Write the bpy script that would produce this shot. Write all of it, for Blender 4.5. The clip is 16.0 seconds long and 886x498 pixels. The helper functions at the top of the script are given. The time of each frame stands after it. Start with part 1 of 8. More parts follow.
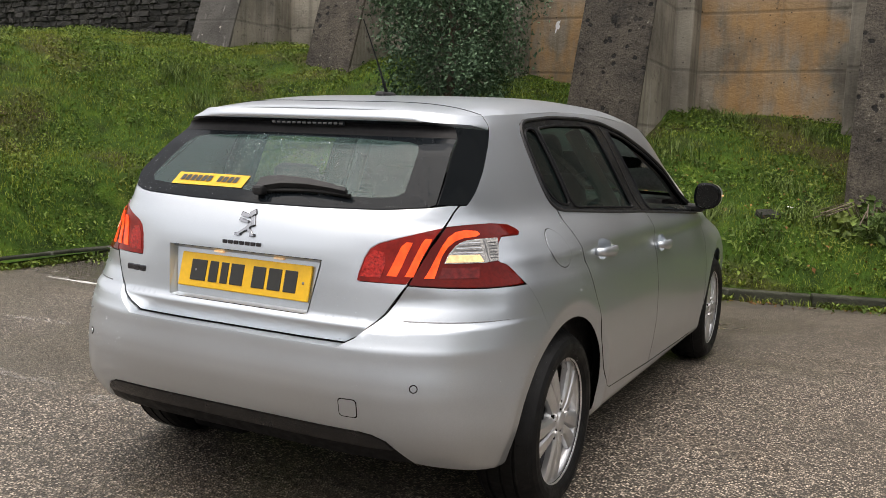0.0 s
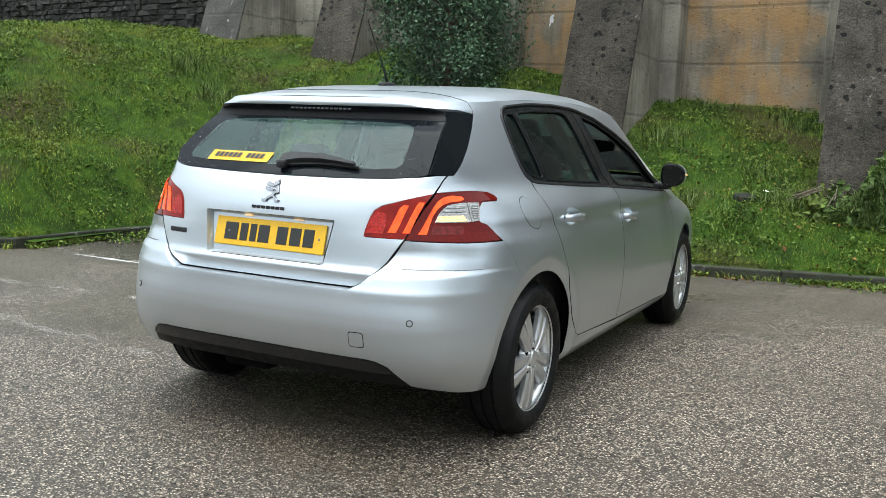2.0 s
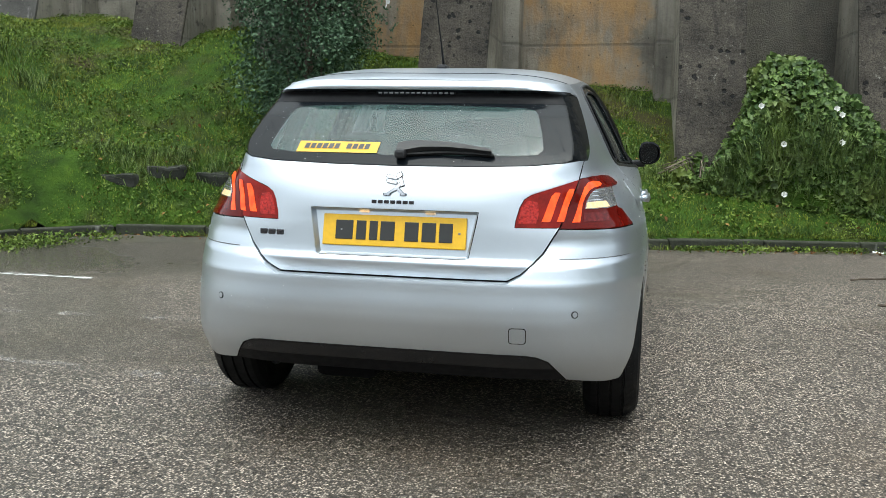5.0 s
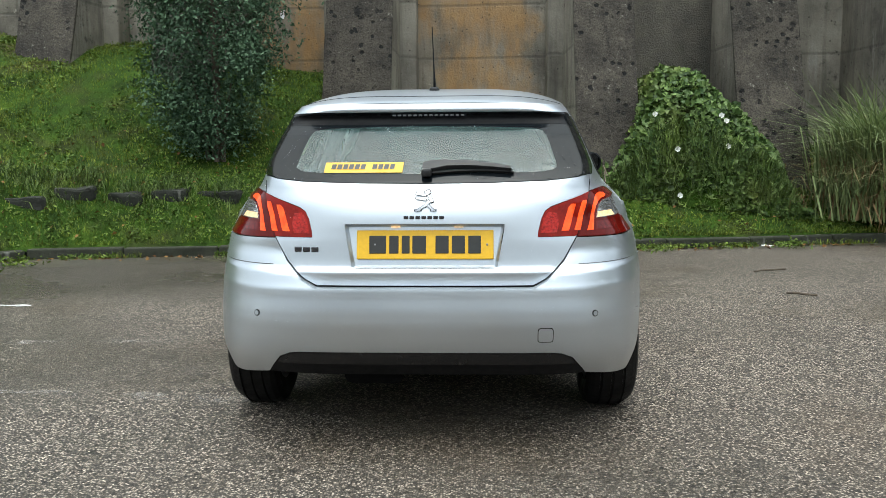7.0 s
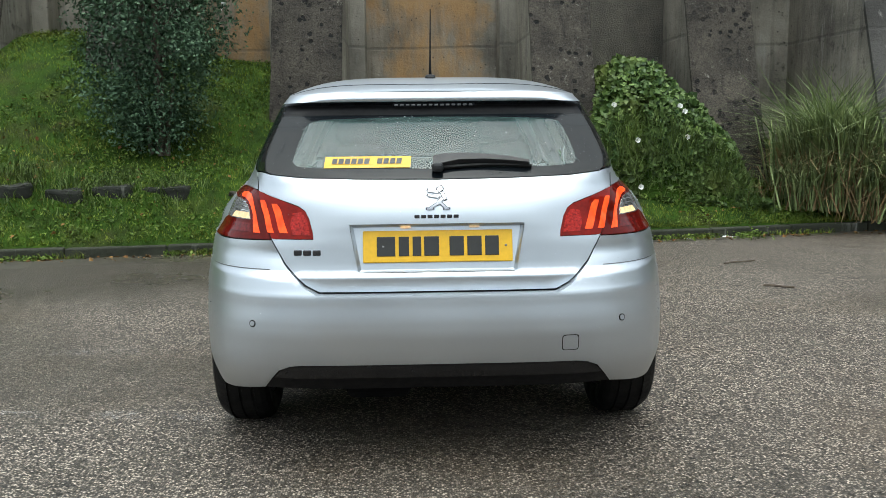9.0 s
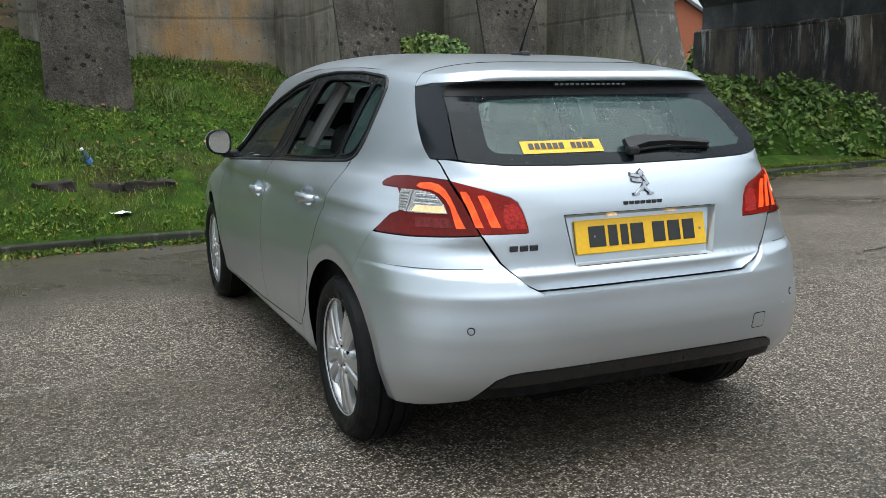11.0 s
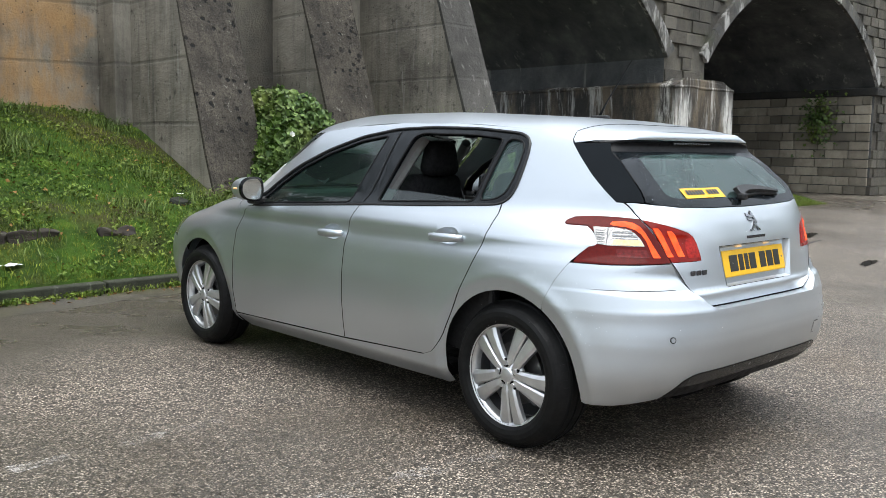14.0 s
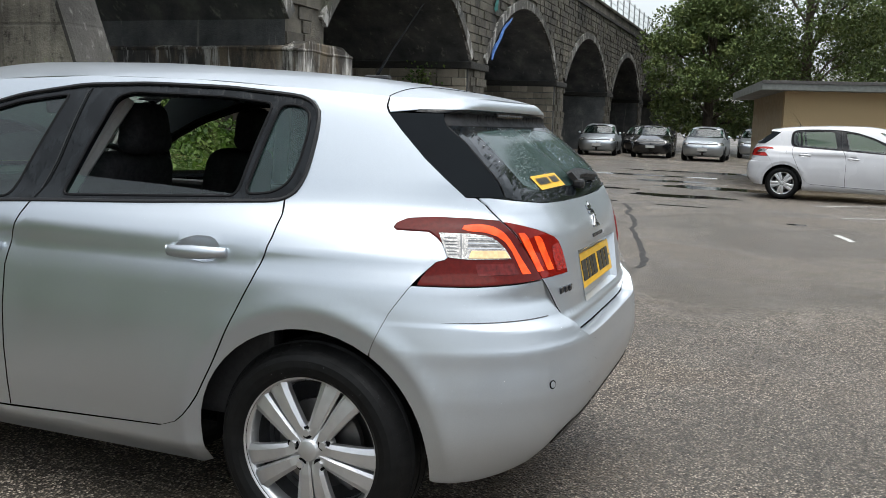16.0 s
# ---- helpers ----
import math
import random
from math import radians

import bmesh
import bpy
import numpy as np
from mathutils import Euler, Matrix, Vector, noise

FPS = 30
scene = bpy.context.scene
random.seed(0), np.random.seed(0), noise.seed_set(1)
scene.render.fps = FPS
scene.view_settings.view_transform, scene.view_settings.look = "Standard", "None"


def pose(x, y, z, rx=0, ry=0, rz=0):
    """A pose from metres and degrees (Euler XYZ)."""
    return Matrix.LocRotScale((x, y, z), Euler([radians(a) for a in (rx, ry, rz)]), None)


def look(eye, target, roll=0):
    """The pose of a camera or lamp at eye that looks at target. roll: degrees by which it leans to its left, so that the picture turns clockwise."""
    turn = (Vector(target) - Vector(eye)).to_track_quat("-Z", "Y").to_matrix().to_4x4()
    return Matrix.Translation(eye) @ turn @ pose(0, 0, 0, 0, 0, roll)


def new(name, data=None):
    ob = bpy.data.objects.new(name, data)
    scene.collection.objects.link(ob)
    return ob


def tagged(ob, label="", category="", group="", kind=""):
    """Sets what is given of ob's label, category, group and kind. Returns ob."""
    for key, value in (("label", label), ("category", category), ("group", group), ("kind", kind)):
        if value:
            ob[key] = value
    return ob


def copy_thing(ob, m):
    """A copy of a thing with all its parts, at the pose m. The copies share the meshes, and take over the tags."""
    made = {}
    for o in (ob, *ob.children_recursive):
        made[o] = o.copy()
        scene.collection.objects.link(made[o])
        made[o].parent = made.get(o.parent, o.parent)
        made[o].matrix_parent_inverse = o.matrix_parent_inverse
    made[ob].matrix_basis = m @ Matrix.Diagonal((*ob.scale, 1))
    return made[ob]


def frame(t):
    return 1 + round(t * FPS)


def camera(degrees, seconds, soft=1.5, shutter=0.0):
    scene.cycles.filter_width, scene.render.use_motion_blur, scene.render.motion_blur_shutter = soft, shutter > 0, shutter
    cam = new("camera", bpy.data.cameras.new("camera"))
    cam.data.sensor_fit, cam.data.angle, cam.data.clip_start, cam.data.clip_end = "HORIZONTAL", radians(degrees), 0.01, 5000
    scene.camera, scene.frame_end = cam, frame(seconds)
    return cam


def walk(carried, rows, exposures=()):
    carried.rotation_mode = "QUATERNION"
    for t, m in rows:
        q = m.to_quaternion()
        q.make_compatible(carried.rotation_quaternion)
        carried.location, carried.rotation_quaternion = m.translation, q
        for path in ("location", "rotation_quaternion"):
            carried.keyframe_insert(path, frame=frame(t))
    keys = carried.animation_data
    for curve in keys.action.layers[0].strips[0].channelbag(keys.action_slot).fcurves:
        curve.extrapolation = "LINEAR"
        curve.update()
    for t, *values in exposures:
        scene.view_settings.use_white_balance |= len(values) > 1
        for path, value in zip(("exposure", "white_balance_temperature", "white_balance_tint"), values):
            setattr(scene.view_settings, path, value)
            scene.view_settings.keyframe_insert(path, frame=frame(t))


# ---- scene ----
cam = camera(52.9, 16.0, soft=0.8)
PATH = [
    (0, (1.844, -2.818, 1.248), (0.937, -1.052, 1.005), 2.2),
    (0.5, (2.038, -3.036, 1.217), (1.126, -1.273, 0.97), 1.8),
    (1, (2.119, -3.246, 1.217), (1.21, -1.484, 0.956), 2.1),
    (1.5, (2.139, -3.318, 1.214), (1.232, -1.555, 0.952), 2.2),
    (2, (2.155, -3.329, 1.215), (1.247, -1.567, 0.953), 2.2),
    (2.5, (2.157, -3.326, 1.218), (1.249, -1.564, 0.954), 2.1),
    (3, (2.096, -3.357, 1.217), (1.188, -1.594, 0.956), 2.1),
    (3.5, (1.892, -3.352, 1.196), (1.006, -1.578, 0.937), 2.5),
    (4, (1.522, -3.358, 1.198), (0.743, -1.535, 0.931), 2.6),
    (4.2, (1.379, -3.41, 1.184), (0.674, -1.558, 0.91), 2.3),
    (6.3, (0.232, -3.9, 1.215), (0.141, -1.92, 0.943), -0.6),
    (6.5, (0.228, -3.935, 1.222), (0.139, -1.955, 0.956), -0.6),
    (7, (0.229, -3.974, 1.231), (0.142, -1.993, 0.965), -0.4),
    (7.5, (0.234, -3.976, 1.226), (0.148, -1.995, 0.96), -0.4),
    (8, (0.213, -3.965, 1.229), (0.128, -1.984, 0.965), -0.4),
    (8.2, (0.197, -3.954, 1.228), (0.112, -1.973, 0.967), -0.3),
    (10.3, (-1.091, -3.049, 1.239), (-0.541, -1.157, 0.892), -1.4),
    (10.5, (-1.291, -3.007, 1.27), (-0.677, -1.135, 0.926), -1.3),
    (11, (-1.778, -3.046, 1.265), (-0.983, -1.244, 0.919), -0.6),
    (11.5, (-2.194, -3.041, 1.251), (-1.217, -1.321, 0.957), 1.2),
    (12, (-2.577, -3.012, 1.245), (-1.45, -1.379, 0.997), 2.0),
    (12.5, (-2.957, -2.997, 1.264), (-1.741, -1.427, 1.024), 0.6),
    (13, (-3.178, -2.809, 1.221), (-1.917, -1.276, 0.977), 0.2),
    (13.5, (-3.396, -2.643, 1.236), (-2.086, -1.149, 1.005), 0.5),
    (14, (-3.549, -2.486, 1.26), (-2.192, -1.035, 1.033), 0.8),
    (14.5, (-3.509, -2.244, 1.244), (-2.069, -0.878, 1.0), 1.7),
    (15, (-3.404, -1.949, 1.253), (-1.806, -0.781, 0.97), 1.4),
    (15.5, (-3.272, -1.589, 1.272), (-1.509, -0.697, 0.965), 1.6),
    (16, (-3.018, -1.216, 1.262), (-1.166, -0.515, 0.98), 1.9),
]
EXPOSURES = [(0.0, 0.94, 7050, 12), (0.5, 1.05, 6670, 6), (1.0, 1.19, 6560, 1), (1.7, 1.21, 6320, 1), (2.5, 1.25, 6170, 1), (4.0, 1.19, 6170, 1), (6.3, 1.09, 6220, 1), (8.2, 1.07, 6220, 1), (10.5, 0.81, 6070, 1), (11.2, 1.02, 6170, 3), (12.0, 1.24, 6220, 4), (13.0, 1.35, 6220, 4), (14.5, 1.26, 6310, 7), (15.4, 1.08, 6320, 6), (16.0, 0.90, 6350, 6)]
walk(cam, [(t, look(eye, target, roll)) for t, eye, target, roll in PATH], EXPOSURES)

# ---- daylight: an overcast, rainy sky ----
world = bpy.data.worlds.new("sky")
scene.world = world
world.use_nodes = True
wn, wl = world.node_tree.nodes, world.node_tree.links
sky = wn.new("ShaderNodeTexSky")
sky.sky_type = 'NISHITA'
sky.sun_disc = False
sky.sun_elevation, sky.sun_rotation = radians(80), radians(180)
sky.air_density, sky.dust_density, sky.ozone_density = 1.0, 4.0, 1.0
grey_sky = wn.new("ShaderNodeHueSaturation")
grey_sky.inputs["Saturation"].default_value = 0.30
wl.new(sky.outputs[0], grey_sky.inputs["Color"])
wl.new(grey_sky.outputs[0], wn["Background"].inputs["Color"])
wn["Background"].inputs["Strength"].default_value = 0.15
sun = new("sun", bpy.data.lights.new("sun", 'SUN'))
sun.data.energy, sun.data.angle, sun.data.color = 0.9, radians(80), (1.0, 0.98, 0.95)
sun.matrix_world = look((0, 0, 0), (0.0, 0.18, -1.0))

# ---- materials ----
class Nodes:
    """A node material under construction."""
    def __init__(self, name):
        self.m = bpy.data.materials.new(name)
        self.m.use_nodes = True
        self.t = self.m.node_tree
        self.n, self.l = self.t.nodes, self.t.links
        self.b = self.n["Principled BSDF"]
        self.pos = self.n.new("ShaderNodeNewGeometry").outputs["Position"]

    def put(self, value, socket):
        if isinstance(value, bpy.types.NodeSocket):
            self.l.new(value, socket)
        else:
            socket.default_value = value

    def noise(self, scale, detail=4, rough=0.55, vec=None, stretch=None, distort=0.0):
        n = self.n.new("ShaderNodeTexNoise")
        n.inputs["Scale"].default_value, n.inputs["Detail"].default_value = scale, detail
        n.inputs["Roughness"].default_value, n.inputs["Distortion"].default_value = rough, distort
        self.l.new(self.mapped(vec, stretch), n.inputs["Vector"])
        return n.outputs["Fac"]

    def mapped(self, vec=None, stretch=None):
        v = vec or self.pos
        if stretch:
            mp = self.n.new("ShaderNodeMapping")
            mp.inputs["Scale"].default_value = stretch
            self.l.new(v, mp.inputs["Vector"])
            v = mp.outputs[0]
        return v

    def cells(self, scale, feature='F1', out="Distance", vec=None, stretch=None):
        n = self.n.new("ShaderNodeTexVoronoi")
        n.feature = feature
        n.inputs["Scale"].default_value = scale
        self.l.new(self.mapped(vec, stretch), n.inputs["Vector"])
        return n.outputs[out]

    def ramp(self, fac, *stops):
        r = self.n.new("ShaderNodeValToRGB")
        e = r.color_ramp.elements
        while len(e) < len(stops):
            e.new(0.5)
        for el, (p, c) in zip(e, stops):
            el.position = p
            el.color = (c, c, c, 1) if isinstance(c, (int, float)) else (*c, 1)
        self.put(fac, r.inputs["Fac"])
        return r.outputs["Color"]

    def mix(self, fac, a, b, mode='MIX'):
        n = self.n.new("ShaderNodeMix")
        n.data_type, n.blend_type = 'RGBA', mode
        self.put(fac, n.inputs[0])
        for v, s in ((a, n.inputs[6]), (b, n.inputs[7])):
            self.put((*v, 1) if isinstance(v, tuple) and len(v) == 3 else v, s)
        return n.outputs[2]

    def math(self, op, a, b=0.0, clamp=False):
        n = self.n.new("ShaderNodeMath")
        n.operation, n.use_clamp = op, clamp
        self.put(a, n.inputs[0])
        self.put(b, n.inputs[1])
        return n.outputs[0]

    def axis(self, k, vec=None):
        n = self.n.new("ShaderNodeSeparateXYZ")
        self.l.new(vec or self.pos, n.inputs[0])
        return n.outputs[k]

    def spread(self, value, a, b, c=0.0, d=1.0):
        n = self.n.new("ShaderNodeMapRange")
        n.interpolation_type = 'SMOOTHSTEP'
        self.put(value, n.inputs[0])
        for k, v in enumerate((a, b, c, d)):
            n.inputs[k + 1].default_value = v
        return n.outputs[0]

    def random(self):
        return self.n.new("ShaderNodeObjectInfo").outputs["Random"]

    def island(self):
        return self.n.new("ShaderNodeNewGeometry").outputs["Random Per Island"]

    def bump(self, height, strength=0.3, distance=0.01):
        n = self.n.new("ShaderNodeBump")
        n.inputs["Strength"].default_value, n.inputs["Distance"].default_value = strength, distance
        self.l.new(height, n.inputs["Height"])
        self.l.new(n.outputs[0], self.b.inputs["Normal"])

    def done(self, color, rough=0.5, metal=0.0, **more):
        self.put((*color, 1) if isinstance(color, tuple) and len(color) == 3 else color, self.b.inputs["Base Color"])
        self.put(rough, self.b.inputs["Roughness"])
        self.put(metal, self.b.inputs["Metallic"])
        for k, v in more.items():
            self.put((*v, 1) if isinstance(v, tuple) and len(v) == 3 else v, self.b.inputs[k.replace("_", " ")])
        return self.m


def plain(name, color, rough=0.5, metal=0.0, grain=40.0, vary=0.12, bump=0.08, **more):
    """A nearly even surface with a little grain and unevenness."""
    k = Nodes(name)
    dark = tuple(c * (1 - vary) for c in color)
    light = tuple(min(1, c * (1 + vary)) for c in color)
    c = k.ramp(k.noise(grain, 5), (0.3, dark), (0.7, light))
    k.bump(k.noise(grain * 6, 3), bump, 0.002)
    r = k.spread(k.noise(grain * 0.4, 3), 0.3, 0.7, rough * 0.85, min(1, rough * 1.15))
    return k.done(c, r, metal, **more)


def make_tarmac():
    """Worn tarmac: pale chippings in a dark binder with open pits, smooth and dark towards the kerb."""
    k = Nodes("worn_wet_tarmac")
    tone = k.axis(0, k.cells(118, 'F1', "Color"))
    grain = k.ramp(tone, (0.0, (0.036, 0.030, 0.024)), (0.42, (0.115, 0.100, 0.083)), (0.76, (0.46, 0.41, 0.345)), (1.0, (0.86, 0.79, 0.69)))
    grain = k.mix(k.ramp(k.cells(118, 'F1'), (0.38, 0.0), (0.64, 0.9)), grain, (0.014, 0.015, 0.013))
    fine = k.ramp(k.axis(1, k.cells(310, 'F1', "Color")), (0.1, 0.0), (0.9, 0.08))
    grain = k.mix(fine, grain, (0.115, 0.096, 0.078))
    patches = k.noise(0.55, 6, 0.6)
    wet = k.noise(0.35, 5, 0.6, distort=0.6)
    c = k.mix(k.ramp(patches, (0.40, 0.0), (0.66, 0.36)), grain, (0.056, 0.047, 0.038))
    rust = k.ramp(k.noise(0.8, 5, 0.65), (0.52, 0.0), (0.72, 0.34))
    c = k.mix(rust, c, (0.094, 0.066, 0.038))
    c = k.mix(k.ramp(k.noise(0.9, 6, 0.65, stretch=(0.35, 2.0, 1.0)), (0.60, 0.0), (0.72, 0.45)), c, (0.30, 0.27, 0.235))
    pits = k.math('ADD', k.cells(21, 'F1'), k.math('MULTIPLY', k.math('SUBTRACT', k.noise(55, 3, 0.6), 0.5), 0.35))
    pit = k.math('MULTIPLY', k.ramp(pits, (0.18, 1.0), (0.22, 0.0)), k.spread(k.noise(1.6, 3), 0.34, 0.58, 0.35, 1.0))
    c = k.mix(pit, c, (0.012, 0.011, 0.010))
    c = k.mix(k.ramp(k.noise(9, 4, 0.7), (0.60, 0.0), (0.70, 0.55)), c, (0.032, 0.028, 0.025))
    c = k.mix(k.spread(wet, 0.45, 0.68, 0.0, 0.30), c, (0.030, 0.026, 0.022))
    drag = k.noise(1.1, 6, 0.65, stretch=(0.5, 2.2, 1.0))
    c = k.mix(k.ramp(drag, (0.54, 0.0), (0.68, 0.30)), c, (0.040, 0.033, 0.027))
    # the older, smoother surface that borders the kerb
    x, y = k.axis(0), k.axis(1)
    gap = k.math('SUBTRACT', k.math('ADD', 4.95, k.math('MULTIPLY', x, 0.12)), y)
    gap = k.math('ADD', gap, k.math('MULTIPLY', k.math('SUBTRACT', k.noise(0.9, 6, 0.6), 0.5), 1.7))
    old = k.math('MULTIPLY', k.spread(gap, 2.8, 1.5), k.spread(x, 2.4, -0.6, 0.25, 1.0))
    smooth = k.ramp(k.axis(0, k.cells(150, 'F1', "Color")), (0.0, (0.020, 0.018, 0.015)), (0.7, (0.050, 0.044, 0.036)), (1.0, (0.11, 0.098, 0.08)))
    c = k.mix(k.math('MULTIPLY', old, 0.88), k.mix(0.25, c, (0.024, 0.019, 0.014)), smooth)
    # the brown cast of the aggregate
    cast = k.n.new("ShaderNodeVectorMath")
    cast.operation, cast.inputs[1].default_value = 'MULTIPLY', (1.06, 1.0, 0.945)
    k.l.new(c, cast.inputs[0])
    c = cast.outputs[0]
    h = k.math('SUBTRACT', k.math('ADD', k.cells(118), k.math('MULTIPLY', k.noise(28, 4), 1.2)), k.math('MULTIPLY', pit, 1.2))
    k.bump(h, 0.9, 0.006)
    rough = k.math('SUBTRACT', k.spread(wet, 0.42, 0.62, 0.62, 0.32), k.math('MULTIPLY', old, 0.20))
    return k.done(c, rough, 0.0, Specular_IOR_Level=0.45)


def make_smooth_tarmac():
    k = Nodes("old_dark_wet_tarmac")
    grain = k.ramp(k.axis(0, k.cells(110, 'F1', "Color")), (0.0, (0.020, 0.018, 0.016)), (0.7, (0.055, 0.049, 0.042)), (1.0, (0.14, 0.125, 0.105)))
    c = k.mix(k.ramp(k.noise(0.6, 5), (0.4, 0.0), (0.7, 0.5)), grain, (0.075, 0.066, 0.056))
    c = k.mix(k.ramp(k.noise(1.4, 6, 0.7), (0.44, 0.0), (0.66, 0.5)), c, (0.070, 0.064, 0.026))
    k.bump(k.noise(60, 4), 0.3, 0.005)
    return k.done(c, k.spread(k.noise(0.5, 4), 0.35, 0.65, 0.5, 0.22))


def make_concrete(name, low=(0.105, 0.094, 0.078), high=(0.37, 0.340, 0.285), stain=0.0, dark=0.5, boards=True):
    k = Nodes(name)
    base = k.ramp(k.noise(1.1, 7, 0.62), (0.28, low), (0.72, high))
    streak = k.noise(2.2, 6, 0.65, stretch=(3.5, 3.5, 0.28))
    c = k.mix(k.ramp(streak, (0.5, 0.0), (0.72, dark)), base, (0.035, 0.034, 0.031))
    c = k.mix(k.ramp(k.noise(3.0, 5, 0.6, stretch=(2.5, 2.5, 0.35)), (0.6, 0.0), (0.75, 0.5)), c, (0.42, 0.41, 0.38))
    if stain:
        x, z = k.axis(0), k.axis(2)
        lump = k.math('MULTIPLY', k.math('SUBTRACT', k.noise(1.3, 5, 0.6), 0.5), 1.6)
        inside = k.math('MULTIPLY', k.spread(k.math('ADD', x, lump), -1.2, -0.75), k.spread(k.math('ADD', x, lump), 1.15, 0.75))
        left = k.math('MULTIPLY', k.spread(k.math('ADD', x, lump), -3.6, -3.2), k.spread(k.math('ADD', x, lump), -1.9, -2.2))
        band = k.spread(k.math('ADD', z, k.math('MULTIPLY', lump, 0.7)), 3.6, 2.8)
        run = k.ramp(k.noise(1.6, 6, 0.6, stretch=(1.6, 1.6, 0.7)), (0.38, 0.1), (0.58, 1.0))
        f = k.math('MULTIPLY', k.math('MULTIPLY', k.math('ADD', inside, left, True), band), k.math('MULTIPLY', run, stain))
        c = k.mix(f, c, k.mix(k.noise(2.5, 5), (0.27, 0.135, 0.046), (0.50, 0.325, 0.150)))
    h = k.math('ADD', k.noise(26, 6, 0.65), k.math('MULTIPLY', k.noise(4, 4), 1.5))
    if boards:
        w = k.n.new("ShaderNodeTexWave")
        w.bands_direction, w.inputs["Scale"].default_value, w.inputs["Distortion"].default_value = 'Z', 0.42, 0.25
        k.l.new(k.pos, w.inputs["Vector"])
        line = k.ramp(w.outputs["Fac"], (0.0, 0.0), (0.012, 1.0))
        c = k.mix(k.math('MULTIPLY', k.math('SUBTRACT', 1.0, line), 0.35), c, (0.06, 0.058, 0.053))
        h = k.math('ADD', h, k.math('MULTIPLY', line, 0.35))
    blot = k.math('MULTIPLY', k.ramp(k.noise(5.5, 7, 0.72), (0.56, 0.0), (0.66, 0.8)), k.spread(k.noise(0.9, 4), 0.46, 0.60))
    c = k.mix(blot, c, (0.045, 0.042, 0.036))
    chip = k.math('MULTIPLY', k.ramp(k.noise(7.5, 6, 0.7), (0.64, 0.0), (0.68, 0.75)), k.spread(k.noise(1.3, 3), 0.50, 0.62))
    c = k.mix(chip, c, (0.46, 0.43, 0.37))
    pits = k.cells(9, 'F1')
    c = k.mix(k.ramp(pits, (0.06, 0.75), (0.12, 0.0)), c, (0.02, 0.02, 0.018))
    k.bump(h, 0.6, 0.02)
    return k.done(c, k.spread(k.noise(2, 4), 0.35, 0.7, 0.85, 0.65), 0.0, Specular_IOR_Level=0.15)


def make_spotted_concrete():
    """Rain-blackened rough concrete with small black blotches and pale lichen specks."""
    k = Nodes("dark_pitted_concrete")
    base = k.ramp(k.noise(1.8, 7, 0.68), (0.3, (0.022, 0.019, 0.0155)), (0.72, (0.098, 0.085, 0.067)))
    fine = k.noise(55, 4, 0.7)
    c = k.mix(k.ramp(fine, (0.38, 0.65), (0.52, 0.0)), base, (0.010, 0.0095, 0.009))
    c = k.mix(k.ramp(k.noise(70, 3, 0.6), (0.60, 0.0), (0.70, 0.45)), c, (0.16, 0.15, 0.13))
    c = k.mix(k.math('MULTIPLY', k.ramp(k.noise(17, 6, 0.75), (0.60, 0.0), (0.66, 0.7)), k.spread(k.noise(1.4, 4), 0.45, 0.6)), c, (0.26, 0.25, 0.22))
    c = k.mix(k.ramp(k.noise(2.4, 6, 0.7, stretch=(4.0, 4.0, 0.25)), (0.52, 0.0), (0.66, 0.6)), c, (0.014, 0.013, 0.012))
    ragged = k.math('ADD', k.cells(8.5, 'F1'), k.math('MULTIPLY', k.math('SUBTRACT', k.noise(22, 4, 0.65), 0.5), 0.55))
    gate = k.spread(k.noise(1.3, 3), 0.40, 0.56)
    big = k.math('ADD', k.cells(5.2, 'F1'), k.math('MULTIPLY', k.math('SUBTRACT', k.noise(13, 5, 0.7), 0.5), 0.9))
    f = k.math('MULTIPLY', k.math('MAXIMUM', k.ramp(ragged, (0.20, 0.95), (0.27, 0.0)), k.math('MULTIPLY', k.ramp(big, (0.16, 0.95), (0.24, 0.0)), k.spread(k.noise(0.8, 3), 0.44, 0.58))), gate)
    c = k.mix(f, c, (0.006, 0.006, 0.006))
    k.bump(k.math('SUBTRACT', k.math('ADD', k.noise(30, 6, 0.7), k.math('MULTIPLY', k.noise(5, 4), 1.5)), f), 0.9, 0.025)
    return k.done(c, 0.75, 0.0, Specular_IOR_Level=0.2)


def make_stone(name, tint=(1.0, 0.95, 0.86), soot=0.45, per_piece=True, lime=0.0, dust=1.0):
    k = Nodes(name)
    rnd = k.random() if per_piece else k.island()
    a = tuple(0.095 * t for t in tint)
    b = tuple(0.28 * t for t in tint)
    c = k.mix(rnd, (*a, 1), (*b, 1))
    c = k.mix(k.ramp(k.noise(5, 6, 0.65), (0.35, 0.0), (0.7, 0.45)), c, (0.19 * dust, 0.165 * dust, 0.12 * dust))
    c = k.mix(k.ramp(k.noise(0.7, 6, 0.6, stretch=(1, 1, 0.5)), (0.42, 0.0), (0.68, soot)), c, (0.022, 0.021, 0.019))
    c = k.mix(k.ramp(k.noise(1.5, 5, 0.6), (0.6, 0.0), (0.74, 0.35)), c, (0.06, 0.075, 0.03))
    if lime:
        run = k.ramp(k.noise(1.7, 6, 0.68, stretch=(1.6, 1.6, 0.4)), (0.52, 0.0), (0.60, lime))
        c = k.mix(run, c, k.mix(k.noise(9, 4), (0.30, 0.29, 0.27), (0.62, 0.61, 0.58)))
    k.bump(k.math('ADD', k.noise(14, 6, 0.65), k.noise(60, 3)), 0.8, 0.03)
    return k.done(c, 0.8)


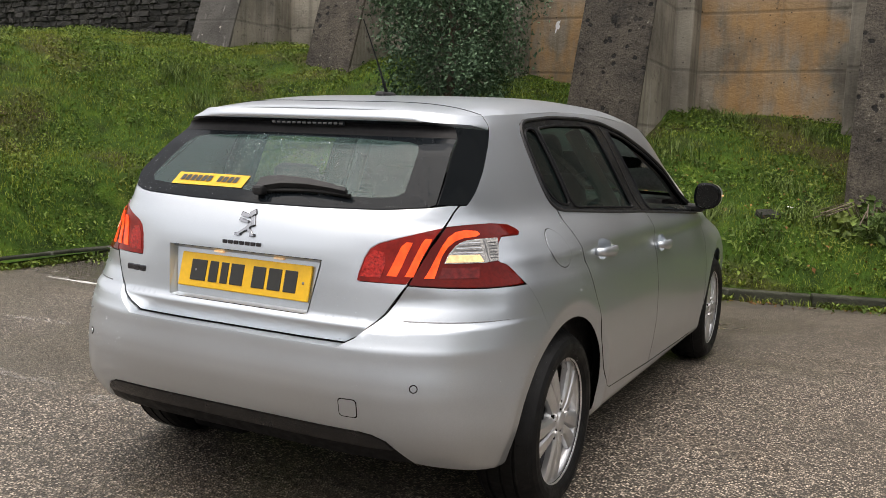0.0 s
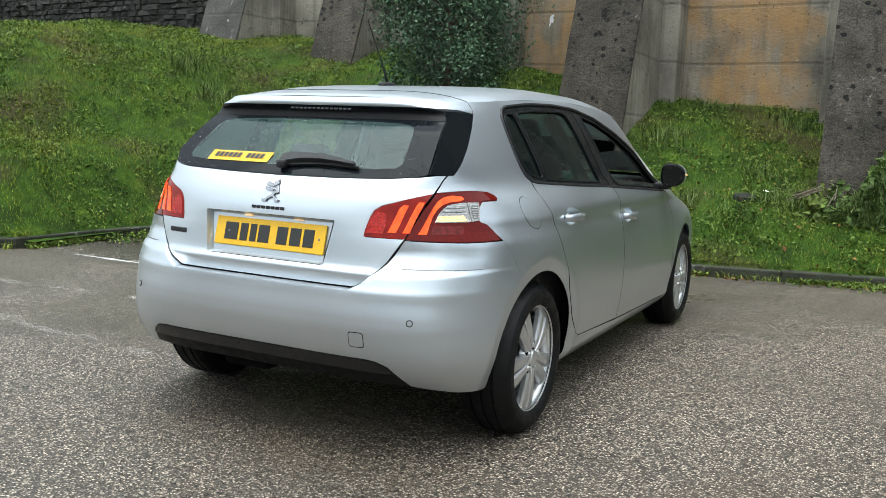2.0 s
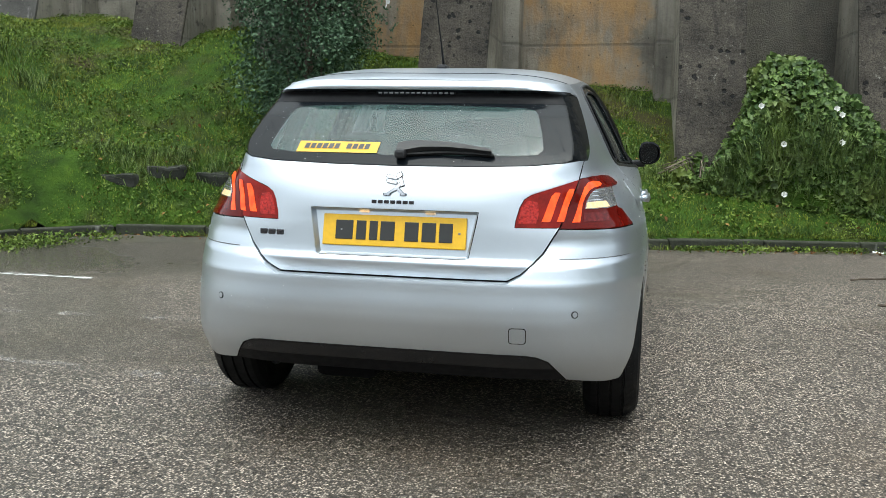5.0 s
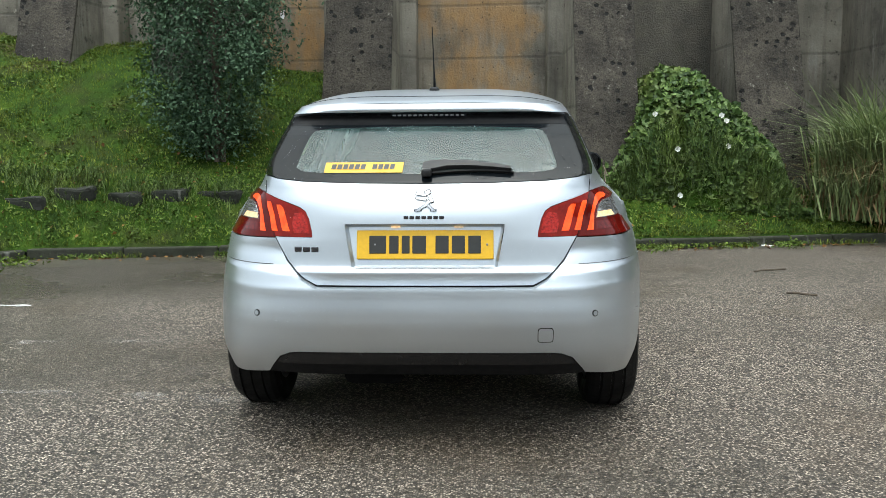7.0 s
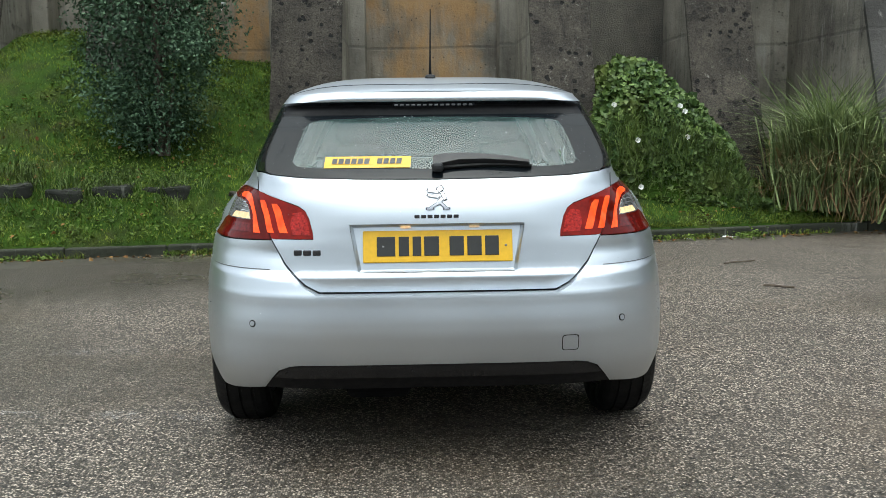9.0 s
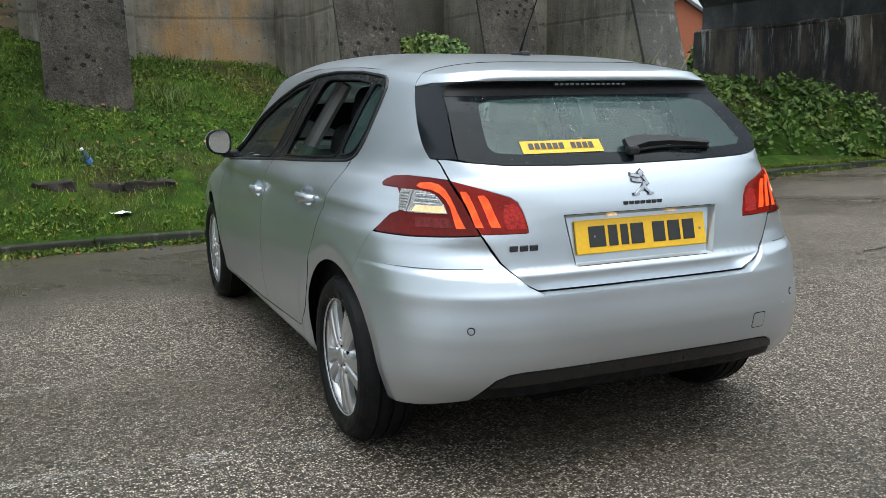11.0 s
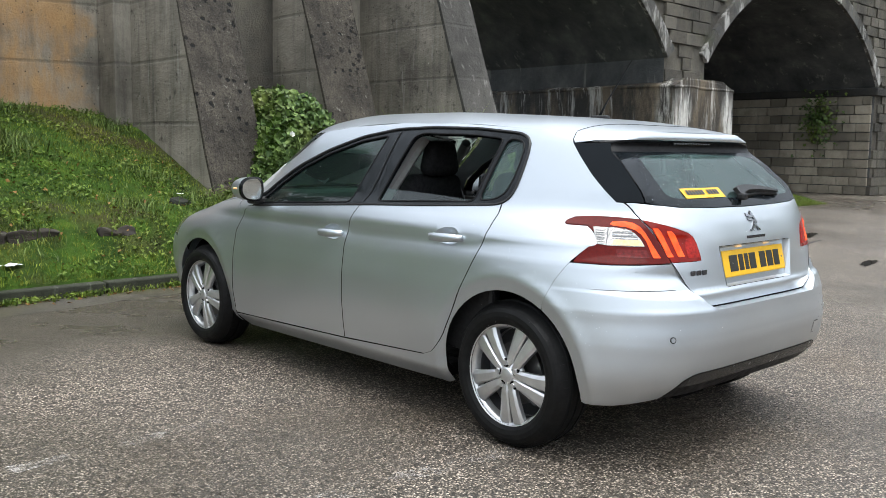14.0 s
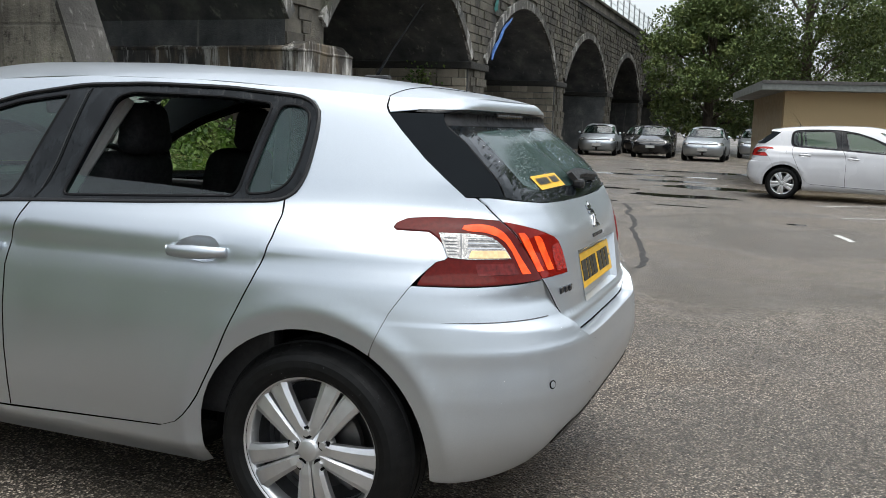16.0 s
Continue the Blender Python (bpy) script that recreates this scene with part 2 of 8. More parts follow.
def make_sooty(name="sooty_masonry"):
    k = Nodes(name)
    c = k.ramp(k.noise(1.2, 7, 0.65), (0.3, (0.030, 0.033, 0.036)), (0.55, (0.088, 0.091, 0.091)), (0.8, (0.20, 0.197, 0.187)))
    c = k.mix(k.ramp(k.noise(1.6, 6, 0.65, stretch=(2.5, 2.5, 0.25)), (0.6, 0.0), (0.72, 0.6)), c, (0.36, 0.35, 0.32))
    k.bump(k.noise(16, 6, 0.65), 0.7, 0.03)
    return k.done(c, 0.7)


def make_limed_concrete():
    """The stained concrete casing of the first pier: brown and black, with white lime run down its corners."""
    k = Nodes("lime_streaked_concrete")
    c = k.ramp(k.noise(1.5, 7, 0.65, stretch=(1.6, 1.6, 0.6)), (0.3, (0.045, 0.036, 0.026)), (0.7, (0.23, 0.18, 0.12)))
    c = k.mix(k.ramp(k.noise(1.0, 7, 0.68, stretch=(1.5, 1.5, 0.5)), (0.40, 0.0), (0.54, 0.92)), c, (0.020, 0.019, 0.018))
    x, z = k.axis(0), k.axis(2)
    wob = k.math('MULTIPLY', k.math('SUBTRACT', k.noise(2.0, 5, 0.6, stretch=(1, 1, 0.5)), 0.5), 0.9)
    xw = k.math('ADD', x, wob)
    drips = k.math('MULTIPLY', k.ramp(k.noise(1.1, 7, 0.7, stretch=(2.2, 2.2, 0.22)), (0.56, 0.0), (0.63, 0.8)), k.spread(k.math('ADD', z, k.math('MULTIPLY', k.noise(2.5, 3), 1.6)), 2.2, 3.1))
    left = k.math('MULTIPLY', k.math('MULTIPLY', k.spread(xw, 12.5, 12.8), k.spread(xw, 13.4, 13.15)), k.spread(k.axis(1), 8.5, 8.2))
    right = k.math('MULTIPLY', k.spread(xw, 14.5, 14.85), k.spread(xw, 15.5, 15.2))
    low = k.spread(z, 2.65, 1.9)
    run = k.ramp(k.noise(3.0, 7, 0.7, stretch=(2.4, 2.4, 0.25)), (0.40, 0.0), (0.52, 1.0))
    f = k.math('MULTIPLY', k.math('ADD', left, right, True), k.math('MULTIPLY', run, low))
    thin = k.ramp(k.noise(2.4, 7, 0.72, stretch=(1.8, 1.8, 0.4)), (0.62, 0.0), (0.70, 0.6))
    c = k.mix(k.math('ADD', k.math('ADD', f, drips, True), thin, True), c, k.mix(k.noise(9, 4), (0.46, 0.44, 0.40), (0.74, 0.73, 0.69)))
    k.bump(k.noise(20, 6, 0.7), 0.7, 0.03)
    return k.done(c, 0.6)


def make_soil():
    k = Nodes("mossy_turf_soil")
    c = k.ramp(k.noise(3.5, 7, 0.65), (0.3, (0.012, 0.026, 0.003)), (0.55, (0.032, 0.068, 0.006)), (0.75, (0.075, 0.125, 0.012)))
    c = k.mix(k.ramp(k.noise(1.1, 5), (0.52, 0.0), (0.68, 0.7)), c, (0.055, 0.038, 0.02))
    k.bump(k.noise(40, 6, 0.7), 0.9, 0.03)
    return k.done(c, 0.9, 0.0, Specular_IOR_Level=0.15)


def make_leaf(name, dark, light, yellow=0.0, rough=0.45):
    k = Nodes(name)
    c = k.mix(k.island(), (*dark, 1), (*light, 1))
    if yellow:
        c = k.mix(k.ramp(k.noise(1.2, 3), (0.5, 0.0), (0.7, yellow)), c, (0.19, 0.175, 0.028))
        c = k.mix(k.ramp(k.noise(3.1, 5, 0.65), (0.56, 0.0), (0.70, yellow * 0.65)), c, (0.115, 0.085, 0.032))
        c = k.mix(k.ramp(k.noise(0.6, 4), (0.42, 0.25), (0.56, 0.0)), c, (0.055, 0.085, 0.014))
        c = k.mix(k.ramp(k.noise(4.2, 6, 0.7), (0.36, 0.65), (0.50, 0.0)), c, (0.018, 0.034, 0.006))
        c = k.mix(k.ramp(k.noise(2.3, 5, 0.65), (0.58, 0.0), (0.70, 0.45)), c, (0.22, 0.30, 0.045))
    return k.done(c, rough + 0.1, 0.0, Specular_IOR_Level=0.2)


TARMAC, OLD_TARMAC = make_tarmac(), make_smooth_tarmac()
WALL = make_concrete("stained_board_marked_concrete", stain=0.85)
CHEEK = make_concrete("seamed_grey_brown_concrete", (0.10, 0.092, 0.078), (0.34, 0.312, 0.262), dark=0.5)
GREY_CONCRETE = make_concrete("grey_board_marked_concrete", (0.030, 0.029, 0.027), (0.105, 0.100, 0.091))
SPOTTED = make_spotted_concrete()
STONE, STONE_JOINED = make_stone("sooty_sandstone", (0.48, 0.44, 0.365), 0.92), make_stone("sooty_sandstone_courses", (0.48, 0.44, 0.365), 0.92, False)
DARK_STONE = make_stone("blackened_rubble", (0.10, 0.10, 0.098), 0.8, False, dust=0.3)
# tan stone, coloured brighter to make up for light missing under the arches
INNER_STONE, INNER_JOINED = make_stone("weathered_tan_sandstone", (1.7, 1.52, 1.2), 0.5), make_stone("weathered_tan_courses", (1.7, 1.52, 1.2), 0.5, False)
PALE_STONE = make_stone("pale_dressed_voussoir", (0.42, 0.42, 0.41), 0.75, lime=0.8)
SOOT, LIMED, SOIL = make_sooty(), make_limed_concrete(), make_soil()
KERB = make_concrete("mossy_kerb_concrete", (0.014, 0.017, 0.010), (0.060, 0.062, 0.046), boards=False)
WHITE_LINE = plain("worn_white_road_paint", (0.5, 0.5, 0.48), 0.6, grain=30, vary=0.35)
DASH = plain("pebble_dash_render", (0.42, 0.31, 0.17), 0.9, grain=60, vary=0.45, bump=0.6)
SMOOTH_RENDER = plain("tan_painted_render", (0.34, 0.27, 0.17), 0.85, grain=8, vary=0.15, bump=0.2)
FASCIA = plain("weathered_grey_fascia", (0.17, 0.18, 0.165), 0.6, grain=15, vary=0.2)
DARK_RENDER = plain("weathered_grey_render", (0.17, 0.17, 0.168), 0.85, grain=1.2, vary=0.3, bump=0.2)
FELT = plain("dark_roofing_felt", (0.09, 0.085, 0.08), 0.8, grain=25, vary=0.3)

# ---- building helpers ----
def mesh_of(name, verts, faces, material, smooth=False):
    me = bpy.data.meshes.new(name)
    me.from_pydata([tuple(v) for v in verts], [], [tuple(f) for f in faces])
    if smooth:
        me.polygons.foreach_set("use_smooth", [True] * len(me.polygons))
    if material:
        me.materials.append(material)
    return me


def part(name, bm, material=None, parent=None, label="", smooth=False, m=None):
    """Links a bmesh, a mesh or (verts, faces) as one mesh object under a thing or a part."""
    if isinstance(bm, tuple):
        me = mesh_of(name, bm[0], bm[1], material, smooth)
    elif isinstance(bm, bpy.types.Mesh):
        me = bm
        if material and not me.materials:
            me.materials.append(material)
    else:
        me = bpy.data.meshes.new(name)
        bmesh.ops.recalc_face_normals(bm, faces=bm.faces)
        bm.to_mesh(me)
        bm.free()
        if smooth:
            me.polygons.foreach_set("use_smooth", [True] * len(me.polygons))
        if material:
            me.materials.append(material)
    ob = new(name, me)
    if parent is not None:
        ob.parent = parent
    if m is not None:
        ob.matrix_basis = m
    if label:
        ob["label"] = label
    return ob


def empty(name, m=None):
    ob = new(name)
    ob.empty_display_size = 0.2
    if m is not None:
        ob.matrix_basis = m
    return ob


def box(x0, x1, y0, y1, z0, z1, bevel=0.0, seg=2):
    bm = bmesh.new()
    bmesh.ops.create_cube(bm, size=1)
    for v in bm.verts:
        v.co = ((x0 + x1) / 2 + v.co.x * (x1 - x0), (y0 + y1) / 2 + v.co.y * (y1 - y0), (z0 + z1) / 2 + v.co.z * (z1 - z0))
    if bevel:
        bmesh.ops.bevel(bm, geom=bm.edges[:], offset=bevel, segments=seg, profile=0.5, affect='EDGES', clamp_overlap=True)
    return bm


def prism(outline, depth, place):
    """A closed outline (u, v) given depth; place(u, v, d) lays it into the world. Returns a bmesh."""
    bm = bmesh.new()
    a = [bm.verts.new(place(u, v, 0)) for u, v in outline]
    b = [bm.verts.new(place(u, v, depth)) for u, v in outline]
    n = len(a)
    bm.faces.new(a)
    bm.faces.new(b[::-1])
    for i in range(n):
        bm.faces.new((a[i], b[i], b[(i + 1) % n], a[(i + 1) % n]))
    return bm


def roughen(bm, size, amount, seed=0.0, cuts=0):
    """Cuts edges finer and shifts points by noise, for worn edges."""
    if cuts:
        bmesh.ops.subdivide_edges(bm, edges=bm.edges[:], cuts=cuts, use_grid_fill=True)
    for v in bm.verts:
        v.co += noise.noise_vector(v.co * size + Vector((seed, seed, seed))) * amount
    return bm


def tube(points, radius, sides=8, radii=None):
    """A round bar along points. Returns (verts, faces)."""
    pts = [Vector(p) for p in points]
    vs, fs = [], []
    up = Vector((0, 0, 1))
    for i, p in enumerate(pts):
        d = (pts[min(i + 1, len(pts) - 1)] - pts[max(i - 1, 0)]).normalized()
        a = d.cross(up if abs(d.z) < 0.95 else Vector((1, 0, 0))).normalized()
        b = d.cross(a)
        r = radii[i] if radii else radius
        for k in range(sides):
            t = 2 * math.pi * k / sides
            vs.append(p + (a * math.cos(t) + b * math.sin(t)) * r)
    for i in range(len(pts) - 1):
        for k in range(sides):
            j = (k + 1) % sides
            fs.append((i * sides + k, i * sides + j, (i + 1) * sides + j, (i + 1) * sides + k))
    fs.append(tuple(range(sides))[::-1])
    fs.append(tuple((len(pts) - 1) * sides + k for k in range(sides)))
    return vs, fs


def smooth_table(table):
    """A smooth curve (monotone cubic) through rows of (t, value)."""
    xs, ys = np.array([r[0] for r in table], float), np.array([r[1] for r in table], float)
    h, d = np.diff(xs), np.diff(ys) / np.diff(xs)
    s = np.zeros(len(xs))
    for i in range(1, len(xs) - 1):
        if d[i - 1] * d[i] > 0:
            w1, w2 = 2 * h[i] + h[i - 1], h[i] + 2 * h[i - 1]
            s[i] = (w1 + w2) / (w1 / d[i - 1] + w2 / d[i])
    s[0], s[-1] = d[0], d[-1]

    def curve(t):
        t = min(max(t, xs[0]), xs[-1])
        i = min(max(int(np.searchsorted(xs, t)) - 1, 0), len(h) - 1)
        u = (t - xs[i]) / h[i]
        return float(ys[i] * (1 + 2 * u) * (1 - u) ** 2 + s[i] * h[i] * u * (1 - u) ** 2 + ys[i + 1] * u * u * (3 - 2 * u) + s[i + 1] * h[i] * u * u * (u - 1))
    return curve

# ---- ground, kerb and bank ----
KERB_LINE = [(-30, 0.6), (-6.5, 1.0), (-4.95, 2.1), (-5.0, 3.3), (-4.75, 4.1), (-4.2, 4.42), (-2.3, 4.72), (0.7, 4.87), (2.1, 5.2), (4.4, 5.62), (5.8, 5.85), (6.7, 6.2), (8.0, 7.0), (10.0, 7.35), (12.6, 7.7)]


def kerb_gap(x, y):
    """Distance behind the kerb's face."""
    best = 1e9
    for (ax, ay), (bx, by) in zip(KERB_LINE, KERB_LINE[1:]):
        dx, dy = bx - ax, by - ay
        t = min(1, max(0, ((x - ax) * dx + (y - ay) * dy) / (dx * dx + dy * dy)))
        best = min(best, math.hypot(x - ax - t * dx, y - ay - t * dy))
    return best


bank_rise = smooth_table([(0, 0.05), (0.10, 0.082), (0.15, 0.125), (0.5, 0.34), (0.75, 0.52), (1.5, 0.74), (2.5, 1.17), (3.4, 1.5), (4.3, 1.72), (8, 2.1), (40, 3.0)])
bank_share = smooth_table([(-9, 1.42), (-5, 1.42), (-2.5, 1.22), (0, 1.0), (2.5, 0.95), (4.5, 0.72), (6.5, 0.4), (9, 0.25), (13, 0.15), (30, 0.1)])


def bank_height(x, y):
    d = kerb_gap(x, y)
    r = bank_rise(d)
    return (r if r < 0.09 else 0.09 + (r - 0.09) * bank_share(x)) + 0.05 * min(1, d / 0.6) * noise.noise((x * 1.3, y * 1.3, 0.0)) + 0.02 * min(1, d / 0.3) * noise.noise((x * 5, y * 5, 3.0))


def build_ground():
    bm = bmesh.new()
    bmesh.ops.create_grid(bm, x_segments=60, y_segments=60, size=1)
    for v in bm.verts:
        x, y = v.co.x, v.co.y
        v.co = (20 + 600 * math.copysign(abs(x) ** 2.6, x), 600 * math.copysign(abs(y) ** 2.6, y), 0.0)
    tagged(part("ground", bm, TARMAC), "wet worn tarmac of an open car park", "ground", kind="structure")


def build_bank():
    xs = np.concatenate([np.arange(-16, -9, 0.5), np.arange(-9, 9, 0.12), np.arange(9, 13.01, 0.4)])
    vs, fs, idx = [], [], {}
    for i, x in enumerate(xs):
        y0 = float(np.interp(x, [p[0] for p in KERB_LINE[4:]], [p[1] for p in KERB_LINE[4:]])) + 0.08
        if x < -4.85:
            y0 = float(np.interp(x, (-30, -6.5, -4.95), (0.6, 1.0, 2.1))) + 0.08
        y1 = 9.9 - 0.05 * x
        n = 44 if x >= -4.85 else 90
        for j in range(n + 1):
            y = y0 + (y1 - y0) * (j / n)
            idx[i, j] = len(vs)
            vs.append((x, y, bank_height(x, y)))
    for i in range(len(xs) - 1):
        na = 44 if xs[i] >= -4.85 else 90
        nb = 44 if xs[i + 1] >= -4.85 else 90
        if na == nb:
            for j in range(na):
                fs.append((idx[i, j], idx[i + 1, j], idx[i + 1, j + 1], idx[i, j + 1]))
        else:
            for j in range(nb):
                k0, k1 = round(22 + 1.56 * j), round(22 + 1.56 * (j + 1))
                fs.append((idx[i, min(90, k0)], idx[i + 1, j], idx[i + 1, j + 1], idx[i, min(90, k1)]))
    return tagged(part("bank", (vs, fs), SOIL, smooth=True), "grassy bank rising from the kerb to the wall", "bank", kind="structure")


def build_kerb():
    root = tagged(empty("kerb"), "low mossy concrete kerb stones edging the car park", "kerb", kind="structure")
    pts = [Vector((*p, 0)) for p in KERB_LINE[1:]]
    lengths = [(b - a).length for a, b in zip(pts, pts[1:])]
    total, step = sum(lengths), 0.915

    def at(s):
        for (a, b), l in zip(zip(pts, pts[1:]), lengths):
            if s <= l:
                return a.lerp(b, s / l)
            s -= l
        return pts[-1]
    n = int(total / step)
    for i in range(n):
        a, b = at(i * step + 0.006), at((i + 1) * step - 0.006)
        d = (b - a).normalized()
        side = Vector((-d.y, d.x, 0))
        mid = (a + b) / 2
        if mid.x < -8 or mid.y < -6:
            continue
        bm = box(-(b - a).length / 2, (b - a).length / 2, 0, 0.125, -0.12, 0.088 + 0.012 * random.random(), 0.012, 2)
        roughen(bm, 4, 0.006, i)
        m = Matrix.Translation(mid) @ Matrix.Rotation(math.atan2(d.y, d.x) + random.uniform(-0.006, 0.006), 4, 'Z')
        if side.y < 0:
            m = m @ Matrix.Rotation(math.pi, 4, 'Z')
        part("kerb_stone", bm, KERB, root, m=m)


build_ground()
build_bank()
build_kerb()

# ---- retaining wall with raking buttresses ----
def wall_y(x):
    return 9.1 - 0.05 * x


def build_wall():
    bm = prism([(-16.0, 0.0), (5.3, 0.0), (5.3, 5.2), (-16.0, 5.2)], 0.7, lambda u, v, d: (u, wall_y(u) + d, v))
    tagged(part("wall_north", bm, WALL), "tall board-marked concrete retaining wall stained orange", "wall", kind="structure")
    bm = prism([(-22.0, 0.0), (-8.6, 0.0), (-8.6, 5.2), (-22.0, 5.2)], 0.3, lambda u, v, d: (u, wall_y(u) - 0.32 + d, v))
    tagged(part("wall_west", bm, DARK_STONE), "blackened rubble retaining wall", "wall", kind="structure")


def build_buttress(x0, x1, front, material, label, lean=0.36, pilaster=True):
    """front: the y of the raking face at z = 2."""
    root = tagged(empty("buttress"), label, "buttress", kind="structure", group="raking buttresses of the retaining wall")
    back = wall_y((x0 + x1) / 2) + 0.05
    top = 2 + (back - 0.5 - front) / lean
    out = [(back, -0.3), (front - lean * 2.3, -0.3), (back - 0.5, top), (back, top)]
    bm = prism(out, x1 - x0, lambda u, v, d: (x0 + d, u, v))
    bmesh.ops.subdivide_edges(bm, edges=bm.edges[:], cuts=9, use_grid_fill=True)
    for v in bm.verts:
        v.co += noise.noise_vector(v.co * 3.1) * 0.012
    part("buttress_body", bm, CHEEK, root, "board-marked concrete flanks")
    f0, ft = front - lean * 2.3, back - 0.5
    bm = prism([(f0 - 0.03, -0.3), (ft - 0.03, top), (ft + 0.01, top), (f0 + 0.01, -0.3)], x1 - x0 + 0.01, lambda u, v, d: (x0 - 0.005 + d, u, v))
    bmesh.ops.subdivide_edges(bm, edges=bm.edges[:], cuts=13, use_grid_fill=True)
    for v in bm.verts:
        v.co += noise.noise_vector(v.co * 3.1) * 0.012 + noise.noise_vector(v.co * 11) * 0.006
    part("raking_face", bm, material, root, "dark rain-blackened raking face")
    if pilaster:
        bm = box(x0 - 0.22, x1 + 0.22, back - 0.52, back, -0.2, 5.25, 0.02)
        part("pilaster", bm, CHEEK, root)


build_wall()
for x0, x1, y2, mt, lb in ((-8.5, -7.7, 8.0, GREY_CONCRETE, "weathered grey concrete buttress"), (-5.95, -5.2, 7.75, SPOTTED, "dark weathered concrete buttress"),
                           (-4.1, -3.3, 7.75, SPOTTED, "dark weathered concrete buttress behind the evergreen shrub"), (-1.75, -0.9, 7.35, SPOTTED, "black-spotted raking concrete buttress"),
                           (1.35, 2.07, 6.97, SPOTTED, "dark raking concrete buttress beside the bindweed mound"), (3.3, 4.1, 7.2, SPOTTED, "grey raking concrete buttress with pale lichen")):
    build_buttress(x0, x1, y2, mt, lb)

# ---- viaduct ----
FACE, BACK, SPRING, CROWN, TOP = 8.35, 14.6, 3.2, 5.55, 7.6
PIERS = [2.6, 13.7, 24.8, 36.1, 47.6, 59.1, 70.6, 82.1]
HALF = 0.8


def arch_points(a, b, n=28):
    """The soffit of one arch, from its left springing to its right."""
    c, half, rise = (a + b) / 2, (b - a) / 2, CROWN - SPRING
    r = (half * half + rise * rise) / (2 * rise)
    zc = CROWN - r
    t0 = math.asin(half / r)
    return [(c + r * math.sin(t), zc + r * math.cos(t)) for t in np.linspace(-t0, t0, n)]


def build_viaduct():
    root = tagged(empty("viaduct"), "blackened stone railway viaduct with round arches", "viaduct", kind="structure")
    under = [(PIERS[0] - HALF, 0.0)]
    for a, b in zip(PIERS, PIERS[1:]):
        under += [(a + HALF, 0.0)] + arch_points(a + HALF, b - HALF) + [(b - HALF, 0.0)]
    under += [(PIERS[-1] + HALF, 0.0)]
    vs, fs = [], []
    # front and back faces in strips from the soffit up to the parapet
    strip = under
    for y in (FACE, BACK):
        base = len(vs)
        for x, z in strip:
            vs += [(x, y, z), (x, y, TOP)]
        for i in range(len(strip) - 1):
            a = base + 2 * i
            if abs(strip[i][0] - strip[i + 1][0]) > 1e-6:
                fs.append((a, a + 2, a + 3, a + 1))
    part("spandrel_wall", (vs, fs), STONE_JOINED, root)
    vs, fs = [], []
    for x, z in under:
        vs += [(x, FACE, z), (x, BACK, z)]
    for i in range(len(under) - 1):
        if under[i][1] > 0.01 or under[i + 1][1] > 0.01:
            fs.append((2 * i, 2 * i + 2, 2 * i + 3, 2 * i + 1))
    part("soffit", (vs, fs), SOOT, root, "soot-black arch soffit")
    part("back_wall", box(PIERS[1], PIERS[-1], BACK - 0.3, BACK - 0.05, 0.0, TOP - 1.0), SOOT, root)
    part("deck", box(PIERS[0] - HALF, PIERS[-1] + HALF, FACE, BACK, TOP - 0.95, TOP - 0.85), SOOT, root)
    return root


VIADUCT = build_viaduct()

# ---- the silver hatchback: its body is one smooth surface, cut into panels ----
from mathutils.geometry import delaunay_2d_cdt


class Curve:
    """A smooth table read from a dense list."""
    def __init__(self, rows, step=0.002):
        f = smooth_table(rows)
        self.a, self.step = rows[0][0], step
        self.v = [f(self.a + i * step) for i in range(int((rows[-1][0] - self.a) / step) + 2)]

    def __call__(self, t):
        u = (t - self.a) / self.step
        if u <= 0:
            return self.v[0]
        i = int(u)
        if i >= len(self.v) - 1:
            return self.v[-1]
        return self.v[i] + (self.v[i + 1] - self.v[i]) * (u - i)


def step01(t):
    t = min(1.0, max(0.0, t))
    return t * t * (3 - 2 * t)


YC, YF = 0.45, 1.6
Q1 = math.pi / 2
Q2 = Q1 + (YF - YC)
Q3 = Q2 + math.pi / 2
body_w = Curve([(0.15, 0.77), (0.19, 0.80), (0.235, 0.848), (0.27, 0.872), (0.30, 0.876), (0.40, 0.893), (0.52, 0.903), (0.62, 0.902), (0.72, 0.893), (0.77, 0.887), (0.82, 0.8765), (0.850, 0.8695), (0.873, 0.8735), (0.889, 0.8772), (0.910, 0.8715), (0.95, 0.851), (1.0, 0.815), (1.03, 0.795), (1.10, 0.760), (1.20, 0.708), (1.30, 0.650), (1.36, 0.606), (1.42, 0.55)])
gate_r = Curve([(0.15, -0.66), (0.60, -0.664), (0.645, -0.6690), (0.680, -0.6745), (0.693, -0.6765), (0.701, -0.6745), (0.712, -0.665), (0.75, -0.657), (0.83, -0.645), (0.90, -0.634), (0.955, -0.615), (1.0, -0.590), (1.028, -0.571), (1.06, -0.539), (1.12, -0.473), (1.20, -0.383), (1.28, -0.29), (1.292, -0.302), (1.302, -0.312), (1.312, -0.3155), (1.321, -0.3125), (1.331, -0.303), (1.341, -0.288), (1.36, -0.25), (1.42, -0.15)])
bumper_r = Curve([(0.15, -0.42), (0.22, -0.53), (0.28, -0.605), (0.34, -0.66), (0.40, -0.695), (0.46, -0.716), (0.515, -0.7265), (0.545, -0.7268), (0.570, -0.7252), (0.590, -0.7228), (0.606, -0.7210), (0.625, -0.7195), (0.641, -0.7175), (0.655, -0.712), (0.72, -0.690), (0.82, -0.6465), (0.83, -0.645), (0.92, -0.632), (1.42, -0.6)])
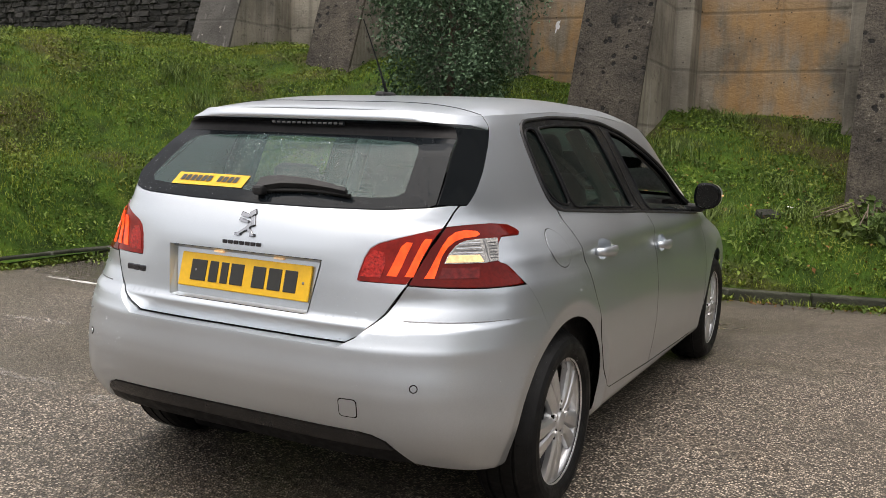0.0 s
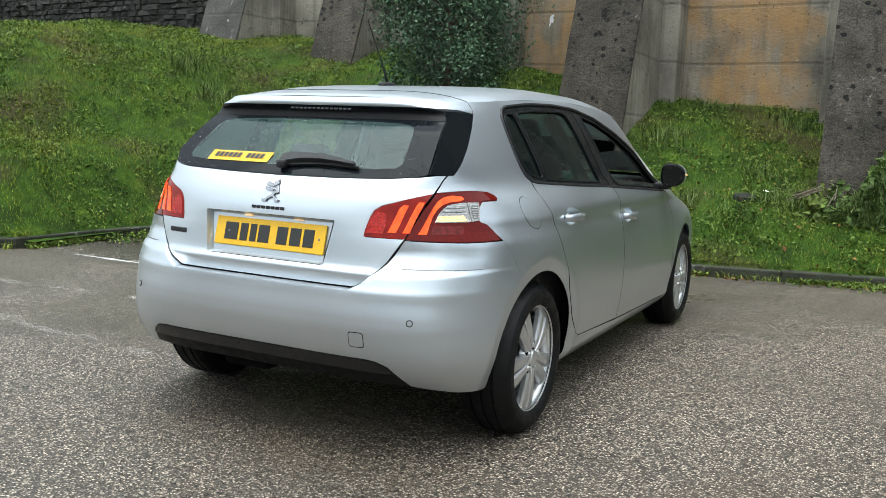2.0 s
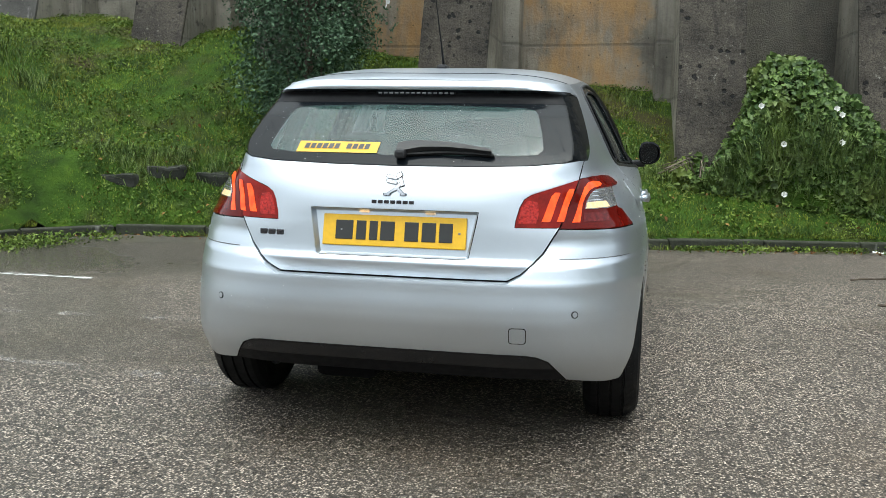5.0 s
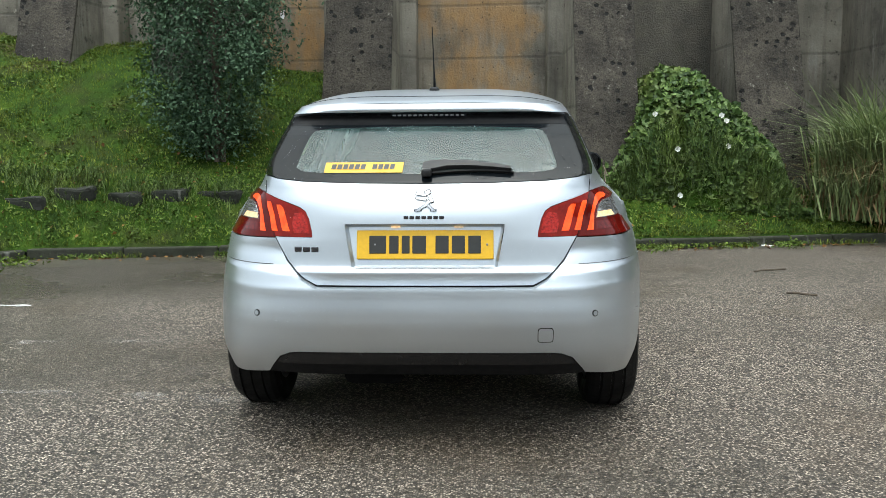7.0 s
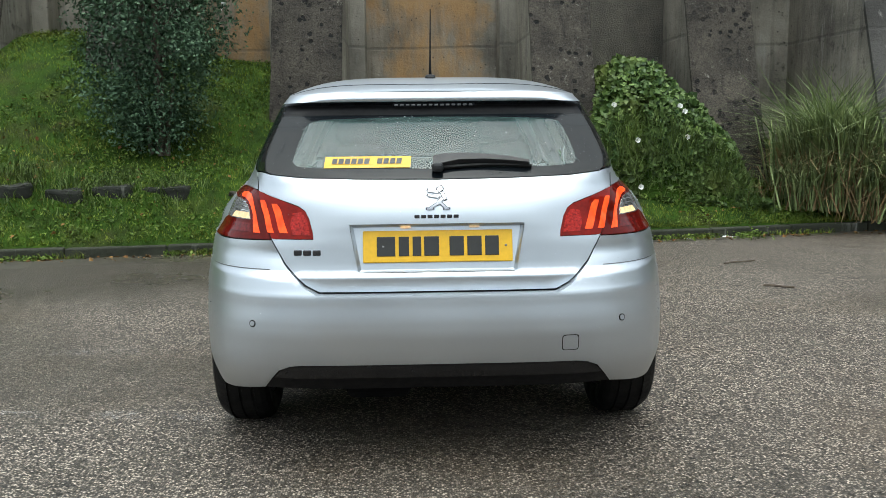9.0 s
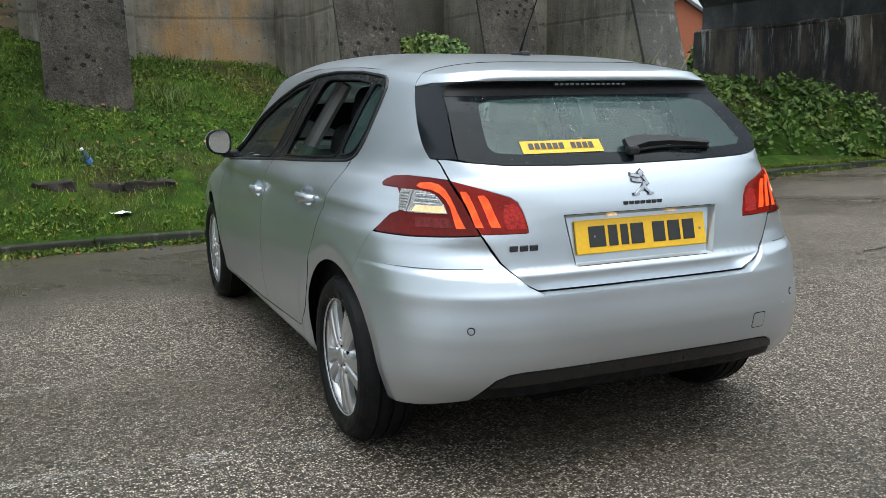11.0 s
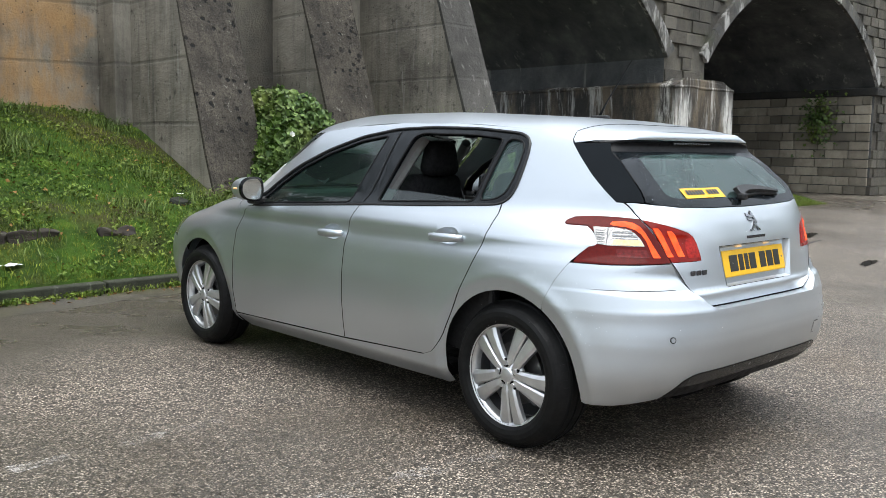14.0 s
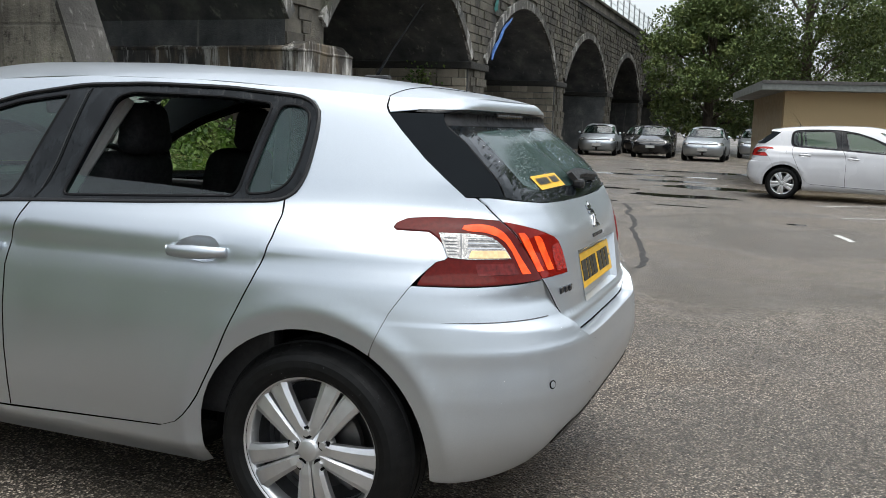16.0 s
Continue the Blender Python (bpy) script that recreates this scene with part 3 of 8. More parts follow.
nose_f = Curve([(0.15, 3.15), (0.2, 3.28), (0.35, 3.42), (0.55, 3.47), (0.68, 3.42), (0.76, 3.30), (0.84, 3.08), (0.92, 2.80), (0.98, 2.58), (1.0, 2.52), (1.1, 2.33), (1.2, 2.14), (1.3, 1.96), (1.36, 1.87), (1.42, 1.78)])
tail_n = Curve([(0.15, 5.4), (0.34, 5.2), (0.50, 4.4), (0.62, 4.2), (0.88, 4.2), (1.05, 9.0), (1.12, 16.0), (1.28, 16.0), (1.32, 8.0), (1.42, 6.0)])
nose_n = Curve([(0.15, 4.5), (0.72, 4.5), (0.9, 3.2), (1.0, 2.7), (1.42, 2.7)])
taper_k = Curve([(0.15, 0.0), (0.8, 0.0), (0.93, 0.045), (1.02, 0.08), (1.42, 0.08)])
HUBS = ((0.0, 0.312), (2.62, 0.312))


MODE, DETAIL = [""], [1.0]


def rear_y(q, z):
    """The tail's y at the middle, for the gate, for the bumper or for the rest of the body."""
    g, b = gate_r(z), bumper_r(z)
    if MODE[0] == "gate":
        return g
    if MODE[0] == "bumper" or z < 0.80:
        if q < 0.36 or z < 0.6:
            return b
        deep = 0.036 - 0.022 * min(1.0, max(0.0, (q - 0.44) / 0.36))
        inner = step01((z - 0.7225 + deep) / deep)
        fade = step01((q - 0.36) / 0.06) * max(0.0, 1 - (q - 0.40) / 0.70) * step01((0.83 - z) / 0.07)
        return b + 0.026 * inner * fade
    return g


def surf(q, z):
    """A point of the right-hand body side: q runs from the middle of the tail round to the middle of the nose."""
    w = body_w(z)
    if q <= Q1:
        n, d = tail_n(z), YC - rear_y(q, z)
        s, c = math.sin(max(q, 0)), math.cos(min(q, Q1))
        r = ((s / w) ** n + (max(c, 0) / d) ** n) ** (-1 / n)
        x, y = r * s, YC - r * c
    elif q <= Q2:
        x, y = w, YC + q - Q1
    else:
        n, d = nose_n(z), nose_f(z) - YF
        p = min(q - Q2, Q1)
        s, c = math.sin(p), max(0.0, math.cos(p))
        r = ((c / w) ** n + (s / d) ** n) ** (-1 / n)
        x, y = r * c, YF + r * s
    if y < 1.2:
        x *= 1 - taper_k(z) * ((1.2 - y) / 1.2) ** 2
    if z < 0.85:
        for hy, hz in HUBS:
            rr = math.hypot(y - hy, z - hz)
            if 0.28 < rr < 0.6:
                x -= (0.20 * max(0.0, 0.412 - max(rr, 0.35)) - 0.004 * math.exp(-((rr - 0.425) / 0.03) ** 2)) * (1 if abs(x) > 0.6 else 0)
    return x, y, z


def find_q(kind, value, z):
    if kind == 'q':
        return value
    lo, hi = (0.0, Q1) if kind == 'x' else (0.0, Q3)
    k = 0 if kind == 'x' else 1
    for _ in range(22):
        mid = (lo + hi) / 2
        if surf(mid, z)[k] < value:
            lo = mid
        else:
            hi = mid
    return (lo + hi) / 2


def flat(points, step=0.03, closed=True):
    """Typed points ('x' or 'y', value, z) as a fine polygon in (q, z)."""
    out = []
    n = len(points)
    for i in range(n if closed else n - 1):
        a, b = points[i], points[(i + 1) % n]
        if a[0] == b[0]:
            m = max(1, int(math.hypot(a[1] - b[1], a[2] - b[2]) / step + 0.5))
            for j in range(m):
                v, z = a[1] + (b[1] - a[1]) * j / m, a[2] + (b[2] - a[2]) * j / m
                out.append((find_q(a[0], v, z), z))
        else:
            qa, qb = find_q(*a), find_q(*b)
            m = max(1, int(math.hypot(qa - qb, a[2] - b[2]) / step + 0.5))
            for j in range(m):
                out.append((qa + (qb - qa) * j / m, a[2] + (b[2] - a[2]) * j / m))
    if not closed:
        out.append((find_q(*points[-1]), points[-1][2]))
    return out


def ypts(*rows):
    return [('y', y, z) for y, z in rows]


def qpts(*rows):
    return [('q', q, z) for q, z in rows]


def xpts(*rows):
    return [('x', x, z) for x, z in rows]


def arc(cy, cz, r, a0, a1, n=14):
    return [('y', cy + r * math.cos(radians(a)), cz + r * math.sin(radians(a))) for a in np.linspace(a0, a1, n)]


def rounded(points, r=0.03, n=4):
    """The typed corners of one kind, rounded off."""
    out = []
    m = len(points)
    for i in range(m):
        p, a, b = points[i], points[i - 1], points[(i + 1) % m]
        if not (a[0] == p[0] == b[0]):
            out.append(p)
            continue
        P, A, B = Vector(p[1:]), Vector(a[1:]), Vector(b[1:])
        ra, rb = min(r, (A - P).length * 0.45), min(r, (B - P).length * 0.45)
        s, e = P + (A - P).normalized() * ra, P + (B - P).normalized() * rb
        for k in range(n + 1):
            t = k / n
            c = s * (1 - t) ** 2 + P * 2 * t * (1 - t) + e * t * t
            out.append((p[0], c.x, c.y))
    return out


def ribbon(rows, half, s, offset=0.0007):
    """A thin strip along a gap of the side."""
    return patch(ypts(*[(y - half, z) for y, z in rows], *[(y + half, z) for y, z in rows[::-1]]), (), 0.03, offset, 0.0, s)


def inside(p, poly):
    x, y = p
    hit = False
    j = len(poly) - 1
    for i in range(len(poly)):
        (xi, yi), (xj, yj) = poly[i], poly[j]
        if (yi > y) != (yj > y) and x < (xj - xi) * (y - yi) / (yj - yi) + xi:
            hit = not hit
        j = i
    return hit


def normal_at(q, z):
    e = 0.003
    a, b = Vector(surf(max(0.0001, q - e), z)), Vector(surf(min(Q3, q + e), z))
    c, d = Vector(surf(q, z - e)), Vector(surf(q, z + e))
    n = (b - a).cross(d - c)
    n = n.normalized() if n.length > 1e-9 else Vector((1, 0, 0))
    if q < 0.0002:
        n.x = 0
        n.normalize()
    return n


def patch(outline, holes=(), step=0.03, offset=0.0, flange=0.012, side=0, mode="", more=()):
    """A panel of the body surface. side: 1 right, -1 left, 0 both halves in one. Returns (verts, faces, normals)."""
    MODE[0] = mode
    step = step * DETAIL[0]
    loops = [flat(outline, step)] + [flat(h, step) for h in holes]
    pts, edges = [], []
    for lp in loops:
        b = len(pts)
        pts += lp
        edges += [(b + i, b + (i + 1) % len(lp)) for i in range(len(lp))]
    qs, zs = [p[0] for p in loops[0]], [p[1] for p in loops[0]]
    border = np.array(pts)
    for iq in np.arange(min(qs) + step * 0.5, max(qs), step):
        for iz in np.arange(min(zs) + step * 0.5, max(zs), step):
            p = (float(iq), float(iz))
            if inside(p, loops[0]) and not any(inside(p, h) for h in loops[1:]):
                if np.min((border[:, 0] - p[0]) ** 2 + (border[:, 1] - p[1]) ** 2) > (0.4 * step) ** 2:
                    pts.append(p)
    pts += [p for p in more if inside(p, loops[0])]
    res = delaunay_2d_cdt([Vector(p) for p in pts], edges, [], 1, 1e-6)
    co, tris = [tuple(v) for v in res[0]], [tuple(f) for f in res[2]]
    half_v, half_n = [], []
    for q, z in co:
        n = normal_at(q, z)
        half_v.append(Vector(surf(q, z)) + n * offset)
        half_n.append(n)
    faces = []
    for f in tris:
        mid = (sum(co[i][0] for i in f) / len(f), sum(co[i][1] for i in f) / len(f))
        if not inside(mid, loops[0]) or any(inside(mid, h) for h in loops[1:]):
            continue
        for k in range(1, len(f) - 1):
            a, b, c = f[0], f[k], f[k + 1]
            g = (half_v[b] - half_v[a]).cross(half_v[c] - half_v[a])
            faces.append((a, b, c) if g.dot(half_n[a]) > 0 else (a, c, b))
    if flange:
        count = {}
        for a, b, c in faces:
            for e in ((a, b), (b, c), (c, a)):
                key = (min(e), max(e))
                count[key] = (count.get(key, (0, None))[0] + 1, e)
        lower = {}
        for key, (c, (a, b)) in count.items():
            if c == 1 and not (co[a][0] < 0.002 and co[b][0] < 0.002):
                for v in (a, b):
                    if v not in lower:
                        lower[v] = (len(half_v), len(half_v) + 1)
                        half_v += [half_v[v].copy(), half_v[v] - half_n[v] * flange]
                        half_n += [half_n[v], half_n[v]]
                faces.append((lower[a][0], lower[a][1], lower[b][1], lower[b][0]))
    vs, fs, ns = [], [], []
    for s in ((1, -1) if side == 0 else (side,)):
        b = len(vs)
        vs += [Vector((v.x * s, v.y, v.z)) for v in half_v]
        ns += [Vector((n.x * s, n.y, n.z)) for n in half_n]
        fs += [tuple(b + i for i in (f if s > 0 else f[::-1])) for f in faces]
    MODE[0] = ""
    return vs, fs, ns


def panel(name, made, material, parent, label=""):
    vs, fs, ns = made
    me = mesh_of(name, vs, fs, material, True)
    me.normals_split_custom_set_from_vertices([tuple(n) for n in ns])
    return part(name, me, material, parent, label)


# gaps and edges in the side view (y, z) and the tail view (x, z)
DOOR_REAR = [(0.150, 1.022), (0.138, 0.98), (0.138, 0.92), (0.150, 0.87), (0.178, 0.80), (0.210, 0.735), (0.250, 0.65), (0.310, 0.53), (0.362, 0.434), (0.388, 0.396), (0.415, 0.364), (0.447, 0.338), (0.495, 0.320)]
DOOR_MID = [(1.035, 0.972), (1.055, 0.93), (1.078, 0.87), (1.100, 0.765), (1.102, 0.60), (1.102, 0.438), (1.110, 0.294)]
DOOR_FRONT = [(2.06, 0.905), (2.09, 0.88), (2.155, 0.757), (2.175, 0.60), (2.19, 0.42), (2.19, 0.266)]
WINDOW = [(0.165, 1.017), (0.122, 1.043), (0.103, 1.09), (0.098, 1.15), (0.100, 1.23), (0.110, 1.28), (0.140, 1.31), (0.19, 1.328), (0.45, 1.350), (0.75, 1.357), (1.0, 1.349), (1.25, 1.311), (1.5, 1.238), (1.72, 1.146), (1.90, 1.04), (2.02, 0.935), (2.0, 0.915), (1.77, 0.930), (0.97, 0.976), (0.62, 0.991)]
SILL_TOP = [(2.19, 0.260), (1.10, 0.288), (0.52, 0.314)]
ARCH = 0.362
g2 = 0.0027


def arch_ring(hub, a0, a1):
    """Points of the body surface along the flared lip of a wheel arch."""
    out = []
    for r in (0.385, 0.396, 0.404, 0.412, 0.420, 0.432):
        for a in np.linspace(a0, a1, 44):
            y, z = hub[0] + r * math.cos(radians(a)), hub[1] + r * math.sin(radians(a))
            if z < 0.8:
                out.append((find_q('y', y, z), z))
    return out


def shifted(rows, d):
    return [(y + d, z) for y, z in rows]



def make_silver(name="wet_silver_metallic_paint", base=(0.60, 0.640, 0.680)):
    k = Nodes(name)
    fl = k.cells(900, 'F1', "Color")
    c = k.mix(k.axis(0, fl), tuple(v * 0.93 for v in base), tuple(min(1, v * 1.06) for v in base))
    film = k.noise(3.0, 4)
    c = k.mix(k.ramp(k.noise(1.3, 6, 0.7), (0.55, 0.0), (0.8, 0.04)), c, (0.30, 0.29, 0.27))
    r = k.spread(film, 0.35, 0.65, 0.345, 0.40)
    return k.done(c, r, 0.91, Coat_Weight=0.55, Coat_Roughness=0.04)


def make_glass(name, tint=(0.62, 0.68, 0.66), gloss=0.02, haze=0.0, shine=0.75):
    k = Nodes(name)
    k.n.remove(k.b)
    tr, gl = k.n.new("ShaderNodeBsdfTransparent"), k.n.new("ShaderNodeBsdfGlossy")
    tr.inputs[0].default_value, gl.inputs[0].default_value = (*tint, 1), (1, 1, 1, 1)
    k.put(k.spread(k.noise(6, 3), 0.3, 0.7, gloss, gloss * 2.5), gl.inputs["Roughness"])
    fr, mx = k.n.new("ShaderNodeFresnel"), k.n.new("ShaderNodeMixShader")
    fr.inputs[0].default_value = 1.52
    boost = k.math('ADD', k.math('MULTIPLY', fr.outputs[0], shine), 0.008, True)
    k.l.new(boost, mx.inputs[0])
    k.l.new(tr.outputs[0], mx.inputs[1])
    k.l.new(gl.outputs[0], mx.inputs[2])
    last = mx.outputs[0]
    if haze:
        # a greenish diffuse veil puts light reflected and passed by the glass into colour
        haze_bsdf, m2 = k.n.new("ShaderNodeBsdfDiffuse"), k.n.new("ShaderNodeMixShader")
        haze_bsdf.inputs[0].default_value = (0.20, 0.33, 0.32, 1)
        k.put(k.spread(k.noise(5, 5, 0.6), 0.3, 0.7, haze * 0.7, haze * 1.2), m2.inputs[0])
        k.l.new(last, m2.inputs[1])
        k.l.new(haze_bsdf.outputs[0], m2.inputs[2])
        last = m2.outputs[0]
    k.l.new(last, k.n["Material Output"].inputs[0])
    return k.m


def glow(name, color, power, base=None, rough=0.07):
    k = Nodes(name)
    c = base or color
    ribs = k.ramp(k.noise(90, 3), (0.35, tuple(v * 0.85 for v in c)), (0.65, tuple(min(1, v * 1.12) for v in c)))
    glimmer = k.spread(k.noise(26, 2), 0.3, 0.7, power * 0.55, power * 1.45)
    return k.done(ribs, rough, 0.0, Emission_Color=color, Emission_Strength=glimmer, Specular_IOR_Level=0.2)


def make_tread():
    k = Nodes("wet_tyre_rubber")
    c = k.ramp(k.noise(30, 5), (0.3, (0.0035, 0.0035, 0.0036)), (0.7, (0.008, 0.008, 0.008)))
    k.bump(k.noise(160, 3), 0.25, 0.002)
    return k.done(c, k.spread(k.noise(9, 4), 0.35, 0.65, 0.7, 0.45), 0.0, Specular_IOR_Level=0.20)


def make_speckled_mirror():
    k = Nodes("rain_speckled_mirror_glass")
    # dark base stands for a dark reflection; pale cells paint the raindrops' glints
    d = k.ramp(k.cells(210, 'F1'), (0.16, 1.0), (0.26, 0.0))
    c = k.mix(d, (0.035, 0.038, 0.04), (0.42, 0.44, 0.46))
    k.bump(k.noise(260, 3), 0.12, 0.003)
    return k.done(c, 0.06, 1.0)


SILVER_PAINT = make_silver()
GLASS = make_glass("greenish_car_glass", (0.34, 0.58, 0.48), 0.02, 0.018, 1.1)
HAZED = make_glass("misted_rear_glass", (0.35, 0.47, 0.46), 0.04, 0.13)


def make_wet_gloss():
    """Gloss black trim with rain run down it."""
    k = Nodes("gloss_black_trim")
    run = k.ramp(k.noise(7.0, 5, 0.6, stretch=(2.0, 2.0, 0.35)), (0.46, 0.0), (0.58, 1.0))
    k.bump(run, 0.25, 0.004)
    return k.done(k.mix(run, (0.005, 0.006, 0.007), (0.011, 0.013, 0.015)), k.spread(run, 0.0, 1.0, 0.05, 0.2), 0.0, Specular_IOR_Level=0.26)


BLACK_GLOSS = make_wet_gloss()
WET_VALANCE = plain("wet_black_valance_plastic", (0.011, 0.011, 0.012), 0.24, grain=40, vary=0.3, bump=0.05, Specular_IOR_Level=0.45)
BLACK_PLASTIC = plain("grained_black_plastic", (0.013, 0.013, 0.014), 0.45, grain=120, vary=0.25, bump=0.25, Specular_IOR_Level=0.4)
FRIT = plain("black_glass_border", (0.007, 0.009, 0.011), 0.06, grain=10, vary=0.1, bump=0.0, Specular_IOR_Level=0.14)
DULL_BLACK = plain("dull_black_strip", (0.008, 0.008, 0.009), 0.5, grain=80, vary=0.2, bump=0.05, Specular_IOR_Level=0.15)
# near-black colour that stands for shade in gaps and wells; underbody too
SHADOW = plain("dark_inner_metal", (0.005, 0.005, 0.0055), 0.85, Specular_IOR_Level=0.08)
RUBBER = make_tread()
ALLOY = plain("silver_alloy", (0.66, 0.66, 0.665), 0.36, 0.85, grain=20, vary=0.08, bump=0.0)
# darker copy of the alloy, with the shade inside the wheel in its colour
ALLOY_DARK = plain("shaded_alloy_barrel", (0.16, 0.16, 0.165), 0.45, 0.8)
IRON = plain("worn_brake_disc", (0.24, 0.235, 0.23), 0.35, 0.9)
BADGE_DARK = plain("smoked_chrome_badge", (0.10, 0.10, 0.11), 0.2, 0.9, vary=0.1, bump=0.0)
EMBLEM = plain("dulled_chrome_emblem", (0.40, 0.41, 0.43), 0.18, 1.0, vary=0.05, bump=0.0)
CHROME = plain("bright_chrome", (0.78, 0.78, 0.79), 0.08, 1.0, vary=0.02, bump=0.0)
LAMP_RED = plain("deep_red_lens", (0.34, 0.012, 0.008), 0.10, grain=130, vary=0.6, bump=0.5, Specular_IOR_Level=0.4)
LAMP_DARK = plain("dark_smoked_red_lens", (0.11, 0.006, 0.005), 0.10, grain=60, vary=0.4, bump=0.05, Specular_IOR_Level=0.35)
LAMP_CLEAR = plain("clear_faceted_lens", (0.36, 0.35, 0.335), 0.14, 0.75, grain=110, vary=0.5, bump=0.7, Coat_Weight=0.8)
LIT_CLAW = glow("lit_red_claw", (1.0, 0.090, 0.016), 0.52, (0.55, 0.04, 0.012))
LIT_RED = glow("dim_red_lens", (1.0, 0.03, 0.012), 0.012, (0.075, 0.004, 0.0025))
LIT_INNER = glow("lit_red_lens", (1.0, 0.035, 0.012), 0.050, (0.12, 0.005, 0.003))
LIT_AMBER = glow("pale_amber_bulb", (1.0, 0.50, 0.16), 0.28, (0.62, 0.47, 0.30))
LIT_PLATE = glow("plate_lamp", (1.0, 0.55, 0.22), 0.25, (0.9, 0.8, 0.6))
PLATE_YELLOW = plain("reflective_yellow_plate", (0.72, 0.42, 0.015), 0.35, grain=60, vary=0.06, bump=0.03)
PLATE_BLACK = plain("black_plate_print", (0.02, 0.02, 0.018), 0.4)
STICKER = plain("yellow_vinyl_sticker", (0.70, 0.40, 0.012), 0.4, grain=60, vary=0.05, bump=0.0)
SEAT_CLOTH = plain("charcoal_seat_cloth", (0.014, 0.014, 0.016), 0.85, grain=120, vary=0.35, bump=0.3)
CABIN_GREY = plain("pale_grey_headlining", (0.15, 0.15, 0.145), 0.85, grain=90, vary=0.06)
DASH_BLACK = plain("soft_black_dashboard", (0.02, 0.02, 0.021), 0.6, grain=150, vary=0.2, bump=0.2)
MIRROR_FACE = make_speckled_mirror()
MIRROR_CLEAR = plain("clean_mirror_glass", (0.72, 0.76, 0.76), 0.04, 1.0, vary=0.04, bump=0.0)
TRIM_GREY = plain("pale_grey_cabin_trim", (0.40, 0.40, 0.385), 0.7, grain=90, vary=0.06)
PLATE_WHITE = plain("white_front_plate", (0.7, 0.7, 0.68), 0.4)

def build_wheel(name, hub, out):
    """An alloy wheel with five pairs of flaring spokes; out: 1 on the right-hand side, -1 on the left."""
    w = empty(name)
    sections = 72

    def lathe(profile, closed=False):
        vs, fs = [], []
        n = len(profile)
        for i in range(sections):
            a = 2 * math.pi * i / sections
            for r, x in profile:
                vs.append((x, r * math.cos(a), r * math.sin(a)))
        for i in range(sections):
            j = (i + 1) % sections
            for k in range(n - (0 if closed else 1)):
                l = (k + 1) % n
                fs.append((i * n + k, i * n + l, j * n + l, j * n + k))
        return vs, fs
    tyre = [(0.212, 0.010), (0.218, 0.020), (0.231, 0.029), (0.250, 0.034), (0.269, 0.032), (0.283, 0.024), (0.295, 0.009), (0.304, -0.008), (0.311, -0.020)]
    for gx in (-0.028, -0.075, -0.122):
        tyre += [(0.315, gx + 0.006), (0.308, gx + 0.004), (0.308, gx - 0.004), (0.315, gx - 0.006)]
    tyre += [(0.312, -0.150), (0.300, -0.170), (0.275, -0.182), (0.24, -0.180), (0.205, -0.168)]
    part("tyre", lathe(tyre), RUBBER, w, "wet black tyre", smooth=False)
    vs, fs = [], []
    for i in range(60):
        a = 2 * math.pi * (i + 0.5) / 60
        for s in (1, -1):
            b = len(vs)
            for r, x, t in ((0.290, 0.0135, -0.010), (0.290, 0.0135, 0.010), (0.3085, -0.017, 0.014), (0.3085, -0.017, -0.006)):
                xx = x if s > 0 else -0.144 - x
                ang = a + t / 0.31
                vs.append((xx, (r + 0.002) * math.cos(ang), (r + 0.002) * math.sin(ang)))
            for r, x, t in ((0.282, 0.0135, -0.010), (0.282, 0.0135, 0.010), (0.300, -0.017, 0.014), (0.300, -0.017, -0.006)):
                xx = x if s > 0 else -0.144 - x
                ang = a + t / 0.31
                vs.append((xx, r * math.cos(ang), r * math.sin(ang)))
            for f in ((0, 1, 2, 3), (4, 5, 1, 0), (5, 6, 2, 1), (6, 7, 3, 2), (7, 4, 0, 3)):
                fs.append(tuple(b + k for k in f))
    tagged(part("tread_block", (vs, fs), RUBBER, w), kind="stuff")
    rim = [(0.206, 0.013), (0.210, 0.018), (0.2135, 0.016), (0.2135, 0.010), (0.209, 0.006), (0.203, 0.004), (0.198, -0.006), (0.190, -0.03), (0.186, -0.11), (0.20, -0.165)]
    rim = [(r * 1.03, x) for r, x in rim]
    part("rim", lathe(rim), ALLOY, w, "silver alloy rim", smooth=True)
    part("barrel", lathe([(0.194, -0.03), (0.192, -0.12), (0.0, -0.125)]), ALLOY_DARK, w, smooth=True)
    part("brake_disc", lathe([(0.06, -0.055), (0.135, -0.055), (0.135, -0.078), (0.06, -0.078)], True), IRON, w)
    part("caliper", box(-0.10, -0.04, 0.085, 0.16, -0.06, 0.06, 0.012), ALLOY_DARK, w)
    for k in range(5):
        for s in (1, -1):
            bm = bmesh.new()
            rows = [(0.030, 0.017, 0.002, 0.006), (0.070, 0.0195, 0.002, 0.012), (0.120, 0.0245, 0.003, 0.010), (0.165, 0.029, 0.005, 0.006), (0.196, 0.033, 0.007, 0.001), (0.2075, 0.034, 0.007, 0.0)]
            rings = []
            for r, wd, gap, x in [(a * 1.03, b * 1.05, c, d) for a, b, c, d in rows]:
                off = gap + wd * 0.93
                ring = []
                for u, v in ((-1, -0.022), (-1, -0.002), (-0.72, 0.004), (0.45, 0.0045), (1, -0.003), (1, -0.022)):
                    ring.append(bm.verts.new((x + v, r, s * (off + u * wd * 0.96))))
                rings.append(ring)
            for a, b in zip(rings, rings[1:]):
                for i in range(6):
                    bm.faces.new((a[i], a[(i + 1) % 6], b[(i + 1) % 6], b[i]))
            bm.faces.new(rings[0])
            bm.faces.new(rings[-1][::-1])
            bmesh.ops.rotate(bm, verts=bm.verts, cent=(0, 0, 0), matrix=Matrix.Rotation(2 * math.pi * k / 5 + 0.31, 3, 'X'))
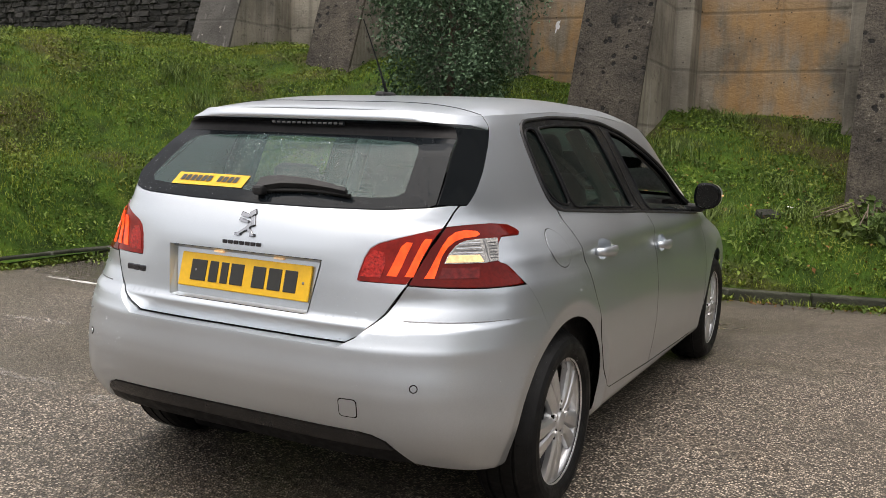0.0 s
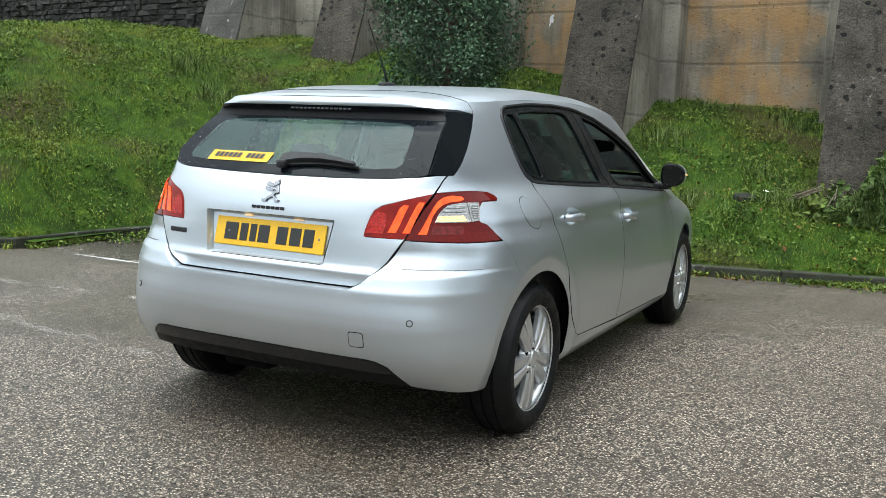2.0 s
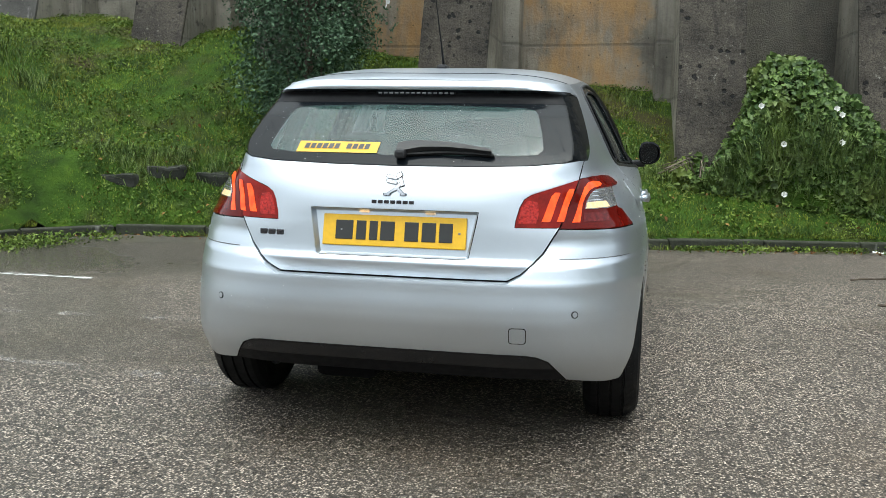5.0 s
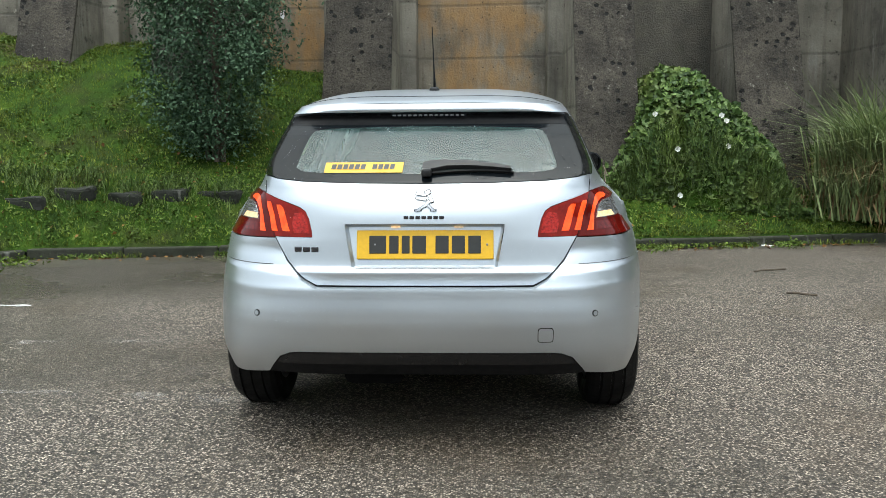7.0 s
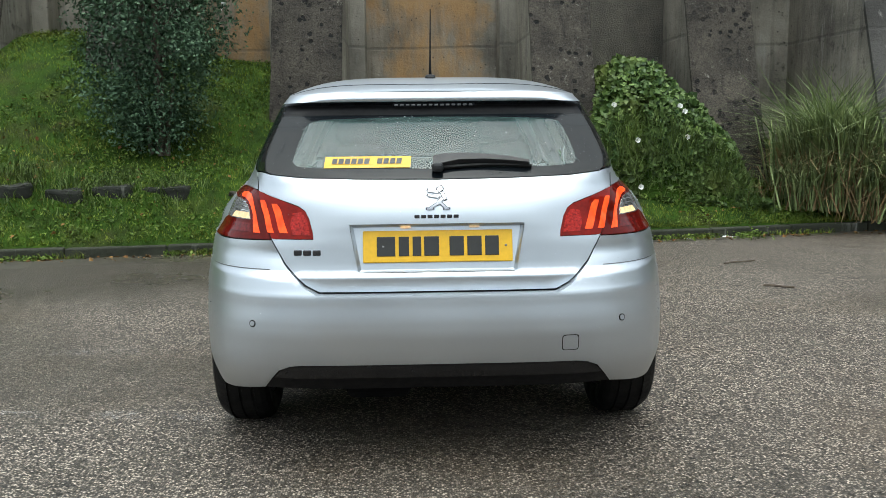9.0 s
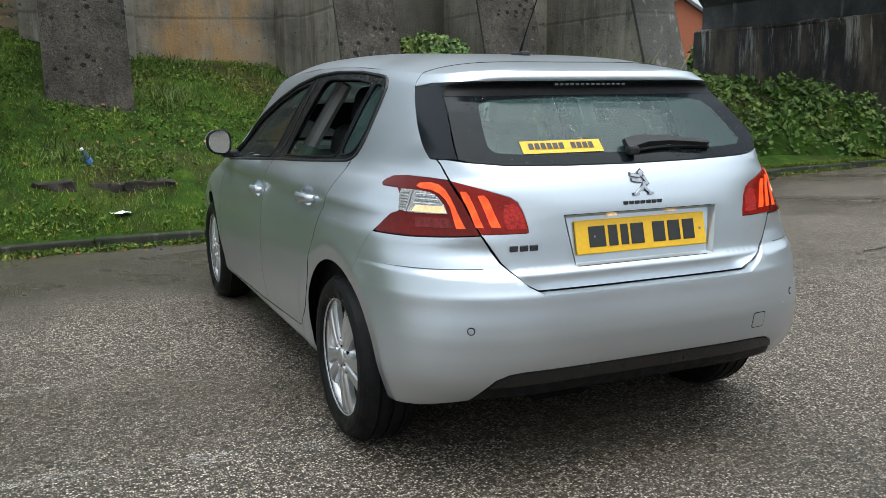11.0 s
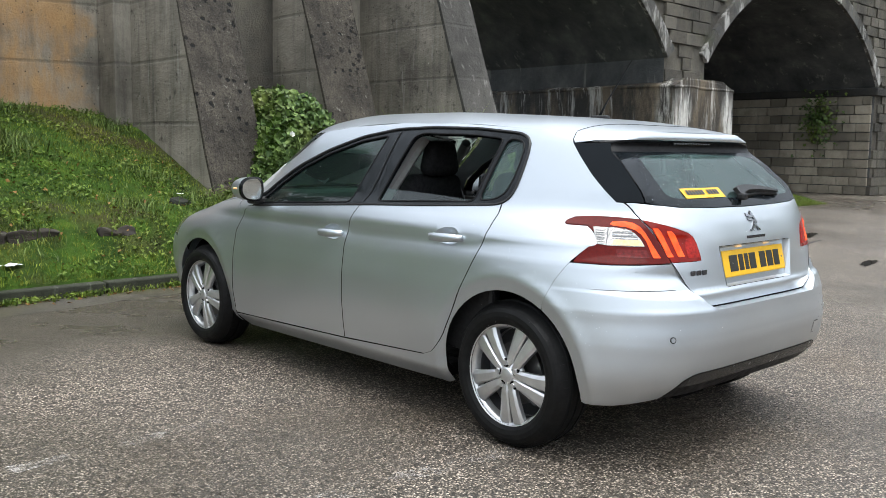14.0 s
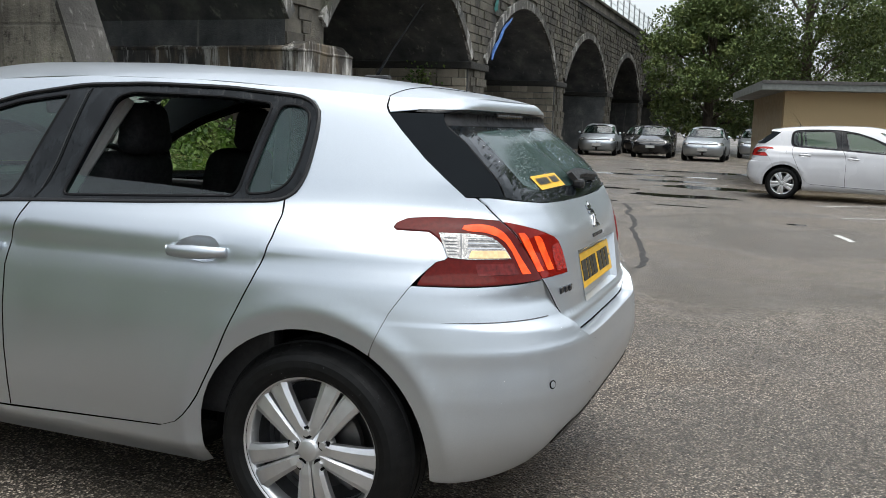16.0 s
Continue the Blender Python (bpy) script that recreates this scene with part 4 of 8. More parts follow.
            part("spoke", bm, ALLOY, w, smooth=False)
    part("hub_cap", lathe([(0.0, 0.0205), (0.027, 0.0200), (0.031, 0.0175), (0.0335, 0.010), (0.062, 0.008), (0.072, 0.002), (0.076, -0.02)]), ALLOY, w, smooth=True)
    for k in range(5):
        a = 2 * math.pi * (k + 0.5) / 5 + 0.31
        bm = bmesh.new()
        bmesh.ops.create_cone(bm, cap_ends=True, segments=6, radius1=0.0125, radius2=0.0112, depth=0.016, matrix=Matrix.Translation((0.012, 0.0525 * math.cos(a), 0.0525 * math.sin(a))) @ Matrix.Rotation(math.pi / 2, 4, 'Y'))
        part("wheel_nut", bm, ALLOY, w)
        # dark disc round the nut, the shade of its recess put into colour
        bm = bmesh.new()
        bmesh.ops.create_cone(bm, cap_ends=True, segments=12, radius1=0.0190, radius2=0.0190, depth=0.0135, matrix=Matrix.Translation((0.0050, 0.0525 * math.cos(a), 0.0525 * math.sin(a))) @ Matrix.Rotation(math.pi / 2, 4, 'Y'))
        part("nut_well", bm, SHADOW, w)
    w.matrix_basis = Matrix.Translation((out * 0.846, hub[0], hub[1])) @ Matrix.Rotation(0 if out > 0 else math.pi, 4, 'Z') @ Matrix.Rotation(0.5 * out + hub[0], 4, 'X')
    return w


def build_hatchback(label, SILVER, main=True, group=""):
    """The five-door car; main: the lit one that is filmed, else a plainer parked one."""
    car = empty("hatchback_car")
    tagged(car, label, "car", group)
    DETAIL[0] = 1.0 if main else 2.0
    LAMP_GLOW, LAMP_AMBER, PLATE_LIGHT = (LIT_CLAW, LIT_AMBER, LIT_PLATE) if main else (LAMP_RED, LAMP_CLEAR, LAMP_CLEAR)
    TINTED = HAZED if main else GLASS

    # tail lamps: the gate cuts each lamp in two
    inner = xpts((0.430, 0.829), (0.432, 0.850), (0.444, 0.895), (0.458, 0.922), (0.480, 0.938), (0.55, 0.962), (0.632, 0.988), (0.613, 0.93), (0.577, 0.829))
    outer = qpts((0.677, 0.990), (0.7429, 0.9955), (0.8114, 0.996), (0.8693, 0.9895), (0.893, 0.977), (0.900, 0.9665), (0.893, 0.9615), (0.8227, 0.9604), (0.803, 0.945), (0.787, 0.926), (0.768, 0.897), (0.778, 0.886), (0.795, 0.8797), (0.8096, 0.858), (0.8283, 0.822), (0.70, 0.8215)) + xpts((0.583, 0.8265), (0.619, 0.93))
    outer_gap = qpts((0.677, 0.9925), (0.7429, 0.998), (0.8114, 0.9985), (0.8705, 0.992), (0.8955, 0.979), (0.9035, 0.9665), (0.894, 0.959), (0.8245, 0.958), (0.805, 0.943), (0.7895, 0.925), (0.7705, 0.898), (0.780, 0.8885), (0.797, 0.882), (0.8125, 0.859), (0.832, 0.8195))

    gate_edge = [(0.41, 0.648), (0.455, 0.672), (0.500, 0.715), (0.525, 0.742), (0.577, 0.829)]
    glass_low = [(0.0, 1.024), (0.25, 1.027), (0.47, 1.034), (0.585, 1.045)]
    # the recess runs through the middle, so the gate's half outline steps round it
    gate = xpts((0.0, 0.648), *gate_edge) + xpts((0.613, 0.93), (0.632, 0.988), (0.6405, 1.034), (0.645, 1.052)) + xpts((0.63, 1.0525), *glass_low[::-1])
    gate = gate + xpts((0.0, 0.878), (0.304, 0.878), (0.302, 0.855), (0.276, 0.720), (0.264, 0.712), (0.0, 0.712), (0.0, 0.707), (0.0, 0.702), (0.0, 0.698), (0.0, 0.694), (0.0, 0.689), (0.0, 0.682), (0.0, 0.672), (0.0, 0.660))
    lamp_hole = xpts((0.4275, 0.8265), (0.4295, 0.850), (0.4415, 0.897), (0.456, 0.925), (0.479, 0.941), (0.55, 0.965), (0.6285, 0.9885), (0.610, 0.93), (0.574, 0.8265))
    gate_part = panel("tailgate", patch(gate, [lamp_hole], 0.022, 0.0, 0.02, 0, "gate", [(q, z) for q in np.arange(0.012, 0.56, 0.02) for z in (0.682, 0.689, 0.694, 0.698, 0.702, 0.707)]), SILVER, car)

    MODE[0] = "gate"
    rim = xpts((0.0, 0.6462), *[(x + 0.002, z - 0.001) for x, z in gate_edge], (0.615, 0.93), (0.6345, 0.988), (0.643, 1.034))
    # a thin black bar draws the shade in the tailgate gap
    for s in (1, -1):
        path = []
        for q, z in flat(rim, 0.02, False):
            v = Vector(surf(q, z))
            path.append((v.x * s, v.y, v.z))
        part("tailgate_gap", tube(path, 0.0013, 6), SHADOW, gate_part)
    # plate recess
    rim = [(-0.302, 0.876), (0.302, 0.876), (0.274, 0.714), (-0.274, 0.714)]
    front, back = [], []
    for x, z in rim:
        p = surf(find_q('x', abs(x), z), z)
        front.append((x, p[1] - 0.002, z))
        back.append((x * 0.965, (-0.608 if z > 0.8 else -0.640), z - 0.012 if z > 0.8 else z + 0.006))
    vs = front + back
    fs = [(0, 1, 5, 4), (1, 2, 6, 5), (2, 3, 7, 6), (3, 0, 4, 7), (4, 5, 6, 7)]
    part("plate_recess", (vs, fs), SILVER, gate_part)
    m_plate = Matrix.Translation((0.002, -0.630, 0.7985)) @ Matrix.Rotation(-0.235, 4, 'X')
    plate = part("number_plate", box(-0.26, 0.26, -0.004, 0.004, -0.0555, 0.0555, 0.003), PLATE_YELLOW, gate_part, "yellow rear number plate with black bars", m=m_plate)
    for x0, x1 in () if not main else ((-0.212, -0.148), (-0.136, -0.100), (-0.088, -0.058), (-0.048, 0.004), (0.040, 0.090), (0.102, 0.152), (0.164, 0.212)):
        part("bar", box(x0, x1, -0.0065, -0.003, -0.034, 0.034, 0.002), PLATE_BLACK, plate)
    for x in (-0.19, 0.236):
        part("screw", box(x - 0.004, x + 0.004, -0.007, -0.003, -0.004, 0.004, 0.002), IRON, plate)
    for x in (-0.11, 0.13):
        part("plate_lamp", box(x - 0.018, x + 0.018, -0.620, -0.604, 0.861, 0.867, 0.002), PLATE_LIGHT, gate_part, "small lit plate lamp")

    # badge shapes
    badge = []
    for u0, w0, u1, w1, t in ((-0.030, 0.992, 0.005, 0.985, 0.010), (0.005, 0.990, 0.020, 1.000, 0.016), (0.018, 0.985, 0.030, 0.960, 0.012), (-0.030, 0.975, 0.006, 0.968, 0.008), (0.020, 0.965, 0.002, 0.945, 0.012), (0.004, 0.948, -0.024, 0.930, 0.009), (0.012, 0.950, 0.034, 0.930, 0.009), (-0.034, 0.929, -0.014, 0.929, 0.006), (0.026, 0.929, 0.042, 0.929, 0.006)):
        d = Vector((u1 - u0, 0, w1 - w0))
        n = Vector((-d.z, 0, d.x)).normalized() * t / 2
        badge.append([Vector((u0, 0, w0)) + n, Vector((u0, 0, w0)) - n, Vector((u1, 0, w1)) - n * 0.8, Vector((u1, 0, w1)) + n * 0.8])
    bm = bmesh.new()
    for quad in badge:
        lo, hi = [], []
        for v in quad:
            y = surf(find_q('x', abs(v.x), v.z), v.z)[1]
            lo.append(bm.verts.new((v.x, y + 0.001, v.z)))
            hi.append(bm.verts.new((v.x, y - 0.007, v.z)))
        bm.faces.new(hi)
        for i in range(4):
            bm.faces.new((lo[i], lo[(i + 1) % 4], hi[(i + 1) % 4], hi[i]))
    bm2 = bmesh.new()
    for quad in badge:
        c = sum(quad, Vector()) / 4
        ring = []
        for v in quad:
            w = v + (v - c).normalized() * 0.0050
            y = surf(find_q('x', abs(w.x), w.z), w.z)[1]
            ring.append(bm2.verts.new((w.x, y - 0.0015, w.z)))
        bm2.faces.new(ring)
    part("emblem_base", bm2, BADGE_DARK, gate_part)
    part("emblem", bm, EMBLEM, gate_part, "chrome emblem")
    for k in range(7 if main else 0):
        x = -0.078 + k * 0.0225
        y = surf(find_q('x', abs(x + 0.01), 0.902), 0.902)[1]
        part("letter_bar", box(x, x + 0.0175, y - 0.004, y + 0.002, 0.8965, 0.9085, 0.0015), BADGE_DARK, gate_part)
    for k in range(3 if main else 0):
        x = -0.497 + k * 0.033
        y = surf(find_q('x', abs(x + 0.014), 0.782), 0.782)[1]
        part("letter_bar", box(x, x + 0.028, y - 0.005, y + 0.004, 0.772, 0.792, 0.003), BADGE_DARK, gate_part)

    # rear window
    def corner(d, *zs):
        """Points along the body's rear corner, d inward of it."""
        return [('q', math.atan2(body_w(z), YC - gate_r(z)) - d, z) for z in zs]
    clear = xpts((0.0, 1.062), (0.40, 1.067), (0.49, 1.074), (0.508, 1.09), (0.50, 1.13), (0.478, 1.205), (0.462, 1.228), (0.42, 1.237), (0.2, 1.244), (0.0, 1.246))
    frit = xpts((0.0, 1.028), (0.25, 1.031), (0.47, 1.038), (0.585, 1.049)) + corner(0.012, 1.056, 1.09, 1.13, 1.17, 1.21, 1.252) + xpts((0.0, 1.252)) + clear[::-1]
    shade = xpts((0.0, 1.2525)) + corner(0.012, 1.2525, 1.266, 1.287) + xpts((0.48, 1.289), (0.0, 1.291))
    def levelled(made, at):
        """The same panel shaded as a plane bent only lengthwise."""
        vs, fs, ns = made
        flat_ns = []
        for v, n in zip(vs, ns):
            m = normal_at(find_q('x', min(abs(v.x), at), v.z), v.z)
            flat_ns.append(Vector((math.copysign(m.x, v.x), m.y, m.z)))
        return vs, fs, flat_ns
    win = panel("rear_window", levelled(patch(frit, (), 0.022, 0.0, 0.006), 0.42), FRIT, car, "black-bordered rear window beaded with rain")
    # black strip that puts the spoiler's shadow and its dark underside into colour
    panel("top_strip", patch(shade, (), 0.022, 0.001, 0.006), DULL_BLACK, win, "dull black strip under the spoiler")
    pane = panel("pane", patch(clear, (), 0.03, -0.001, 0.0), TINTED, win, "misted tinted glass")
    pane.visible_shadow = False
    cheek = corner(0.006, 1.056, 1.09, 1.13, 1.17, 1.21, 1.25, 1.287) + ypts((-0.11, 1.285), (-0.16, 1.235), (-0.25, 1.155), (-0.355, 1.075), (-0.378, 1.056))
    for s in (1, -1):
        vs, fs, ns = patch(cheek, (), 0.022, 0.0, 0.008, s)
        facing = normal_at(find_q('y', -0.22, 1.17), 1.17)
        panel("window_cheek", (vs, fs, [Vector((facing.x * s, facing.y, facing.z))] * len(ns)), FRIT, car, "gloss black panel beside the rear window")
    vs, fs = [], []
    for x in np.linspace(-0.155, 0.155, 13):
        p = surf(find_q('x', abs(x), 1.289), 1.289)
        vs += [(x, p[1] - 0.006, 1.282), (x, p[1] - 0.006, 1.296), (x, p[1] + 0.02, 1.296), (x, p[1] + 0.02, 1.282)]
    for i in range(12):
        for k in range(4):
            fs.append((4 * i + k, 4 * i + 4 + k, 4 * i + 4 + (k + 1) % 4, 4 * i + (k + 1) % 4))
    high = part("high_brake_light", (vs, fs), BLACK_GLOSS, car, "unlit high brake light under the spoiler")
    for k in range(14):
        x = -0.14 + k * 0.0215
        p = surf(find_q('x', abs(x), 1.289), 1.289)
        part("lens", box(x - 0.007, x + 0.007, p[1] - 0.010, p[1] - 0.004, 1.2855, 1.2925, 0.002), ALLOY_DARK, high)

    # wiper
    def on_glass(x, z, d):
        q = find_q('x', abs(x), z)
        p, n = Vector(surf(q, z)), normal_at(q, z)
        if x < 0:
            p.x, n.x = -p.x, -n.x
        return p + n * d
    wiper = empty("wiper")
    wiper.parent = car
    bm = bmesh.new()
    rows = [(0.0, 1.070, 0.034), (0.03, 1.076, 0.036), (0.09, 1.083, 0.026), (0.18, 1.082, 0.020), (0.27, 1.074, 0.014), (0.34, 1.065, 0.008)]
    rings = []
    for x, z, h in rows:
        rings.append([bm.verts.new(on_glass(x - 0.01, z + dz * h / 2, d)) for dz, d in ((-1, 0.012), (-0.8, 0.030), (0.8, 0.032), (1, 0.014))])
    for a, b in zip(rings, rings[1:]):
        for i in range(4):
            bm.faces.new((a[i], a[(i + 1) % 4], b[(i + 1) % 4], b[i]))
    bm.faces.new(rings[0])
    bm.faces.new(rings[-1][::-1])
    part("wiper_arm", bm, BLACK_PLASTIC, wiper, "black rear wiper arm")
    part("wiper_blade", tube([on_glass(x, 1.058 + 0.01 * math.sin(x * 8), 0.008) for x in np.linspace(0.02, 0.34, 12)], 0.007, 6), RUBBER, wiper)
    part("pivot_cap", box(-0.014, 0.026, -0.578, -0.54, 1.052, 1.084, 0.01), BLACK_PLASTIC, wiper)

    if main:
        # dealer sticker: a yellow strip with bars for the lettering
        vs, fs = [], []
        for x in np.linspace(-0.395, -0.09, 9):
            vs += [on_glass(x, 1.066, 0.0025), on_glass(x + 0.004, 1.104, 0.0025)]
        fs = [(2 * i, 2 * i + 2, 2 * i + 3, 2 * i + 1) for i in range(8)]
        sticker = part("window_sticker", (vs, fs), STICKER, win, "yellow dealer sticker with dark bars")
    for k in range(11 if main else 0):
        if k == 6:
            continue
        x = -0.368 + k * 0.0228
        part("bar", ([on_glass(x + dx, z, 0.0045) for dx, z in ((0, 1.078), (0.018, 1.078), (0.021, 1.096), (0.003, 1.096))], [(0, 1, 2, 3)]), PLATE_BLACK, sticker)

    MODE[0] = ""
    # bumper and lower valance
    bump_edge = xpts((0.0, 0.641), (0.412, 0.641), (0.460, 0.668), (0.506, 0.712), (0.531, 0.739), (0.580, 0.822))
    bumper = bump_edge + xpts((0.70, 0.8185)) + ypts((-0.45, 0.8165), (-0.2935, 0.8175), (-0.243, 0.741), (-0.1955, 0.634))
    bumper += arc(0, 0.312, ARCH, 122.5, 187, 12) + ypts((-0.372, 0.262)) + ypts((-0.47, 0.266)) + xpts((0.620, 0.293), (0.590, 0.335), (0.560, 0.372), (0.520, 0.389), (0.48, 0.394), (0.0, 0.394))
    bp = panel("rear_bumper", patch(bumper, (), 0.018, 0.0, 0.004, 0, "bumper", [(q, z) for q in np.arange(0.43, 1.12, 0.010) for z in (0.664, 0.673, 0.682, 0.691, 0.699, 0.706, 0.712, 0.718, 0.7235, 0.730, 0.737)] + arch_ring(HUBS[0], 123, 186)), SILVER, car, "silver rear bumper with rain drops")
    MODE[0] = "bumper"
    edge = [Vector(surf(q, z)) for q, z in flat(bump_edge, 0.02, False)]
    MODE[0] = ""
    for s in (1, -1):
        vs, fs = [], []
        for p in edge:
            vs += [(p.x * s, p.y, p.z), (p.x * s, p.y + 0.010, p.z + 0.0015), (p.x * s * 0.998, p.y + 0.046, p.z + 0.0015)]
        for i in range(len(edge) - 1):
            for k in (0, 1):
                fs.append((3 * i + k, 3 * i + 3 + k, 3 * i + 4 + k, 3 * i + 1 + k))
        part("bumper_ledge", (vs, fs), SILVER, bp, smooth=True)
        MODE[0] = "bumper"
        path = []
        # a thin dark tube stands for the shadow line along the bumper's fold
        for q in np.arange(0.50, 0.80, 0.015):
            z = 0.7235
            v = Vector(surf(q, z)) - normal_at(q, z) * 0.0004
            path.append((v.x * s, v.y, v.z))
        MODE[0] = ""
        part("crease", tube(path, 0.0016, 5, [0.0021 * min(1, (len(path) - i) / 8) for i in range(len(path))]), ALLOY_DARK, bp)
    val = xpts((0.0, 0.390), (0.48, 0.390), (0.520, 0.385), (0.556, 0.368), (0.576, 0.345), (0.50, 0.343), (0.0, 0.342))
    # lower half of the valance, its down-facing shade put in as duller black
    shaded_low = xpts((0.0, 0.341), (0.50, 0.342), (0.577, 0.344), (0.617, 0.290), (0.40, 0.283), (0.0, 0.283))
    panel("valance_lip", patch(shaded_low, (), 0.025, -0.003, 0.012), DULL_BLACK, car, "dull black lip under the valance")
    panel("lower_valance", patch(val, (), 0.025, 0.004, 0.012), WET_VALANCE, car, "wet black plastic valance")
    for x in (-0.644, 0.644):
        q = find_q('x', abs(x), 0.541)
        p, n = Vector(surf(q, 0.541)), normal_at(q, 0.541)
        p.x, n.x = math.copysign(p.x, x), math.copysign(n.x, x)
        rot = n.to_track_quat('Z', 'Y').to_matrix().to_4x4()
        bm = bmesh.new()
        bmesh.ops.create_cone(bm, cap_ends=True, segments=20, radius1=0.0125, radius2=0.0125, depth=0.003)
        part("sensor_ring", bm, SHADOW, bp, m=Matrix.Translation(p) @ rot)
        bm = bmesh.new()
        bmesh.ops.create_cone(bm, cap_ends=True, segments=20, radius1=0.0105, radius2=0.009, depth=0.007)
        part("parking_sensor", bm, SILVER, bp, m=Matrix.Translation(p) @ rot)
    tow = rounded(xpts((0.425, 0.437), (0.485, 0.437), (0.485, 0.495), (0.425, 0.495)), 0.012)
    tow_in = rounded(xpts((0.428, 0.440), (0.482, 0.440), (0.482, 0.492), (0.428, 0.492)), 0.011)
    panel("cover_gap", patch(tow, (), 0.02, 0.0006, 0.0, 1), SHADOW, bp)
    panel("towing_eye_cover", patch(tow_in, (), 0.02, 0.0018, 0.003, 1), SILVER, bp, "square towing eye cover")

    # sides
    quarter = ypts(*shifted(DOOR_REAR, -g2)) + ypts((0.51, 0.3135), *[(y, z - 0.002) for y, z in SILL_TOP[::-1][1:]]) + ypts((2.17, 0.215), (2.15, 0.185), (1.2, 0.187), (0.40, 0.192), (ARCH - 0.004, 0.21))
    quarter += arc(0, 0.312, ARCH, -12, 121.5, 18) + ypts((-0.1938, 0.635), (-0.2413, 0.7420), (-0.2918, 0.8190)) + outer_gap[1:][::-1][1:]
    quarter += xpts((0.638, 0.9935), (0.6445, 1.034), (0.649, 1.0515)) + ypts((-0.382, 1.0525), (-0.352, 1.077), (-0.247, 1.158), (-0.157, 1.238), (-0.107, 1.286))
    roof_edge = [(-0.092, 1.333), (0.2, 1.352), (0.6, 1.374), (1.0, 1.379), (1.4, 1.362), (1.62, 1.335)]
    quarter += ypts((-0.095, 1.305), *roof_edge) + ypts((1.78, 1.225), (1.96, 1.10), (2.10, 1.0), (2.19, 0.93), (2.16, 0.888), (2.06, 0.909), (2.02, 0.913))
    quarter += ypts((2.026, 0.935), (1.907, 1.045), (1.725, 1.150), (1.504, 1.241), (1.252, 1.311), (1.0, 1.354), (0.75, 1.362), (0.45, 1.355), (0.187, 1.333), (0.136, 1.314), (0.105, 1.282), (0.095, 1.23), (0.093, 1.15), (0.098, 1.089), (0.118, 1.041), (0.144, 1.024))
    rear_door = ypts(*shifted(DOOR_REAR, g2)) + ypts((0.52, 0.3185), (1.105, 0.2935)) + ypts(*shifted(DOOR_MID[::-1], -g2)) + ypts((1.03, 0.9715), (0.97, 0.9745), (0.62, 0.9895), (0.165, 1.0155))
    front_door = ypts(*shifted(DOOR_MID, g2)) + ypts((1.1125, 0.2925), (2.18, 0.2665)) + ypts(*shifted(DOOR_FRONT[::-1], -g2)) + ypts((2.0, 0.911), (1.77, 0.926), (1.045, 0.970))
    fender = ypts(*shifted(DOOR_FRONT, g2)) + ypts((2.20, 0.255), (2.21, 0.2)) + arc(2.62, 0.312, ARCH, 194, 0, 26) + ypts((2.99, 0.312), (3.02, 0.66), (2.96, 0.795), (2.67, 0.878), (2.45, 0.918), (2.23, 0.948), (2.17, 0.89))
    frame_out = rounded(ypts(*WINDOW), 0.05)
    holes = {"front": ypts((1.138, 0.980), (1.052, 1.308), (1.062, 1.316), (1.25, 1.288), (1.48, 1.220), (1.68, 1.135), (1.86, 1.03), (1.935, 0.955), (1.92, 0.935), (1.77, 0.945)),
             "rear": ypts((0.935, 0.996), (0.858, 1.312), (0.80, 1.330), (0.45, 1.322), (0.270, 1.305), (0.288, 1.20), (0.312, 1.024)),
             "corner": ypts((0.288, 1.030), (0.264, 1.20), (0.246, 1.304), (0.176, 1.300), (0.140, 1.277), (0.130, 1.214), (0.135, 1.125), (0.152, 1.072), (0.195, 1.040))}
    HANDLES = ((0.375, 0.868), (1.222, 0.822))

    def pocket(hy, hz):
        return [('y', hy + 0.070 * math.cos(a) + (0.008 if math.cos(a) > 0 else -0.008), hz + 0.004 + 0.037 * math.sin(a) * (1 - 0.25 * math.cos(a))) for a in np.linspace(0, 2 * math.pi, 25)[:-1]]
    ring_rear, ring_front = arch_ring(HUBS[0], -10, 120), arch_ring(HUBS[1], 0, 190)
    for s in (1, -1):
        panel("quarter_panel", patch(quarter, (), 0.026, 0.0, 0.002, s, more=ring_rear), SILVER, car)
        rd = panel("rear_door", patch(rear_door, [pocket(*HANDLES[0])], 0.034, 0.0, 0.002, s), SILVER, car)
        fd = panel("front_door", patch(front_door, [pocket(*HANDLES[1])], 0.034, 0.0, 0.002, s), SILVER, car)
        panel("front_wing", patch(fender, (), 0.034, 0.0, 0.002, s, more=ring_front), SILVER, car)
        # dark strips laid on the paint stand for shade in the door gaps
        for rows in (DOOR_REAR, DOOR_MID, DOOR_FRONT):
            panel("door_gap", ribbon(rows, 0.0021, s), SHADOW, car)
        panel("spoiler_gap", ribbon([(-0.110, 1.286), (-0.098, 1.305), (-0.095, 1.331)], 0.0022, s, -0.001), SHADOW, car)
        wf = panel("window_frame", patch(frame_out, [rounded(h, 0.03) for h in holes.values()], 0.022, -0.003, 0.02, s), BLACK_GLOSS, car, "black side window surround")
        panel("pillar_gap", ribbon([(1.034, 0.976), (1.004, 1.03), (0.988, 1.10), (0.976, 1.25), (0.970, 1.338)], 0.0030, s, -0.0018), SHADOW, wf)
        panel("pillar_edge", ribbon([(1.020, 1.01), (0.999, 1.10), (0.987, 1.25), (0.981, 1.332)], 0.0030, s, -0.0014), BLACK_PLASTIC, wf)
        loop = []
        for q, z in flat(rounded(ypts(*WINDOW), 0.05), 0.03):
            v = Vector(surf(q, z))
            loop.append((v.x * s, v.y, v.z))
